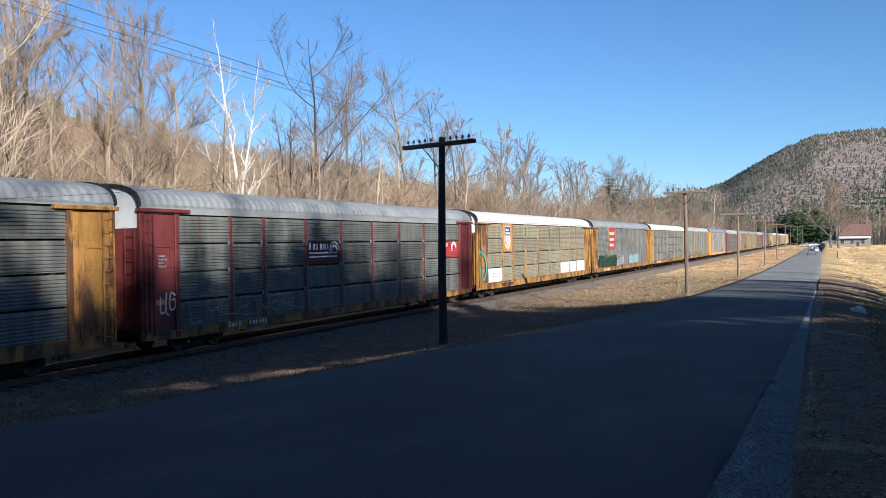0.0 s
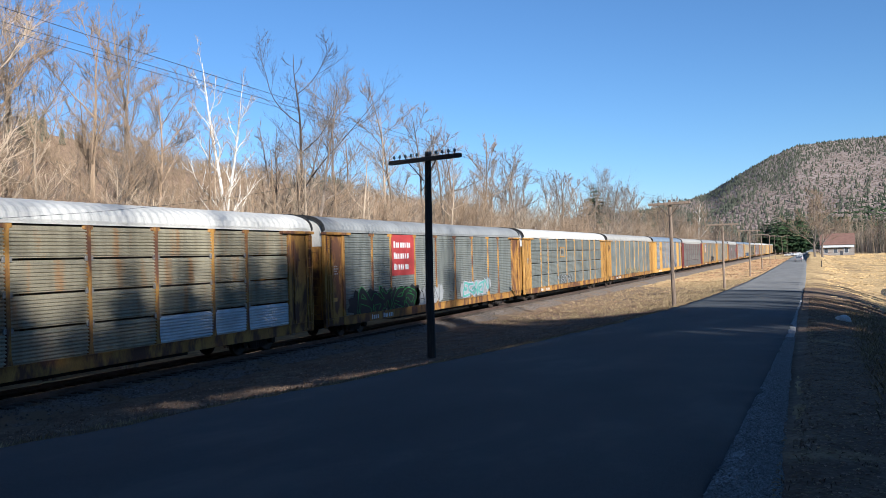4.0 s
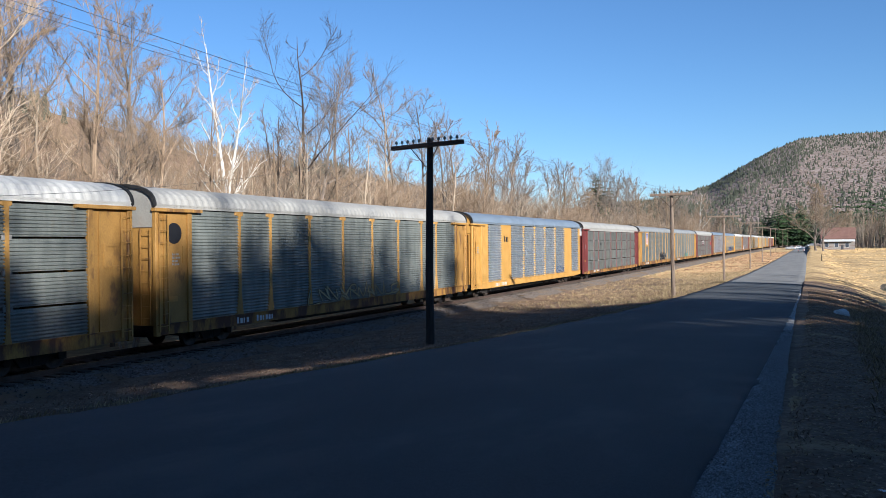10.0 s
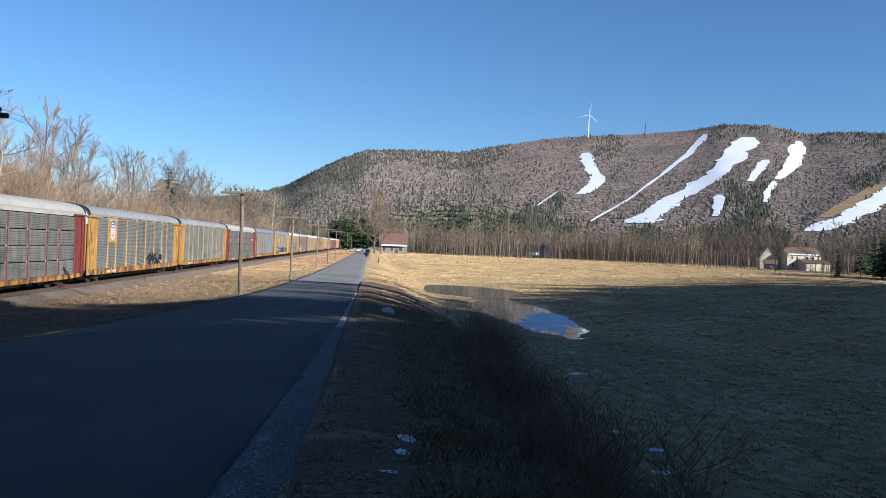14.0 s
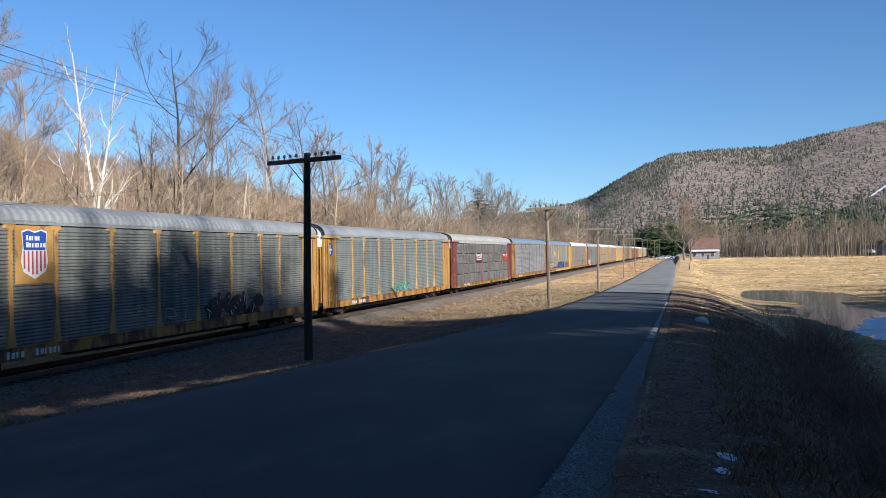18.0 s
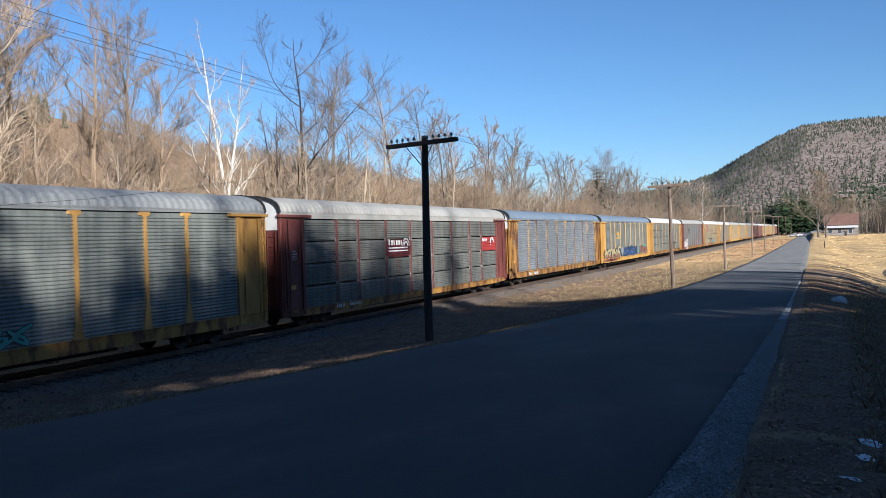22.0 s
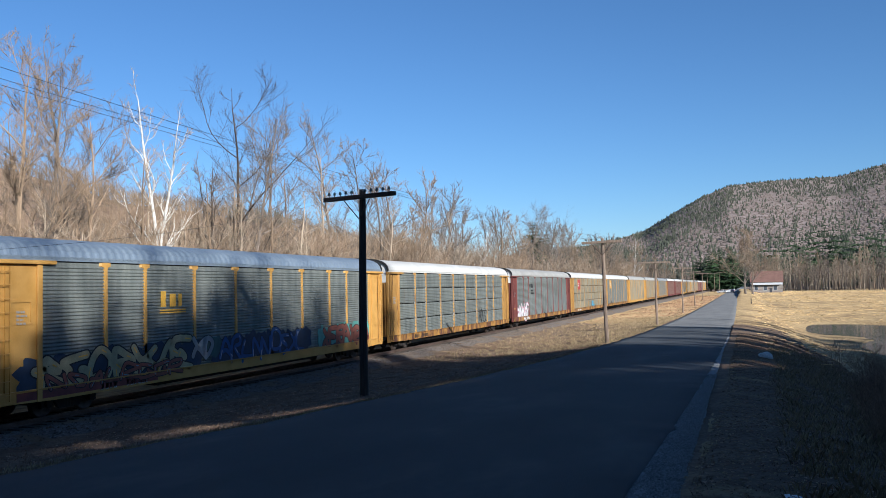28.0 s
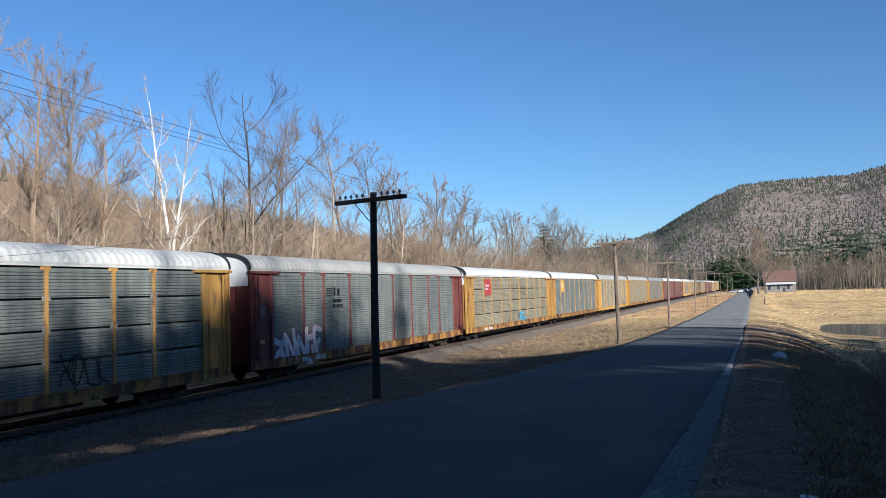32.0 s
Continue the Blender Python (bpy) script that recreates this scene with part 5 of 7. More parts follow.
for key, x, y, h, bark in NEAR_TREES:
    put_tree(key, x, y, h, BASE_H[key], bark, L_WHITE if bark is BARK_WHITE else (L_TAN if bark is BARK_TAN else L_GREY), rng.uniform(0, 6.28))
for i in range(230):                                  # the wood behind the first row
    y = -15 + 330 * ((i + rng.random()) / 230) ** 1.15
    x = -30 - rng.random() ** 1.3 * (26 + 16 * smooth01(60, 120, y))
    key = rng.choice(["light", "pole_tree", "slim", "slim2", "ash", "oak"])
    h = (6.5 + 5.0 * rng.random()) * (1.0 + 0.45 * smooth01(60, 140, y))
    bark = rng.choice([BARK_TAN, BARK_TAN, BARK_TAN, BARK_GREY, BARK_GREY, BARK_DARK])
    put_tree(key, x, y, h, BASE_H[key], bark, L_GREY if bark is BARK_GREY or bark is BARK_DARK else L_TAN, rng.uniform(0, 6.28))
for i in range(60):                                   # thin pale stems at the wood's edge
    y = 12 + 95 * ((i + rng.random()) / 90)
    x = -27.8 - rng.random() * 7
    key = rng.choice(["slim", "slim2", "pole_tree"])
    put_tree(key, x, y, 7.0 + 4.5 * rng.random(), BASE_H[key], rng.choice([BARK_TAN, BARK_TAN, BARK_PALE]), "thin pale leafless sapling at the edge of the wood", rng.uniform(0, 6.28), "saplings behind the railway", name="sapling", squeeze=1.3)
for i in range(190):                                  # undergrowth
    y = 0 + 250 * ((i + rng.random()) / 190) ** 1.35
    x = -27.5 - rng.random() * 16
    key = rng.choice(["brush", "brush2"])
    t = put_tree(key, x, y, 6.5 + 4.5 * rng.random(), BASE_H[key], rng.choice([BARK_TAN, BARK_TAN, BARK_PALE]), "tangle of leafless tan saplings beside the railway", rng.uniform(0, 6.28), "saplings behind the railway", squeeze=1.1, name="sapling")

# ---- conifers ----
def grow_conifer(seed, height, width=0.22, whorls=18, per=9, bare=0.08):
    """Trunk, and a crown of drooping ragged boughs."""
    rng = random.Random(seed)
    trunk, crown = Segs(), Geo()
    trunk.limb([Vector((0, 0, -0.3)), Vector((0, 0, height * 0.5)), Vector((0, 0, height * 0.98))], [height * 0.012, height * 0.008, 0.02], 6)
    for w in range(whorls):
        t = bare + (0.98 - bare) * w / (whorls - 1)
        ln0 = height * width * (1 - t) ** 0.8 * (0.75 + 0.25 * math.sin(w * 2.1)) + 0.15
        for b in range(per):
            a = 6.283 * (b + rng.random() * 0.7) / per + w * 0.7
            ln = ln0 * rng.uniform(0.6, 1.1)
            z = height * t + rng.uniform(-0.25, 0.25)
            c, s = math.cos(a), math.sin(a)
            wd = ln * rng.uniform(0.18, 0.30)
            pts = [(0, 0, z + 0.1 * ln), (c * ln * 0.45 - s * wd, s * ln * 0.45 + c * wd, z - 0.03 * ln), (c * ln, s * ln, z - 0.22 * ln + rng.uniform(-0.1, 0.15) * ln),
                   (c * ln * 0.45 + s * wd, s * ln * 0.45 - c * wd, z - 0.03 * ln), (c * ln * 0.55, s * ln * 0.55, z + 0.12 * ln)]
            crown.add(pts, [(0, 1, 4), (0, 4, 3), (1, 2, 4), (4, 2, 3), (1, 0, 3), (1, 3, 2)])
    return trunk.mesh("trunk"), crown.mesh("crown")


PINES = {"p": grow_conifer(41, 20, 0.22, 24, 11), "q": grow_conifer(42, 20, 0.27, 16, 8, 0.15), "s": grow_conifer(43, 20, 0.17, 20, 8, 0.04), "far": grow_conifer(44, 20, 0.24, 12, 6, 0.1)}


def put_pine(key, x, y, h, label, group, turn=0.0, fat=1.0):
    t = thing("conifer", label, "tree", group)
    k = h / 20
    t.matrix_basis = Matrix.LocRotScale((x, y, ground_z(x, y)), Euler((0, 0, turn)), (k * fat, k * fat, k))
    place_mesh("trunk", PINES[key][0], BARK_GREY, t)
    place_mesh("crown", PINES[key][1], NEEDLE, t)
    return t


# the wooded bank behind the camera that shades the lane
rng = random.Random(77)
(px, py), (dx, dy) = SHADE_LINE
BANK_PINE, BANK_GROUP = "dark green conifer on a shaded bank", "conifers on the shaded bank"


def bank_spot(u, b):
    return px + dx * u + dy * b, py + dy * u - dx * b


def bank_top(u):
    """Height of the close-grown lower trees along the bank."""
    stops = [(-170, 9.0), (-70, 8.0), (-52, 3.4), (-45, 3.3), (-38, 4.6), (-34, 6.8), (-28, 9.4), (-22, 8.6), (-15, 7.4), (-9, 3.8), (-4, 4.0), (0, 5.5), (25, 9.0), (75, 10.5), (100, 9.0), (260, 9.0)]
    for (a, ha), (b, hb) in zip(stops, stops[1:]):
        if a <= u <= b:
            return ha + (hb - ha) * (u - a) / (b - a) + 1.3
    return 9.0


PINES["open"] = grow_conifer(45, 20, 0.25, 16, 10, 0.18)
for i in range(74):
    u = -165 + 4.9 * i + rng.uniform(-1.6, 1.6)
    open_ = smooth01(-56, -50, u) * smooth01(6, -1, u)      # the stretch whose gaps let the low sun through to the train
    h = (rng.uniform(9.5, 13.5) if i % 4 else rng.uniform(13.0, 16.5)) + 2.6 * smooth01(-1, 4, u) * smooth01(82, 72, u)
    h = h * (1 - open_) + bank_top(u) * rng.uniform(0.8, 1.1) * open_
    if open_ > 0.5 and i % 3 == 0 and u > -20:
        h += rng.uniform(5, 8)
    put_pine("open" if open_ > 0.5 else "pqs"[i % 3], *bank_spot(u, rng.uniform(0, 5)), h, BANK_PINE, BANK_GROUP, rng.uniform(0, 6), 1.15 - 0.35 * open_)
    if i % 2:
        put_pine("qps"[i % 3], *bank_spot(u + 2.4, rng.uniform(7, 13)), rng.uniform(6, 9) * (1 - 0.6 * open_), BANK_PINE, BANK_GROUP, rng.uniform(0, 6), 1.4)
for u, h, fat in ((-34.3, 17.0, 0.42), (-28.5, 16.5, 0.45), (-43.5, 13.0, 0.4), (-22.6, 12.5, 0.4), (-18.0, 12.0, 0.4), (-13.2, 14.0, 0.34), (-9.6, 12.5, 0.30), (-5.8, 15.0, 0.34), (-2.6, 14.0, 0.3), (1.4, 16.0, 0.36), (5.5, 17.0, 0.4), (10.0, 18.0, 0.4)):     # slender tall ones
    put_pine("s", *bank_spot(u, 1.5), h, "slender tall conifer on a shaded bank", BANK_GROUP, u, fat)
for i in range(72):                       # low bushy ones that close the gaps
    u = (-58 + 1.3 * i if i < 45 else 2.6 * (i - 44)) + rng.uniform(-0.5, 0.5)
    put_pine("open" if u < -14 else "pq"[i % 2], *bank_spot(u, rng.uniform(-2, 2)), bank_top(u) * rng.uniform(0.85, 1.12), "low bushy conifer on a shaded bank", BANK_GROUP, rng.uniform(0, 6), 2.3)
for i in range(60):
    u = -165 + 6.0 * i + rng.uniform(-2, 2)
    put_tree(rng.choice(["light", "light2"]), *bank_spot(u, rng.uniform(-5, -1)), rng.uniform(8, 12.5), 15, BARK_GREY, "leafless tree on a shaded bank", rng.uniform(0, 6), "leafless trees on the shaded bank", name="bank_tree")
for i in range(20):                       # twiggy trees in the gaps, which dapple the light on the train
    u = -58 + 2.6 * i + rng.uniform(-0.9, 0.9)
    put_tree(rng.choice(["light", "light2", "ash"]), *bank_spot(u, rng.uniform(-7, 3)), rng.uniform(7.5, 11), 15, BARK_GREY, "leafless tree on a shaded bank", rng.uniform(0, 6), "leafless trees on the shaded bank", name="bank_tree")

# unseen tall pines added close behind the camera, sunny side, to block skylight
rng = random.Random(78)
for i in range(60):
    x = rng.uniform(-14, 40)
    y = -0.75 * x - 6.5 - 26 * rng.random() if x > 0 else -9 - 30 * rng.random()
    put_pine("pqs"[i % 3], x, y, rng.uniform(20, 28), "unseen dark green pine added to block sky light", "pines on the near bank", rng.uniform(0, 6), 1.25)

# ---- the mountain with its pistes ----
RIDGE = [(-16, 2.3), (-10, 2.8), (-7.6, 3.3), (-6.2, 3.7), (-4.0, 4.95), (-2.5, 5.75), (-0.7, 6.45), (2, 6.6), (6, 6.6), (8.3, 7.1), (11.8, 7.7), (14.6, 7.95), (17.7, 8.1), (21.5, 8.4), (23.3, 8.75), (26.3, 8.65), (28.4, 8.1), (30.9, 8.15), (33.9, 8.0), (35.8, 7.4), (37.6, 6.7), (42, 5.6), (50, 4.6), (62, 4.0)]
R_FOOT, R_TOP, EYE_Z = 560.0, 2500.0, 4.1


def ridge_el(az):
    for (a, ea), (b, eb) in zip(RIDGE, RIDGE[1:]):
        if a <= az <= b:
            return ea + (eb - ea) * (az - a) / (b - a)
    return RIDGE[0][1] if az < RIDGE[0][0] else RIDGE[-1][1]


def on_mountain(az, share, lift=0.0):
    """A place on the mountain: its bearing, and its share of the way up as the eye sees it."""
    r = R_FOOT + (R_TOP - R_FOOT) * share ** 1.35
    el = ridge_el(az) * share + 0.16 * noise.noise((az * 0.35, share * 3.0, 1)) * math.sin(math.pi * min(1, share)) + 0.0
    return (r * math.sin(radians(az)), r * math.cos(radians(az)), EYE_Z + r * math.tan(radians(el)) - 4.6 * (1 - share) + lift)


g = Geo()
naz, nr = 300, 70
for j in range(nr + 2):
    for i in range(naz + 1):
        az = -16 + 78 * i / naz
        if j <= nr:
            g.v.append(on_mountain(az, j / nr, 0))
        else:
            x, y, z = on_mountain(az, 1.0)
            g.v.append((x * 1.35, y * 1.35, z * 0.55))
g.f = [(j * (naz + 1) + i, j * (naz + 1) + i + 1, (j + 1) * (naz + 1) + i + 1, (j + 1) * (naz + 1) + i) for j in range(nr + 1) for i in range(naz)]
tagged(part("mountain", g, HILL, smooth=True), "broad wooded mountain with brown leafless slopes", "mountain", kind="structure")

# pistes: middle lines of (bearing, share of the height seen, half width in degrees)
PISTES = [
    ("snow", [(14.5, 0.86, 0.50), (14.7, 0.75, 0.42), (15.5, 0.64, 0.48), (14.9, 0.56, 0.52), (14.1, 0.50, 0.35)]),
    ("snow", [(22.3, 0.95, 0.32), (21.4, 0.83, 0.26), (20.2, 0.72, 0.18), (19.6, 0.66, 0.13), (17.6, 0.48, 0.13), (15.9, 0.36, 0.13), (14.8, 0.28, 0.08)]),
    ("snow", [(12.6, 0.53, 0.12), (11.9, 0.47, 0.10), (11.2, 0.41, 0.07)]),
    ("snow", [(25.0, 0.91, 0.85), (24.3, 0.78, 0.75), (23.2, 0.65, 0.72), (21.7, 0.54, 0.75), (20.2, 0.45, 0.75), (19.2, 0.36, 0.85), (18.1, 0.27, 0.95)]),
    ("snow", [(26.1, 0.75, 0.36), (25.7, 0.67, 0.32), (25.2, 0.58, 0.18)]),
    ("snow", [(28.1, 0.93, 0.42), (27.9, 0.80, 0.46), (27.5, 0.70, 0.40), (26.8, 0.61, 0.22)]),
    ("snow", [(26.7, 0.60, 0.20), (26.3, 0.51, 0.22), (26.2, 0.44, 0.16)]),
    ("snow", [(23.4, 0.48, 0.38), (23.3, 0.40, 0.34), (23.1, 0.32, 0.20)]),
    ("snow", [(35.6, 0.72, 0.20), (34.6, 0.68, 1.1), (33.9, 0.60, 0.85), (32.9, 0.50, 0.75), (31.5, 0.40, 0.7), (30.3, 0.31, 0.85), (28.8, 0.25, 0.7)]),
    ("grass", [(33.2, 0.62, 0.45), (31.9, 0.53, 0.55), (30.6, 0.43, 0.55), (29.6, 0.35, 0.40)]),
]


def near_piste(az, share):
    for _, line in PISTES:
        for (a0, s0, w0), (a1, s1, w1) in zip(line, line[1:]):
            if min(s0, s1) - 0.02 <= share <= max(s0, s1) + 0.02:
                u = (share - s0) / (s1 - s0) if s1 != s0 else 0
                if abs(az - (a0 + (a1 - a0) * u)) < (w0 + (w1 - w0) * u) * 0.80 + 0.02 + 0.10 * noise.noise((az * 3, share * 40, 7)):
                    return True
    return False


for k, (what, line) in enumerate(PISTES):
    g = Geo()
    count = 0
    for (a0, s0, w0), (a1, s1, w1) in zip(line, line[1:]):
        for q in range(10):
            u = q / 10
            a, s, w = a0 + (a1 - a0) * u, s0 + (s1 - s0) * u, w0 + (w1 - w0) * u
            end = 0.45 + 0.55 * min(1, count / 3)
            wl = w * end * (1 + 0.6 * noise.noise((s * 18, k, 1)) + 0.4 * noise.noise((s * 90, k, 2)))
            wr = w * end * (1 + 0.6 * noise.noise((s * 18, k, 5)) + 0.4 * noise.noise((s * 90, k, 6)))
            for e in (-wl, -wl * 0.33, wr * 0.33, wr):
                g.v.append(on_mountain(a + e, s, 1.2 if what == "snow" else 0.7))
            count += 1
    g.f = [(j * 4 + i, (j + 1) * 4 + i, (j + 1) * 4 + i + 1, j * 4 + i + 1) for j in range(count - 1) for i in range(3)]
    ob = part("ski_slope", g, SNOW if what == "snow" else STRAW_HILL, smooth=True)
    tagged(ob, "white groomed snow piste cut through woods" if what == "snow" else "bare tan grass strip beside a piste", "ski slope", "pistes on the mountain", "structure")

# woods on the slopes
rng = random.Random(5)
bare, green = Geo(), Geo()


def spindle(g, x, y, z, r, h, rng):
    n = 5
    a0 = rng.uniform(0, 6)
    mid = rng.uniform(0.50, 0.72)
    ring = [(x + r * rng.uniform(0.7, 1.2) * math.cos(a0 + 6.283 * i / n), y + r * rng.uniform(0.7, 1.2) * math.sin(a0 + 6.283 * i / n), z + h * (mid + rng.uniform(-0.12, 0.12))) for i in range(n)]
    g.add(ring + [(x, y, z), (x + rng.uniform(-0.3, 0.3) * r, y, z + h)], [(i, (i + 1) % n, n + 1) for i in range(n)] + [((i + 1) % n, i, n) for i in range(n)])


def spire(g, x, y, z, r, h, rng):
    for lo, hi, k in ((0.08, 0.62, 1.0), (0.42, 1.0, 0.62)):
        n = 5
        a0 = rng.uniform(0, 6)
        ring = [(x + r * k * rng.uniform(0.75, 1.2) * math.cos(a0 + 6.283 * i / n), y + r * k * rng.uniform(0.75, 1.2) * math.sin(a0 + 6.283 * i / n), z + h * (lo + rng.uniform(-0.05, 0.05))) for i in range(n)]
        g.add(ring + [(x, y, z + h * hi)], [(i, (i + 1) % n, n) for i in range(n)] + [tuple(range(n - 1, -1, -1))])


for i in range(52000):
    az = rng.uniform(-12, 46)
    share = rng.random() ** 0.9 * 1.0
    if near_piste(az, share):
        continue
    x, y, z = on_mountain(az, share, -0.5)
    dark = noise.noise((az * 0.22, share * 2.4, 11)) + 0.5 * noise.noise((az * 0.9, share * 7, 12))
    top = smooth01(0.80, 1.0, share) * (0.9 if (az < 7 or az > 23) else 0.35) + 0.42 * smooth01(0.35, 0.85, share) * smooth01(10, 0, az)
    if rng.random() < smooth01(0.10, 0.72, dark + top) or rng.random() < 0.035 + 0.14 * smooth01(14, 4, az) * smooth01(0.1, 0.5, share) or (share < 0.24 and az > 0 and dark > -0.05 and rng.random() < 0.6):
        h = rng.uniform(5, 8.5)
        spire(green, x, y, z, h * 0.29, h, rng)
    else:
        h = rng.uniform(3.0, 5.4)
        spindle(bare, x, y, z - 0.50 * h, h * rng.uniform(0.55, 0.85), h, rng)
tagged(part("mountain_woods", bare, WOODS_GREY, smooth=True), "leafless grey-brown woods covering the mountain", "woods", kind="stuff")
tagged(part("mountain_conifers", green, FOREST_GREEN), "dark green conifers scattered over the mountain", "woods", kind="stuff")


def twig_fan(g, x, y, z, h, rng):
    """A small leafless tree: a stem and a fan of slivers."""
    g.add([(x - 0.07, y, z), (x + 0.07, y, z), (x + rng.uniform(-0.05, 0.05) * h, y, z + h)], [(0, 1, 2)])
    for _ in range(9):
        u, a = rng.uniform(0.15, 0.7) * h, rng.uniform(0, 6.283)
        r, t = rng.uniform(0.12, 0.38) * h, rng.uniform(0.25, 0.5) * h
        w = rng.uniform(0.05, 0.11)
        g.add([(x, y - w * 0.5, z + u - w), (x, y + w * 0.5, z + u + w), (x + r * math.cos(a), y + r * math.sin(a), z + u + t)], [(0, 1, 2)])


# the low ridge behind the railway
tagged(part("ridge_floor", sheet(spaced([(-345, 12), (-120, 6), (-44, 6)]), spaced([(-140, 20), (780, 20)]), lambda x, y: ground_z(x, y) + 0.35 * smooth01(-43, -52, x) - 0.2 * smooth01(-52, -43, x)), RIDGE_FLOOR, smooth=True),
       "brown leaf-strewn floor of the wooded ridge", "ground", kind="structure")
ridge_bare, ridge_green = Geo(), Geo()
for i in range(16000):
    x = -58 - 268 * rng.random() ** 1.3
    y = rng.uniform(-60, 760)
    h = rng.uniform(6, 11)
    if noise.noise((x * 0.015, y * 0.012, 21)) + rng.uniform(-0.15, 0.15) > 0.56:
        spire(ridge_green, x, y, ground_z(x, y) - 0.3, h * 0.20, h * 1.0, rng)
    else:
        twig_fan(ridge_bare, x, y, ground_z(x, y) - 0.3, h, rng)
tagged(part("ridge_woods", ridge_bare, WOODS_TAN), "sunlit tan leafless woods on a low ridge", "woods", kind="stuff")
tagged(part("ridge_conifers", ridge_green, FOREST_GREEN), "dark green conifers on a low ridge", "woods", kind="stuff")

# wind turbine on the crest
tx, ty, tz = on_mountain(14.6, 0.99)
turbine = thing("wind_turbine", "white three-bladed wind turbine on the mountain crest", "wind turbine", m=pose(tx, ty, tz, 0, 0, -14.6))
part("tower", Geo().tube([(0, 0, -10), (0, 0, 30), (0, 0, 66)], [2.4, 2.0, 1.4], 12), WHITE, turbine)
part("nacelle", Geo().bevel_box(-1.6, 1.6, -4.5, 4.5, 65, 69, 0.5), WHITE, turbine)
hub = part("hub", Geo().tube([(0, -4.4, 67), (0, -6.0, 67), (0, -7.0, 67)], [1.6, 1.5, 0.3], 10), WHITE, turbine)
for a in (12, 132, 252):
    s, c = math.sin(radians(a)), math.cos(radians(a))
    blade = Geo()
    rows = []
    for q, w in ((1.0, 0.9), (5, 1.7), (16, 1.2), (36, 0.35)):
        cx, cz = s * q, 67 + c * q
        rows.append([(cx - c * w, -5.6, cz + s * w), (cx, -5.2, cz), (cx + c * w * 0.5, -5.6, cz - s * w * 0.5), (cx, -5.9, cz)])
    part("blade", blade.loft(rows), WHITE, hub)
mx, my, mz = on_mountain(18.4, 0.99)
mast = thing("lattice_mast", "thin grey lattice mast on the mountain crest", "mast", m=pose(mx, my, mz))
for a in range(3):
    c, s = math.cos(a * 2.094), math.sin(a * 2.094)
    part("leg", Geo().tube([(2.5 * c, 2.5 * s, -5), (0.4 * c, 0.4 * s, 34)], 0.35, 4), POLE_DARK, mast)
for q in range(6):
    z = 2 + q * 5.5
    r = 2.3 - 0.055 * z
    part("brace", Geo().tube([(r, 0, z), (-r * 0.5, r * 0.87, z + 2), (-r * 0.5, -r * 0.87, z), (r, 0, z + 2)], 0.25, 4), POLE_DARK, mast)

# ---- edge of the meadow ----
rng = random.Random(8)
EDGE_LABEL = "leafless grey tree at the far meadow edge"
for i in range(250):
    az = 1.2 + 40.5 * (i + rng.random()) / 250
    d = (445 + 35 * rng.random() + 30 * math.sin(az * 0.5)) * (1 - 0.18 * smooth01(24, 34, az))
    if abs(az - 12) < 0.5 and d < 480 or 25.3 < az < 30.4 and d < 440:
        d += 70
    key = rng.choice(["far", "far2"])
    bark = rng.choice([BARK_GREY, BARK_GREY, BARK_TAN, BARK_TAN, BARK_PALE])
    put_tree(key, d * math.sin(radians(az)), d * math.cos(radians(az)), rng.uniform(14, 22), 16, bark, EDGE_LABEL, rng.uniform(0, 6), "trees at the meadow edge", name="meadow_edge_tree")
fill = Geo()
for i in range(3200):
    az = rng.uniform(0.8, 43)
    d = (470 + 110 * rng.random()) * (1 - 0.18 * smooth01(24, 34, az))
    x, y = d * math.sin(radians(az)), d * math.cos(radians(az))
    h = rng.uniform(7, 18)
    fill.tube([(x, y, -0.6), (x + rng.uniform(-0.6, 0.6), y, h * 0.55), (x + rng.uniform(-1, 1), y, h)], [0.16, 0.12, 0.02], 3, False)
    for _ in range(3):
        u = rng.uniform(0.35, 0.85)
        a = rng.uniform(0, 6.28)
        ln = h * rng.uniform(0.12, 0.28)
        fill.tube([(x, y, h * u), (x + ln * math.cos(a), y + ln * math.sin(a), h * u + ln * 0.9)], [0.07, 0.02], 3, False)
tagged(part("edge_thicket", fill, BARK_PALE), "dense grey leafless saplings behind the meadow", "thicket", kind="stuff")
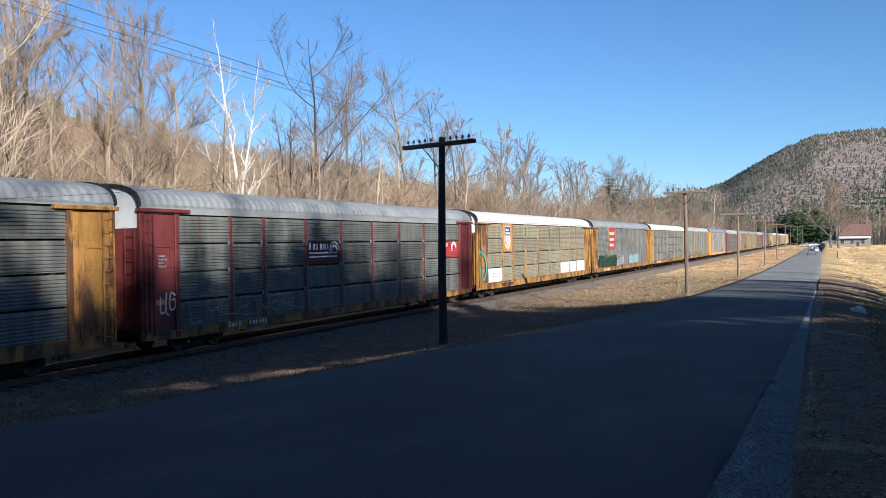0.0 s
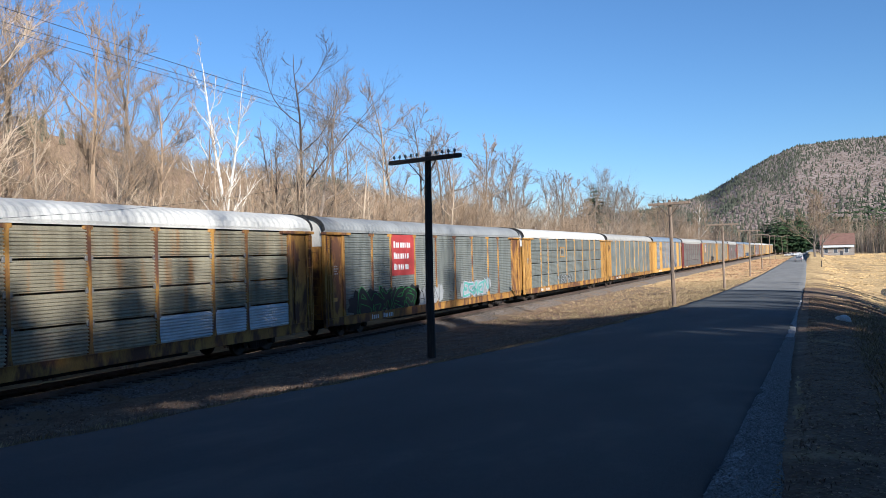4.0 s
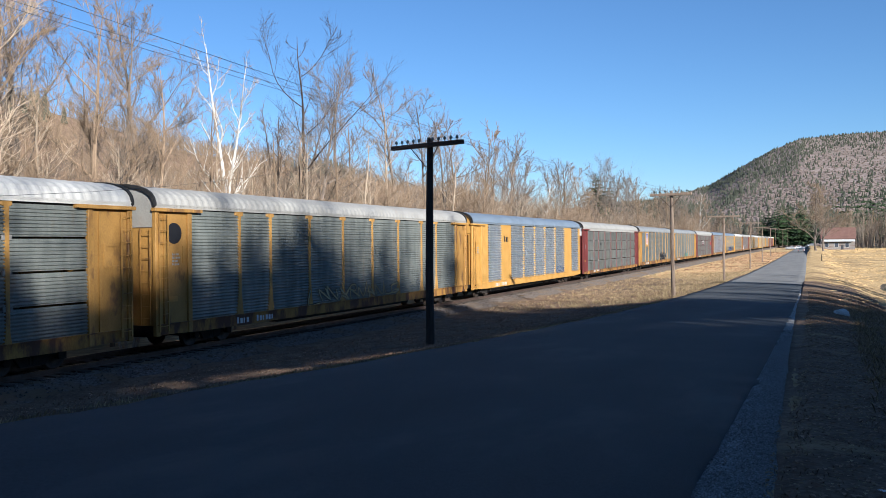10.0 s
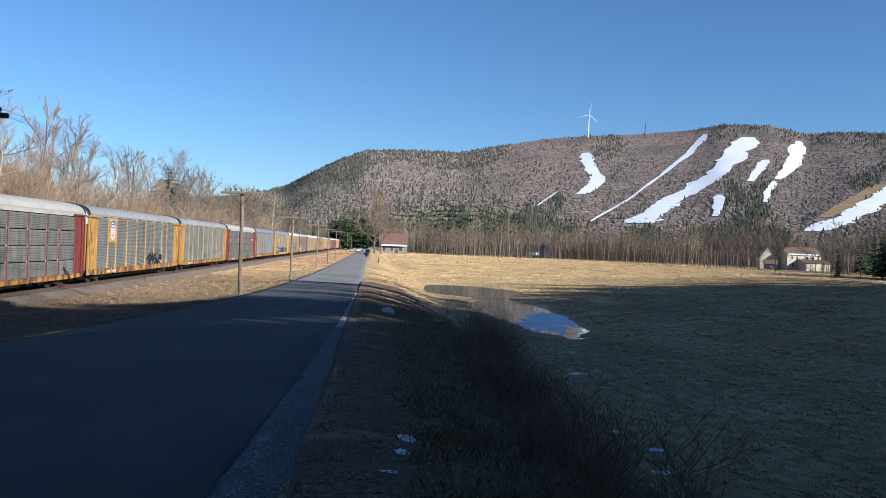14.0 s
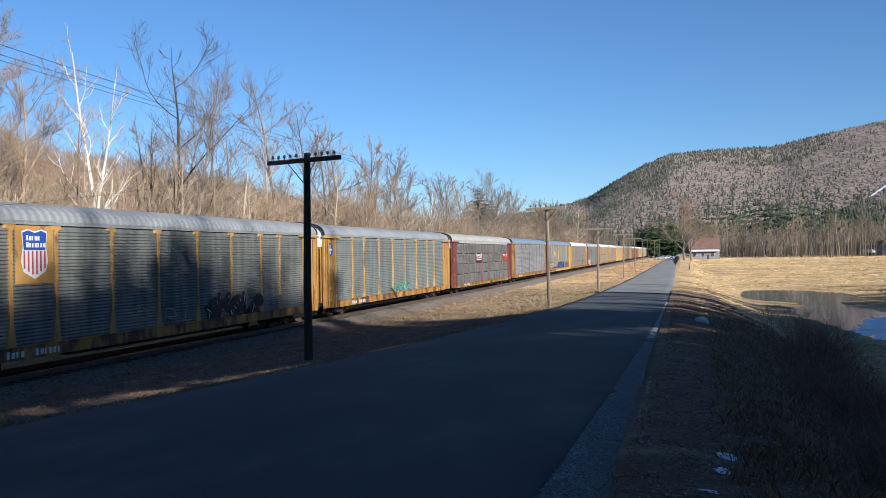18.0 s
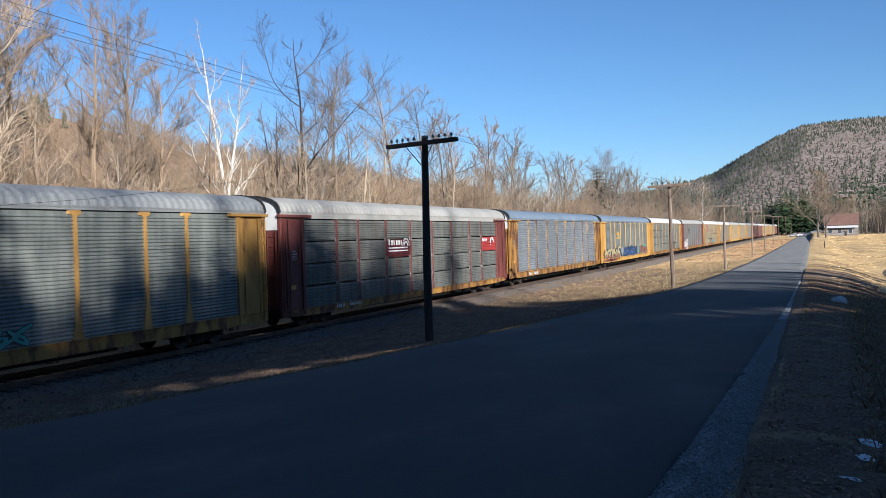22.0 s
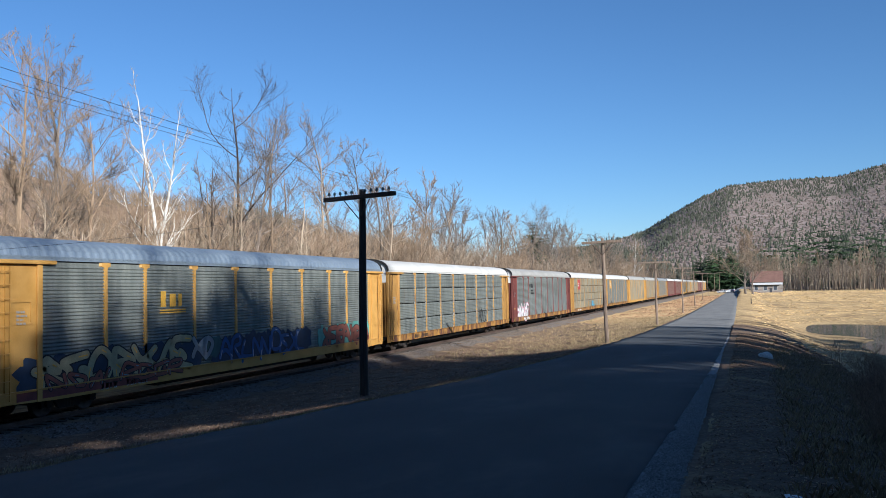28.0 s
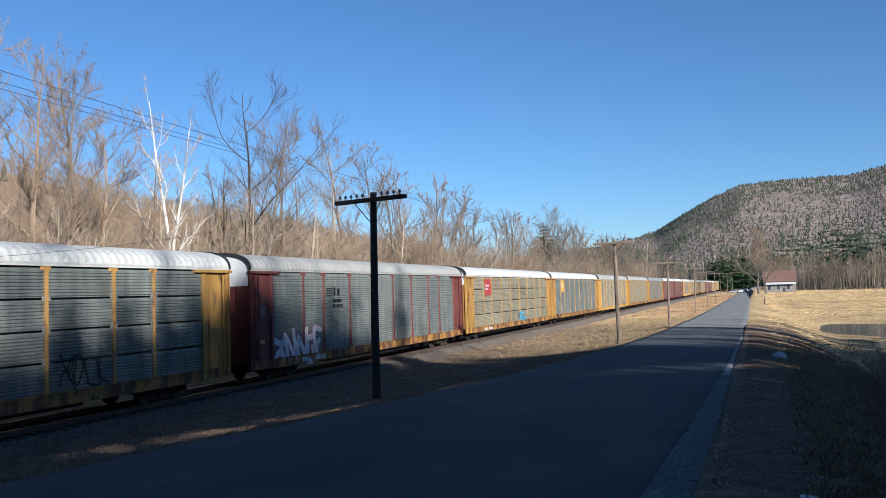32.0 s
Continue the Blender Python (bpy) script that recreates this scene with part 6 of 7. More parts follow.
for az, d, h, fat, key in [(-2.6, 520, 24, 1.2, "p"), (-2.2, 540, 26, 1.2, "q"), (-1.7, 525, 27, 1.3, "p"), (-1.2, 545, 28, 1.2, "q"), (-0.8, 530, 27, 1.3, "p"), (-0.4, 550, 25, 1.2, "s"), (-0.1, 525, 24, 1.3, "q"), (-3.1, 530, 20, 1.1, "s"),
                           (30.6, 300, 13, 1.0, "s"), (33.4, 305, 17, 1.5, "p"), (34.1, 298, 18, 1.5, "q"), (34.8, 303, 17.5, 1.5, "p"), (35.5, 297, 17, 1.4, "q"), (36.2, 305, 16, 1.3, "p"), (37.0, 300, 17, 1.4, "p"), (37.8, 310, 16, 1.3, "q"), (38.8, 300, 17, 1.3, "p"), (39.9, 305, 16, 1.3, "q"), (31.9, 315, 15, 1.2, "q"), (32.6, 320, 16, 1.2, "p"), (33.1, 292, 16, 1.6, "p"), (33.8, 290, 17, 1.6, "p"), (34.4, 288, 18, 1.6, "p"), (35.1, 290, 17, 1.6, "p"), (35.8, 286, 17.5, 1.6, "p"), (36.6, 290, 16.5, 1.6, "p"), (37.4, 286, 17, 1.6, "p"), (38.3, 290, 16, 1.6, "p"), (39.3, 288, 17, 1.6, "p"), (-2.0, 505, 25, 1.6, "p"), (-1.4, 508, 27, 1.6, "p"), (-0.6, 506, 27, 1.6, "p"), (-2.9, 510, 21, 1.5, "p")]:
    put_pine(key, d * math.sin(radians(az)), d * math.cos(radians(az)), h, "dense dark green conifer at the meadow edge", "conifers at the meadow edge", az, fat)
pines = Geo()
for i in range(70):
    az = 1.5 + 22 * (i + rng.random()) / 70
    d = rng.uniform(560, 640)
    h = rng.uniform(36, 46) * (0.72 if az > 10 else 1)
    x, y = d * math.sin(radians(az)), d * math.cos(radians(az))
    k, z, c, q = h / 20, ground_z(x, y), math.cos(i), math.sin(i)
    crown = PINES["far"][1]
    pines.add([(x + 1.3 * k * (v.co.x * c - v.co.y * q), y + 1.3 * k * (v.co.x * q + v.co.y * c), z + k * v.co.z) for v in crown.vertices], [tuple(p.vertices) for p in crown.polygons])
tagged(part("edge_pines", pines, NEEDLE), "green pines behind the leafless meadow edge", "trees", kind="stuff")
for az, d, h, key in [(26.0, 372, 22, "far_wide"), (30.3, 360, 20, "far_wide"), (27.0, 362, 21, "far_wide"), (24.0, 365, 20, "far_wide"), (25.1, 368, 19, "far_wide"), (22.9, 372, 18, "far_wide"), (24.6, 380, 18, "far2"), (23.4, 385, 17, "far"), (22.6, 390, 17, "far2")]:
    put_tree(key, d * math.sin(radians(az)), d * math.cos(radians(az)), h, BASE_H[key], BARK_GREY, "large leafless shade tree beside a house", az, "large trees by the house")
put_tree("far_wide", 0.8, 300, 21.5, 19, BARK_GREY, "broad leafless maple beside the lane", 1.0, "maples by the lane", BARK_TAN, 1.5)
put_tree("far_wide", 3.2, 312, 20.5, 19, BARK_GREY, "broad leafless maple beside the lane", 2.5, "maples by the lane", BARK_TAN, 1.5)
for i in range(60):                       # woods beyond the far end of the railway
    x = rng.uniform(-75, -26)
    y = rng.uniform(330, 720)
    put_tree(rng.choice(["far", "far2"]), x, y, rng.uniform(13, 20), 16, BARK_GREY if rng.random() < 0.6 else BARK_TAN, "leafless tree beside the distant railway", rng.uniform(0, 6), "trees along the distant railway", name="distant_tree")
for x, y, h in [(-38, 158, 17.5), (-41, 168, 19), (-40, 176, 17), (-37, 164, 15), (-45, 190, 17), (-38, 215, 13), (-42, 240, 15), (-40, 262, 14), (-45, 285, 15), (-39, 305, 13), (-36, 235, 10), (-50, 330, 16)]:
    put_pine("pq"[int(y) % 2], x, y, h, "green conifer among leafless trees by the railway", "conifers by the railway", y, 2.0 if y < 200 else 1.4)
for i in range(40):
    y = rng.uniform(560, 760)
    x = rng.uniform(-60, 40)
    put_tree("far", x, y, rng.uniform(12, 19), 16, BARK_GREY, "leafless tree beyond the end of the lane", i, "trees beyond the lane", name="distant_tree")

# ---- line poles ----
def line_pole(x, y, h, r, wood, arm, arm_z, turn, pins, label, lean=(0, 0)):
    p = thing("utility_pole", label, "pole", "poles along the railway", pose(x, y, ground_z(x, y), lean[0], lean[1], turn))
    zs = [-0.5, 0.3, h * 0.35, h * 0.7, h]
    part("shaft", Geo().tube([(0.012 * math.sin(z * 2), 0.01 * math.cos(z), z) for z in zs], [r * 1.12, r * 1.08, r, r * 0.9, r * 0.78], 12), wood, p)
    a = part("crossarm", Geo().bevel_box(-arm / 2, arm / 2, -r - 0.12, -r * 0.75, arm_z - 0.07, arm_z + 0.07, 0.012), wood, p)
    for s in (-1, 1):
        part("arm_brace", Geo().tube([(s * 0.62, -r - 0.13, arm_z - 0.06), (s * 0.02, -r - 0.02, arm_z - 0.72)], 0.018, 5), IRON, p)
    for i in range(pins):
        u = (i + 0.5) / pins * 2 - 1
        px_ = math.copysign(0.3 + (arm / 2 - 0.4) * (abs(u) - 1 / pins) / (1 - 1 / pins) if pins > 2 else arm / 2 - 0.15, u)
        i_ = part("pin", Geo().tube([(px_, -r - 0.06, arm_z + 0.06), (px_, -r - 0.06, arm_z + 0.17)], 0.016, 5), IRON, a)
        part("insulator", Geo().tube([(px_, -r - 0.06, arm_z + 0.13), (px_, -r - 0.06, arm_z + 0.16), (px_, -r - 0.06, arm_z + 0.21), (px_, -r - 0.06, arm_z + 0.235)], [0.048, 0.05, 0.036, 0.02], 8), GLASS_INS, a, "small glass insulator")
    return p


# Dark wood colour carries the shade that this pole stands in.
line_pole(-11.78, 24.73, 6.90, 0.133, POLE_DARK, 3.16, 6.64, -17, 10, "weathered wooden telegraph pole with a ten-pin crossarm, darkened for shade", (0, 0.5))
POLES = [(-7.28, 47.2, 6.0, 2.34), (-7.54, 78.8, 6.12, 2.8), (-8.38, 126.4, 6.8, 2.9), (-9.1, 172.0, 7.0, 3.0), (-10.4, 235.6, 7.6, 3.0), (-12.1, 317.2, 8.6, 3.0), (-12.3, 400.0, 9.4, 3.0), (-12.3, 480.0, 10.8, 3.0), (-7.7, 640.0, 10.5, 2.6)]
for i, (x, y, h, arm) in enumerate(POLES):
    line_pole(x, y, h, 0.105, POLE_PALE, arm, h - 0.22, -8 + 5 * (i % 3), 6, "pale weathered wooden utility pole with one crossarm", (0, 0.4 * ((i * 37) % 5 - 2)))
line_pole(-12.05, 1.5, 7.1, 0.13, POLE_PALE, 2.4, 6.9, 0, 6, "pale weathered wooden utility pole with one crossarm")


def wire(a, b, sag):
    g = Geo()
    pts = []
    for i in range(25):
        s = i / 24
        pts.append((a[0] + (b[0] - a[0]) * s, a[1] + (b[1] - a[1]) * s, a[2] + (b[2] - a[2]) * s - 4 * sag * s * (1 - s)))
    ob = part("overhead_wire", g.tube(pts, 0.005, 4), WIRE)
    tagged(ob, "thin dark overhead wire strung between poles", "wire", "overhead wires")


tops = [(x, y - 0.16, ground_z(x, y) + h - 0.02) for x, y, h, arm in POLES]
for off, dz, sag in ((-0.85, 0.0, 0.34), (-0.4, 0.0, 0.40), (0.7, -0.08, 0.62)):
    last = (tops[0][0] + off, tops[0][1], tops[0][2])
    wire((-12.05 + off, 1.4, 8.40 + dz), last, sag)
    for x, y, z in tops[1:6]:
        wire(last, (x + off, y, z), 0.45)
        last = (x + off, y, z)
wire((-12.8, -22.6, 8.24), (-11.4, 24.5, 7.52), 3.3)
wire((-10.95, 24.4, 7.52), (tops[0][0] - 0.5, tops[0][1], tops[0][2]), 0.4)

# ---- buildings ----
def window_on(house, x, y, z, w, h, m=None):
    f = place_mesh("window", Geo().box(x - w / 2 - 0.1, x + w / 2 + 0.1, y - 0.07, y + 0.02, z - 0.1, z + h + 0.1).mesh("window"), WHITE, house, m, "white framed window")
    part("pane", Geo().box(x - w / 2, x + w / 2, y - 0.085, y - 0.05, z, z + h), PANE, f)


def gable_house(name, label, x, y, turn, w, d, eave, ridge, wall, roof, windows, over=0.4, base=-0.4):
    """A house with its ridge along its width; windows on the front: (x, z, width, height)."""
    h = thing(name, label, "building", m=pose(x, y, ground_z(x, y), 0, 0, turn))
    g = Geo().extrude([(-d / 2, base), (d / 2, base), (d / 2, eave), (0, ridge), (-d / 2, eave)], "x", -w / 2, w / 2)
    part("wall", g, wall, h)
    k = (ridge - eave) / (d / 2)
    for s in (-1, 1):
        part("roof", Geo().extrude([(0, ridge + 0.02), (s * (d / 2 + over), eave - over * k + 0.02), (s * (d / 2 + over), eave - over * k + 0.2), (0, ridge + 0.2)], "x", -w / 2 - over, w / 2 + over), roof, h)
    for q in windows:
        window_on(h, q[0], -d / 2, q[1], q[2], q[3])
    return h


barn = gable_house("farmhouse", "weathered farmhouse with a rusty red roof by the lane", 10.0, 402, 0, 13.5, 8, 5.2, 9.6, BARN_WALL, BARN_ROOF, [(-4.4, 1.2, 1.4, 1.9), (-0.6, 1.2, 1.4, 1.9), (3.6, 1.2, 1.4, 1.9)])
part("porch_roof", Geo().extrude([(-4.0, 4.3), (-5.6, 3.6), (-5.6, 3.75), (-4.0, 4.5)], "x", -6.7, 6.7), WHITE, barn)
part("door", Geo().box(1.2, 2.2, -4.08, -3.98, -0.2, 2.1), DARK_WALL, barn)
part("chimney", Geo().bevel_box(-2.5, -1.8, -0.4, 0.4, 8.8, 10.6, 0.04), BARN_ROOF, barn)
house = gable_house("large_house", "cream two-storey house with brown roofs", 200.5, 372, 4, 17, 9, 7.2, 10.6, CREAM, BROWN_ROOF, [(-6, 5.0, 1.0, 1.4), (-3.5, 5.0, 1.0, 1.4), (1.5, 4.6, 1.3, 1.8), (4.5, 5.0, 1.0, 1.4), (-5.5, 1.6, 1.2, 1.6)])
part("dormer", Geo().box(-8.2, 8.2, -4.9, -2.5, 6.9, 7.7), WHITE, house)
part("lean_to", Geo().extrude([(-11.0, -0.4), (-4.5, -0.4), (-4.5, 5.0), (-11.0, 3.4)], "x", -3.0, 9.5), CREAM, house)
part("lean_to_roof", Geo().extrude([(-11.4, 3.35), (-4.4, 5.05), (-4.4, 5.25), (-11.4, 3.55)], "x", -3.4, 9.9), BROWN_ROOF, house)
wing = gable_house("gable_house", "cream gabled house front with dark windows", 187.0, 377, 75, 9, 7, 6.0, 11.0, CREAM, BROWN_ROOF, [(-2.2, 1.2, 1.2, 1.6), (2.0, 1.2, 1.2, 1.6)])
cabin = gable_house("cabin", "small dark timber cabin with a pale porch", 98.0, 472, -70, 9, 8, 3.6, 7.2, DARK_WALL, BROWN_ROOF, [(-2, 1.2, 1.1, 1.3)])
part("porch", Geo().box(-4.5, 4.5, -6.5, -4.0, 1.6, 3.2), WHITE, cabin)
gable_house("shed", "small brown shed at the meadow edge", 181.0, 360, -20, 5, 4, 2.6, 4.2, DARK_WALL, BROWN_ROOF, [(0, 0.8, 0.8, 0.8)])
gable_house("distant_house", "white house beyond the end of the lane", -14, 650, 10, 12, 8, 4.5, 7.5, WHITE, BROWN_ROOF, [(-3, 1.2, 1.2, 1.5), (3, 1.2, 1.2, 1.5)])

# ---- road vehicles ----
def road_car(label, paint, m):
    """A saloon, nose along +y."""
    c = thing("parked_car" if "parked" in label else "car", label, "car", "cars on the lane", m)
    side = [(-2.25, 0.35), (-2.28, 0.75), (-2.1, 0.95), (-1.5, 1.0), (0.95, 0.98), (1.9, 0.86), (2.25, 0.70), (2.28, 0.35), (1.85, 0.25), (-1.9, 0.25)]
    rows = [[(x, y, z) for y, z in side] for x in (-0.88, 0.88)]
    g = Geo().loft([[(-0.80, y * 0.985, z * 0.97 + 0.01) for y, z in side], rows[0], rows[1], [(0.80, y * 0.985, z * 0.97 + 0.01) for y, z in side]], True)
    body = part("body", g, paint, c)
    cab = [(-1.6, 0.97), (-1.05, 1.42), (0.15, 1.46), (1.0, 0.97)]
    part("cabin_roof", Geo().loft([[(-0.78, y, z) for y, z in cab], [(-0.62, y * 0.9 - 0.03, z if z < 1 else z + 0.01) for y, z in cab], [(0.62, y * 0.9 - 0.03, z if z < 1 else z + 0.01) for y, z in cab], [(0.78, y, z) for y, z in cab]], True), paint, c)
    part("rear_window", Geo().add([(-0.6, -1.56, 1.02), (0.6, -1.56, 1.02), (0.54, -1.10, 1.40), (-0.54, -1.10, 1.40), (-0.6, -1.50, 1.02), (0.6, -1.50, 1.02), (0.54, -1.04, 1.40), (-0.54, -1.04, 1.40)], [(0, 1, 2, 3), (7, 6, 5, 4), (0, 4, 5, 1), (1, 5, 6, 2), (2, 6, 7, 3), (3, 7, 4, 0)]), PANE, c)
    for s in (-1, 1):
        part("side_window", Geo().box(s * 0.72 - 0.07, s * 0.72 + 0.07, -1.0, 0.5, 1.03, 1.34), PANE, c)
        part("tail_light", Geo().box(s * 0.70 - 0.14, s * 0.70 + 0.14, -2.30, -2.2, 0.68, 0.84), TAIL_LIGHT, c, "red tail light")
        for y in (-1.4, 1.4):
            w = part("wheel", Geo().tube([(s * 0.72, y, 0.32), (s * 0.90, y, 0.32)], 0.32, 14), BLACK, c)
            part("rim", Geo().tube([(s * 0.89, y, 0.32), (s * 0.91, y, 0.32)], 0.2, 10), CAR_WHITE, w)
    return c


GREY_CAR = road_car("grey saloon driving away along the lane", CAR_GREY, pose(-3.5, 203, 0.05))
WHITE_CAR = road_car("white saloon driving away along the lane", CAR_WHITE, pose(-3.3, 236, 0.05))
for x, y, paint, turn in ((-9.8, 425, CAR_WHITE, 70), (-6.5, 440, CAR_WHITE, 80), (-3.2, 446, CAR_GREY, 85), (-0.5, 450, CAR_GREY, 95)):
    road_car("parked car at the far end of the lane", paint, pose(x, y, ground_z(x, y) + 0.02, 0, 0, turn))

# ---- the near verge ----
def rock(name, label, x, y, z, r, seed, mat):
    bm = bmesh.new()
    bmesh.ops.create_icosphere(bm, subdivisions=3, radius=1)
    for v in bm.verts:
        k = 1 + 0.28 * noise.noise(v.co * 1.3 + Vector((seed, 0, 0))) + 0.1 * noise.noise(v.co * 3.5 + Vector((seed, 5, 0)))
        v.co = Vector((v.co.x * r[0], v.co.y * r[1], v.co.z * r[2])) * k
    me = bpy.data.meshes.new(name)
    bm.to_mesh(me)
    bm.free()
    me.shade_smooth()
    ob = place_mesh(name, me, mat, None, pose(x, y, z))
    return tagged(ob, label, "rock")


rock("stone", "pale round stone lying on the verge", 0.87, 36.12, ground_z(0.87, 36.12) + 0.08, (0.29, 0.23, 0.19), 3, STONE)
slab = Geo()
top = [(-0.47 + 0.945 * i / 22, 0.025 * noise.noise((i * 0.9, 3, 1)) + 0.025 * noise.noise((i * 0.25, 5, 1)) + 0.02 - 0.055 * (i in (0, 22))) for i in range(23)]
slab.loft([[(x, -0.10, -0.8) for x, _ in top] + [(x, -0.10, z) for x, z in reversed(top)], [(x * 1.01, 0.1, -0.8) for x, _ in top] + [(x * 1.01, 0.1, z - 0.015) for x, z in reversed(top)]])
head = part("culvert_headwall", slab, CONCRETE)
head.matrix_basis = pose(1.60, 7.24, 2.03, 0, 0, -6)
tagged(head, "broken mossy concrete culvert headwall in the weeds", "culvert wall")
post = part("field_post", Geo().tube([(0, 0, -0.4), (0.02, 0, 1.3)], [0.10, 0.08], 8), POLE_DARK)
post.matrix_basis = pose(1.6, 190, ground_z(1.6, 190))
tagged(post, "short dark wooden post beside the lane", "post")

# ice puddle and old snow
ice = Geo()
ring = 64
ice.v = [(14, 90, -1.505)] + [(14 + (13 + 1.5 * math.sin(3 * a)) * math.sin(a), 88 + (42 + 4 * math.cos(2 * a)) * math.cos(a), -1.505) for a in (2 * math.pi * i / ring for i in range(ring))]
ice.f = [(0, 1 + (i + 1) % ring, 1 + i) for i in range(ring)]
tagged(part("ice_puddle", ice, ICE), "still meltwater puddle in the meadow hollow", "puddle", kind="structure")

crust = Geo()
crust.v = [(14.6, 65, -1.497)]
for i in range(160):
    a = 2 * math.pi * i / 160
    k = 1 + 0.5 * noise.noise((math.cos(a) * 2, math.sin(a) * 2, 3)) + 0.5 * noise.noise((math.cos(a) * 7, math.sin(a) * 7, 4)) + 0.35 * noise.noise((math.cos(a) * 17, math.sin(a) * 17, 9))
    crust.v.append((14.6 + 2.2 * k * math.sin(a) + 2.9 * k * math.cos(a), 65 + 9.5 * k * math.cos(a), -1.499))
crust.f = [(0, 1 + (i + 1) % 160, 1 + i) for i in range(160)]
tagged(part("ice_crust", crust, ICE_PALE), "ragged pale ice crust on the puddle's end", "ice", kind="structure")


def snow_patch(x, y, rx, ry, seed):
    g = Geo()
    n_ = 26
    rows = []
    for k, lift in ((1.0, -0.03), (0.8, 0.02), (0.4, 0.04)):
        rows.append([])
        for i in range(n_):
            a = 2 * math.pi * i / n_
            w = k * (1 + 0.45 * noise.noise((math.cos(a) * 1.4, math.sin(a) * 1.4, seed)) + 0.2 * noise.noise((math.cos(a) * 4, math.sin(a) * 4, seed)))
            qx, qy = x + rx * w * math.cos(a), y + ry * w * math.sin(a)
            rows[-1].append((qx, qy, ground_z(qx, qy) + lift))
    g.loft(rows, True)
    tagged(part("snow_patch", g, SNOW_OLD, smooth=True), "thin leftover patch of crusty old snow", "snow", "old snow patches")


for i, (x, y, rx, ry) in enumerate([(0.29, 6.05, 0.15, 0.07), (0.47, 7.57, 0.16, 0.20), (0.40, 6.9, 0.12, 0.16), (8.2, 22.5, 0.30, 0.22), (7.6, 20.2, 0.4, 0.25), (9.4, 36.0, 0.45, 0.3), (7.8, 24.8, 0.25, 0.2), (95, 150, 5, 6), (104, 162, 8, 5), (140, 210, 9, 5), (132, 195, 6, 4), (150, 222, 8, 4)]):
    snow_patch(x, y, rx, ry, i * 3.1)

# ---- dead grass and weeds ----
def tufts(name, label, mat, count, place, seed, height, blades=5, width=0.012, spread=0.12):
    rng = random.Random(seed)
    v, f = [], []
    for _ in range(count):
        p = place(rng)
        if p is None:
            continue
        x, y = p
        z = ground_z(x, y)
        for b in range(blades):
            a = rng.uniform(0, 6.283)
            h = height * rng.uniform(0.45, 1.2)
            lean_ = rng.uniform(0.15, 0.8) * h
            bx, by_ = x + rng.uniform(-spread, spread), y + rng.uniform(-spread, spread)
            c, s = math.cos(a), math.sin(a)
            i = len(v)
            w = width
            v += [(bx - s * w, by_ + c * w, z - 0.02), (bx + s * w, by_ - c * w, z - 0.02), (bx + c * lean_ * 0.5, by_ + s * lean_ * 0.5, z + h * 0.75), (bx + c * lean_, by_ + s * lean_, z + h)]
            f += [(i, i + 1, i + 2), (i + 1, i + 3, i + 2)]
    me = bpy.data.meshes.new(name)
    me.from_pydata(v, [], f)
    me.update()
    return tagged(place_mesh(name, me, mat), label, "grass", kind="stuff")


def right_verge(rng):
    y = 2.5 + 56 * rng.random() ** 1.6
    return road_right(y) + 0.45 + rng.random() * 6.0, y


def left_verge(rng):
    y = 44 + 66 * rng.random()
    l, r = TRACK_X + 3.4, road_left(y) - 0.1
    return l + (r - l) * rng.random() ** (0.5 if rng.random() < 0.5 else 1), y


def near_left_verge(rng):
    y = 4 + 64 * rng.random()
    l, r = TRACK_X + 3.4, road_left(y) - 0.1
    return l + (r - l) * rng.random(), y


def road_fringe(rng):
    y = 3 + 75 * rng.random() ** 1.4
    return road_left(y) + rng.uniform(-0.45, 0.08), y


def meadow(rng):
    y = 12 + 130 * rng.random() ** 1.6
    return 6 + rng.random() * (14 + y * 0.75), y


tufts("verge_grass", "flattened dead grass on the verge", STRAW, 9000, right_verge, 1, 0.035, 6, 0.0016, 0.10)
tufts("verge_weeds", "brown dead weeds on the verge", WEED, 12000, right_verge, 11, 0.045, 6, 0.0016, 0.10)
tufts("railway_grass", "dead tan grass between lane and railway", STRAW, 4500, left_verge, 2, 0.18, 5, 0.008)
tufts("railway_weeds", "reddish brown dead weeds between lane and railway", WEED, 9000, near_left_verge, 12, 0.09, 6, 0.004)
tufts("fringe_grass", "pale dead grass along the asphalt edge", STRAW, 5200, road_fringe, 3, 0.07, 5, 0.006, 0.08)
tufts("meadow_stubble", "short dead stubble on the meadow", STRAW, 20000, meadow, 4, 0.10, 4, 0.010, 0.25)


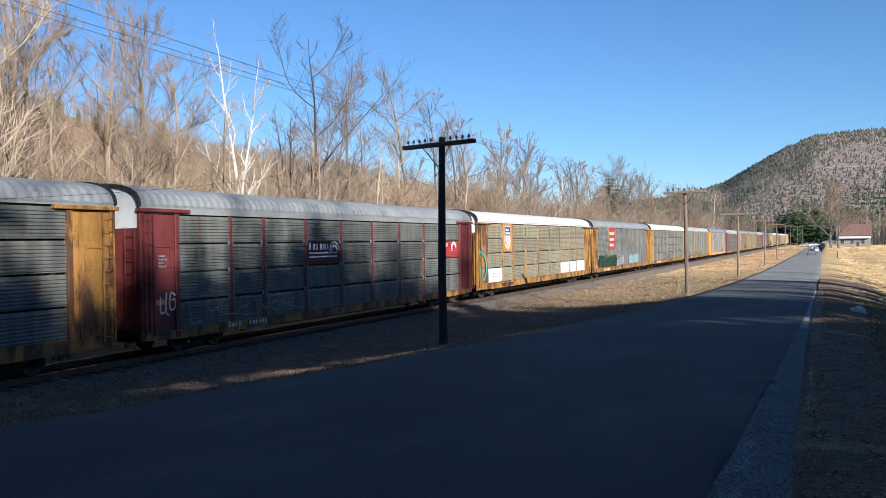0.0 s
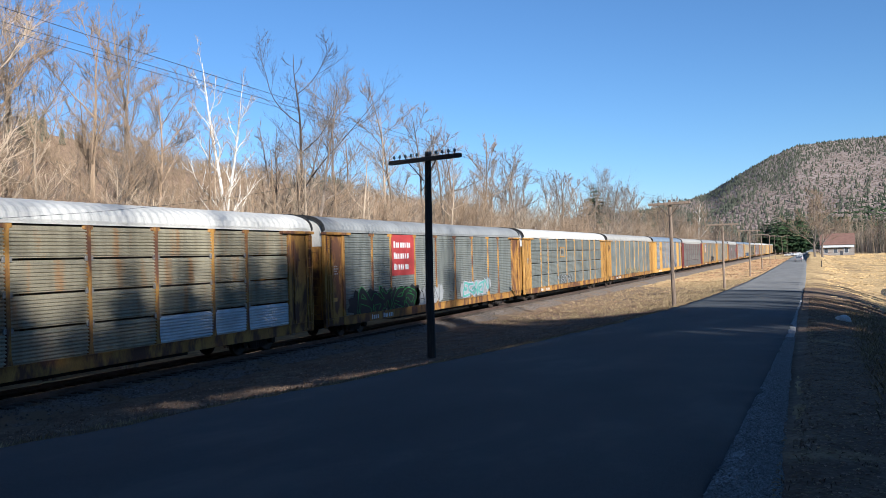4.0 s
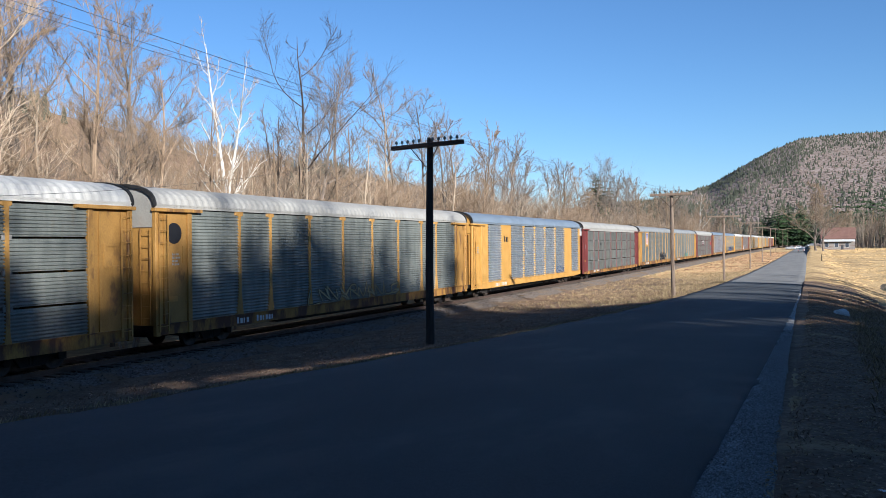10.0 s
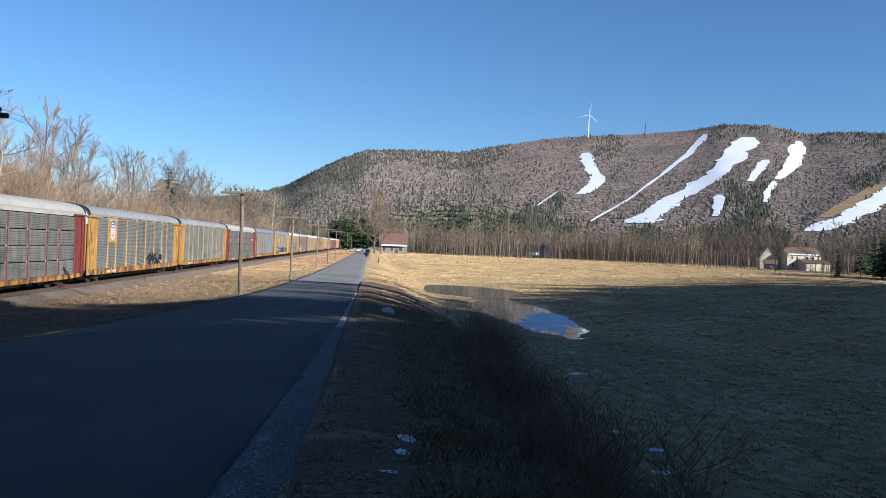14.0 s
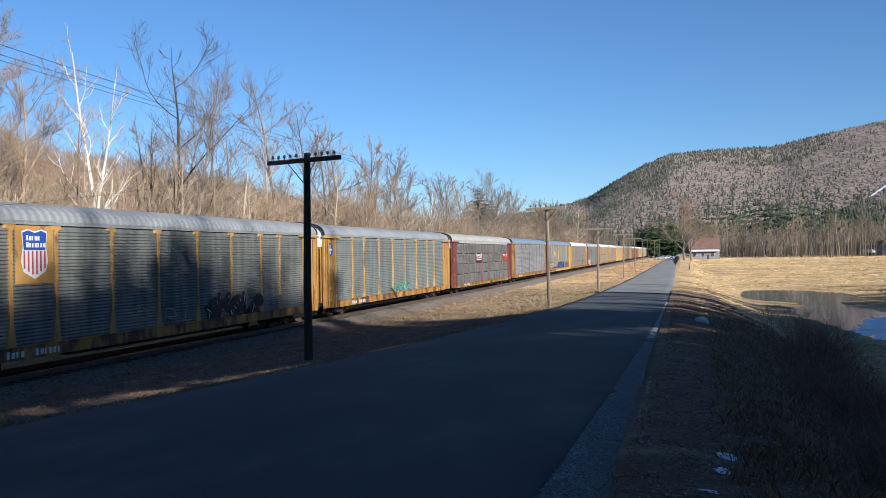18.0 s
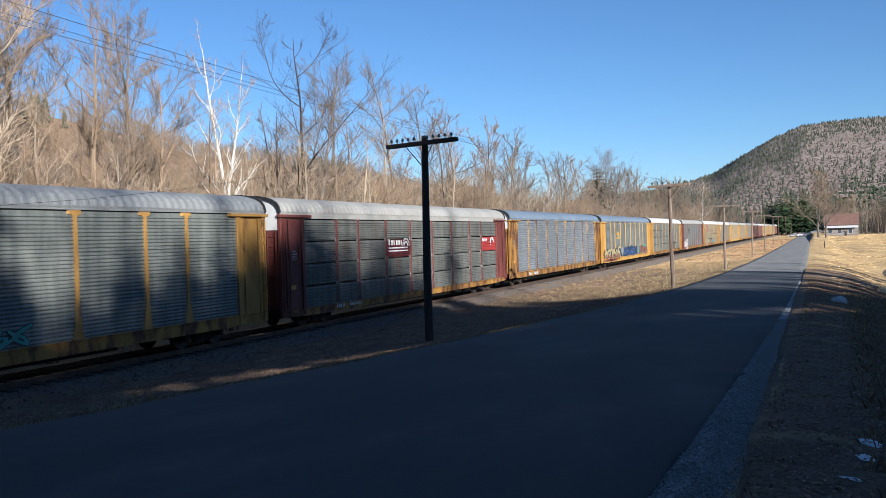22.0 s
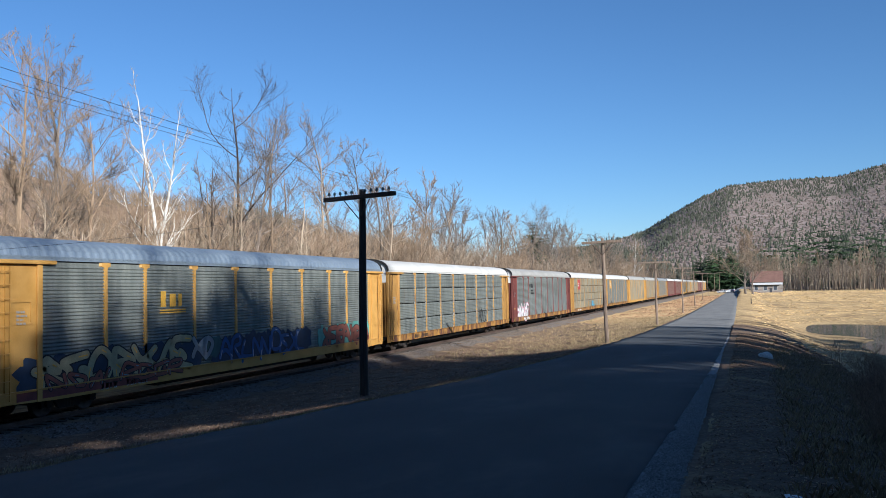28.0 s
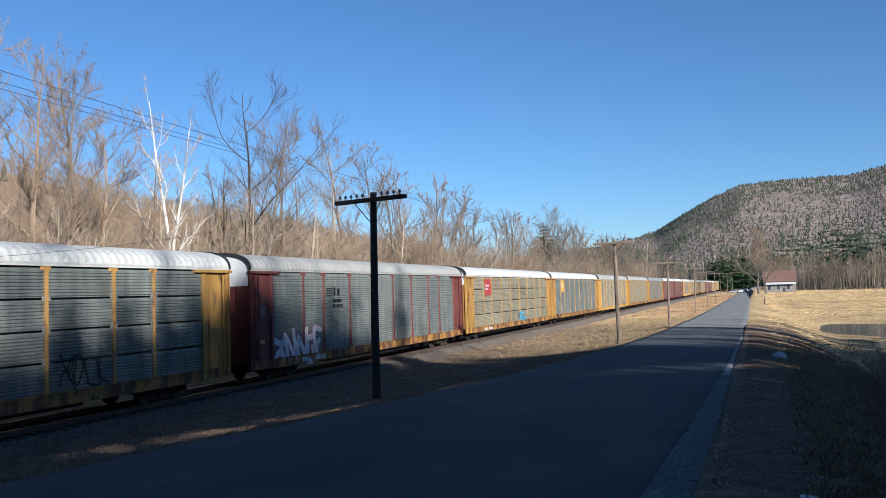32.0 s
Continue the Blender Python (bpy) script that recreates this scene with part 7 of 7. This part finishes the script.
def sward(name, label, mat, count, place, seed, height, width):
    """Leaning tussocks of dead grass, each a pair of crossed ragged tufts; larger ones further off."""
    rng = random.Random(seed)
    v, f = [], []
    for _ in range(count):
        x, y, k = place(rng)
        z = ground_z(x, y) - 0.02
        for q in range(2):                     # most tilt south-east, square to the sun, to make the grass brighter
            a = radians(127 + rng.gauss(0, 45))
            wd = width * k * rng.uniform(0.6, 1.2)
            h = height * (0.6 + 0.4 * k) * rng.uniform(0.5, 1.2)
            nx, ny = math.sin(a), math.cos(a)
            bx, by_ = x + rng.uniform(-1, 1) * wd, y + rng.uniform(-1, 1) * wd
            back = h * rng.uniform(0.7, 1.6)
            i = len(v)
            v += [(bx - ny * wd, by_ + nx * wd, z), (bx + ny * wd, by_ - nx * wd, z), (bx + ny * wd * 0.7 - nx * back, by_ - nx * wd * 0.7 - ny * back, z + h), (bx - ny * wd * 0.6 - nx * back * 0.8, by_ + nx * wd * 0.6 - ny * back * 0.8, z + h * rng.uniform(0.6, 1))]
            f += [(i, i + 1, i + 2), (i, i + 2, i + 3)]
    me = bpy.data.meshes.new(name)
    me.from_pydata(v, [], f)
    me.update()
    return tagged(place_mesh(name, me, mat), label, "grass", kind="stuff")


def far_meadow(rng):
    while True:
        d = 45 + 400 * rng.random() ** 0.8
        az = radians(rng.uniform(0.5, 44))
        x, y = d * math.sin(az), d * math.cos(az)
        if x < road_right(y) + 1.6 or ((x - 12) / 7) ** 2 + ((y - 88) / 38) ** 2 < 1:
            continue
        if noise.noise((x * 0.05, y * 0.02, 31)) + 0.5 * noise.noise((x * 0.2, y * 0.09, 32)) + rng.uniform(-0.5, 0.7) > -0.1:
            return x, y, 0.8 + d / 160


def near_meadow(rng):
    while True:
        d = 9 + 115 * rng.random() ** 1.1
        az = radians(rng.uniform(6, 50))
        x, y = d * math.sin(az), d * math.cos(az)
        if x > road_right(y) + 4 and noise.noise((x * 0.12 + y * 0.1, y * 0.5 - x * 0.4, 35)) + rng.uniform(-0.5, 0.6) > 0.0 and ((x - 12) / 6) ** 2 + ((y - 88) / 37) ** 2 > 1:
            return x, y, 0.45 + d / 110


def far_verge(rng):
    y = 50 + 280 * rng.random() ** 1.2
    l, r = TRACK_X + 3.6, road_left(y) - 0.2
    return l + (r - l) * rng.random(), y, 0.5 + y / 200


sward("meadow_tussocks", "golden dead grass on the far meadow, lightened for its sunlight", SUNLIT_GRASS, 44000, far_meadow, 51, 0.036, 0.26)
sward("meadow_grass", "flattened brown winter grass on the near meadow, darkened for its shade", SHADED_GRASS, 60000, near_meadow, 52, 0.042, 0.10)
sward("verge_tussocks", "russet and tan dead grass beside the railway", RUSSET, 9000, far_verge, 53, 0.06, 0.15)


def dead_leaves(name, label, mat, count, place, seed, size):
    """Curled dead leaves lying at all angles, each two small faces."""
    rng = random.Random(seed)
    v, f = [], []
    for _ in range(count):
        x, y = place(rng)
        r = size * rng.uniform(0.5, 1.3) * (1 + y / 40)
        z = ground_z(x, y) + 0.045
        a, b = rng.uniform(0, 6.283), rng.uniform(-0.5, 0.5)
        c, s_ = math.cos(a) * r, math.sin(a) * r
        i = len(v)
        v += [(x - c, y - s_, z), (x - s_ * 0.6, y + c * 0.6, z + r * (0.22 + 0.4 * b)), (x + c, y + s_, z + r * 0.4 * b), (x + s_ * 0.6, y - c * 0.6, z + r * 0.22)]
        f += [(i, i + 1, i + 2), (i, i + 2, i + 3)]
    me = bpy.data.meshes.new(name)
    me.from_pydata(v, [], f)
    me.update()
    tagged(place_mesh(name, me, mat), label, "leaves", kind="stuff")


def rail_side(rng):
    y = 3 + 60 * rng.random() ** 1.2
    l, r = TRACK_X + 3.6, road_left(y) - 0.05
    return l + (r - l) * rng.random(), y


dead_leaves("verge_leaves", "brown curled dead leaves on the roadside verge", WEED, 30000, right_verge, 81, 0.022)
dead_leaves("railway_leaves", "brown curled dead leaves beside the railway", WEED, 16000, rail_side, 82, 0.03)
dead_leaves("pale_leaves", "pale dry leaf scraps among the dead weeds", STRAW, 24000, right_verge, 83, 0.016)


# loose stones on the shoulder and the ballast
def loose_stones(name, label, mat, count, place, seed, size):
    rng = random.Random(seed)
    g = Geo()
    for _ in range(count):
        x, y, z = place(rng)
        r = size * rng.uniform(0.5, 1.4)
        q = [(x + r * rng.uniform(0.6, 1.1), y, z), (x, y + r * rng.uniform(0.6, 1.1), z + r * 0.1), (x - r * rng.uniform(0.6, 1.1), y, z), (x, y - r * rng.uniform(0.6, 1.1), z + r * 0.1), (x + r * 0.2, y, z + r * rng.uniform(0.5, 0.9))]
        g.add(q, [(0, 1, 4), (1, 2, 4), (2, 3, 4), (3, 0, 4)])
    tagged(part(name, g, mat), label, "stones", kind="stuff")


def shoulder_spot(rng):
    y = 2.5 + 22 * rng.random() ** 1.5
    w = 0.14 + 0.55 * math.exp(-y / 14)
    return road_right(y) - 0.05 + w * rng.random(), y, road_z(y) + 0.008


def ballast_spot(rng):
    y = 5 + 70 * rng.random() ** 1.2
    x = rng.uniform(1.0, 3.9)
    z = 0.20 if x < 1.9 else (0.20 - (x - 1.9) * 0.167 if x < 2.5 else (0.10 - (x - 2.5) * 0.25 if x < 3.3 else -0.10 - (x - 3.3) * 0.5))
    return TRACK_X + x, y, z + 0.01


loose_stones("loose_gravel", "loose pale gravel on the road shoulder", GRAVEL, 16000, shoulder_spot, 71, 0.015)
loose_stones("loose_ballast", "loose grey ballast stones beside the track", BALLAST, 5200, ballast_spot, 72, 0.055)


def bank_weeds(rng):
    y = 4 + 46 * rng.random() ** 1.3
    return 0.35 + 0.02 * y + rng.random() * (1.9 + 0.085 * y), y


tufts("bank_weeds", "grey dead weeds on the roadside bank", STRAW, 3600, bank_weeds, 6, 0.14, 6, 0.0022, 0.15)
rng = random.Random(61)
for i in range(85):
    y = 5.5 + 46 * rng.random() ** 1.2
    x = 1.2 + 0.115 * y + rng.gauss(0, 0.28 + 0.014 * y)
    k = 0.42 + 0.012 * y
    key = rng.choice(["weed", "weed", "weed2"])
    put_tree(key, x, y, k * rng.uniform(0.7, 1.9), BASE_H[key], WEED, "tangled dark leafless bush on the roadside bank", rng.uniform(0, 6), "bushes on the roadside bank", squeeze=1.2, name="bush")
# a twig of a tree beside the camera
near = thing("bare_tree", "leafless young tree beside the lane with thin dark twigs", "tree", m=pose(11.2, 10.6, ground_z(11.2, 10.6)))
part("trunk", Geo().tube([(0, 0, -0.3), (0.1, 0, 3), (0.0, 0.1, 6.5), (0.1, 0, 11)], [0.12, 0.10, 0.07, 0.02], 8), POLE_DARK, near)
seg = Segs()
rng = random.Random(9)
for i in range(26):
    z = 4.0 + 6.5 * i / 26
    a = 2.4 * i
    p = wander(rng, Vector((0.05, 0, z)), Vector((math.cos(a), math.sin(a), 0.35)), 2.3 * (1.1 - i / 30), 6, 0.25, 0.02)
    seg.limb(p, [0.022, 0.018, 0.014, 0.011, 0.008, 0.006, 0.004], 4)
    for j in (2, 3, 4):
        seg.limb(wander(rng, p[j], Vector((math.cos(a + 0.8), math.sin(a + 0.8), 0.5)), 0.7, 3, 0.3, 0.05), [0.008, 0.006, 0.005, 0.003], 3)
place_mesh("crown", seg.mesh("crown"), POLE_DARK, near)


# ---- what moves ----
def motions():
    for k, car in CARS.items():
        walk(car, [(t, pose(TRACK_X, car_y(k, t), RAIL_Z)) for t in range(0, 33, 4)])
    walk(GREY_CAR, [(t, pose(x, y, 0.06)) for t, x, y in ((0, -3.5, 203), (2.5, -3.5, 226), (5.5, -3.5, 253), (10, -3.6, 294), (14.5, -3.9, 332), (19, -4.2, 372), (24, -4.6, 408), (28, -4.8, 418), (32, -4.8, 418))])
    walk(WHITE_CAR, [(t, pose(x, y, 0.06)) for t, x, y in ((0, -3.2, 240), (2.5, -3.3, 252), (5.5, -3.4, 274), (10, -3.5, 318), (14.5, -3.8, 352), (19, -4.2, 392), (24, -4.5, 425), (28, -4.6, 432), (32, -4.6, 432))])


motions()
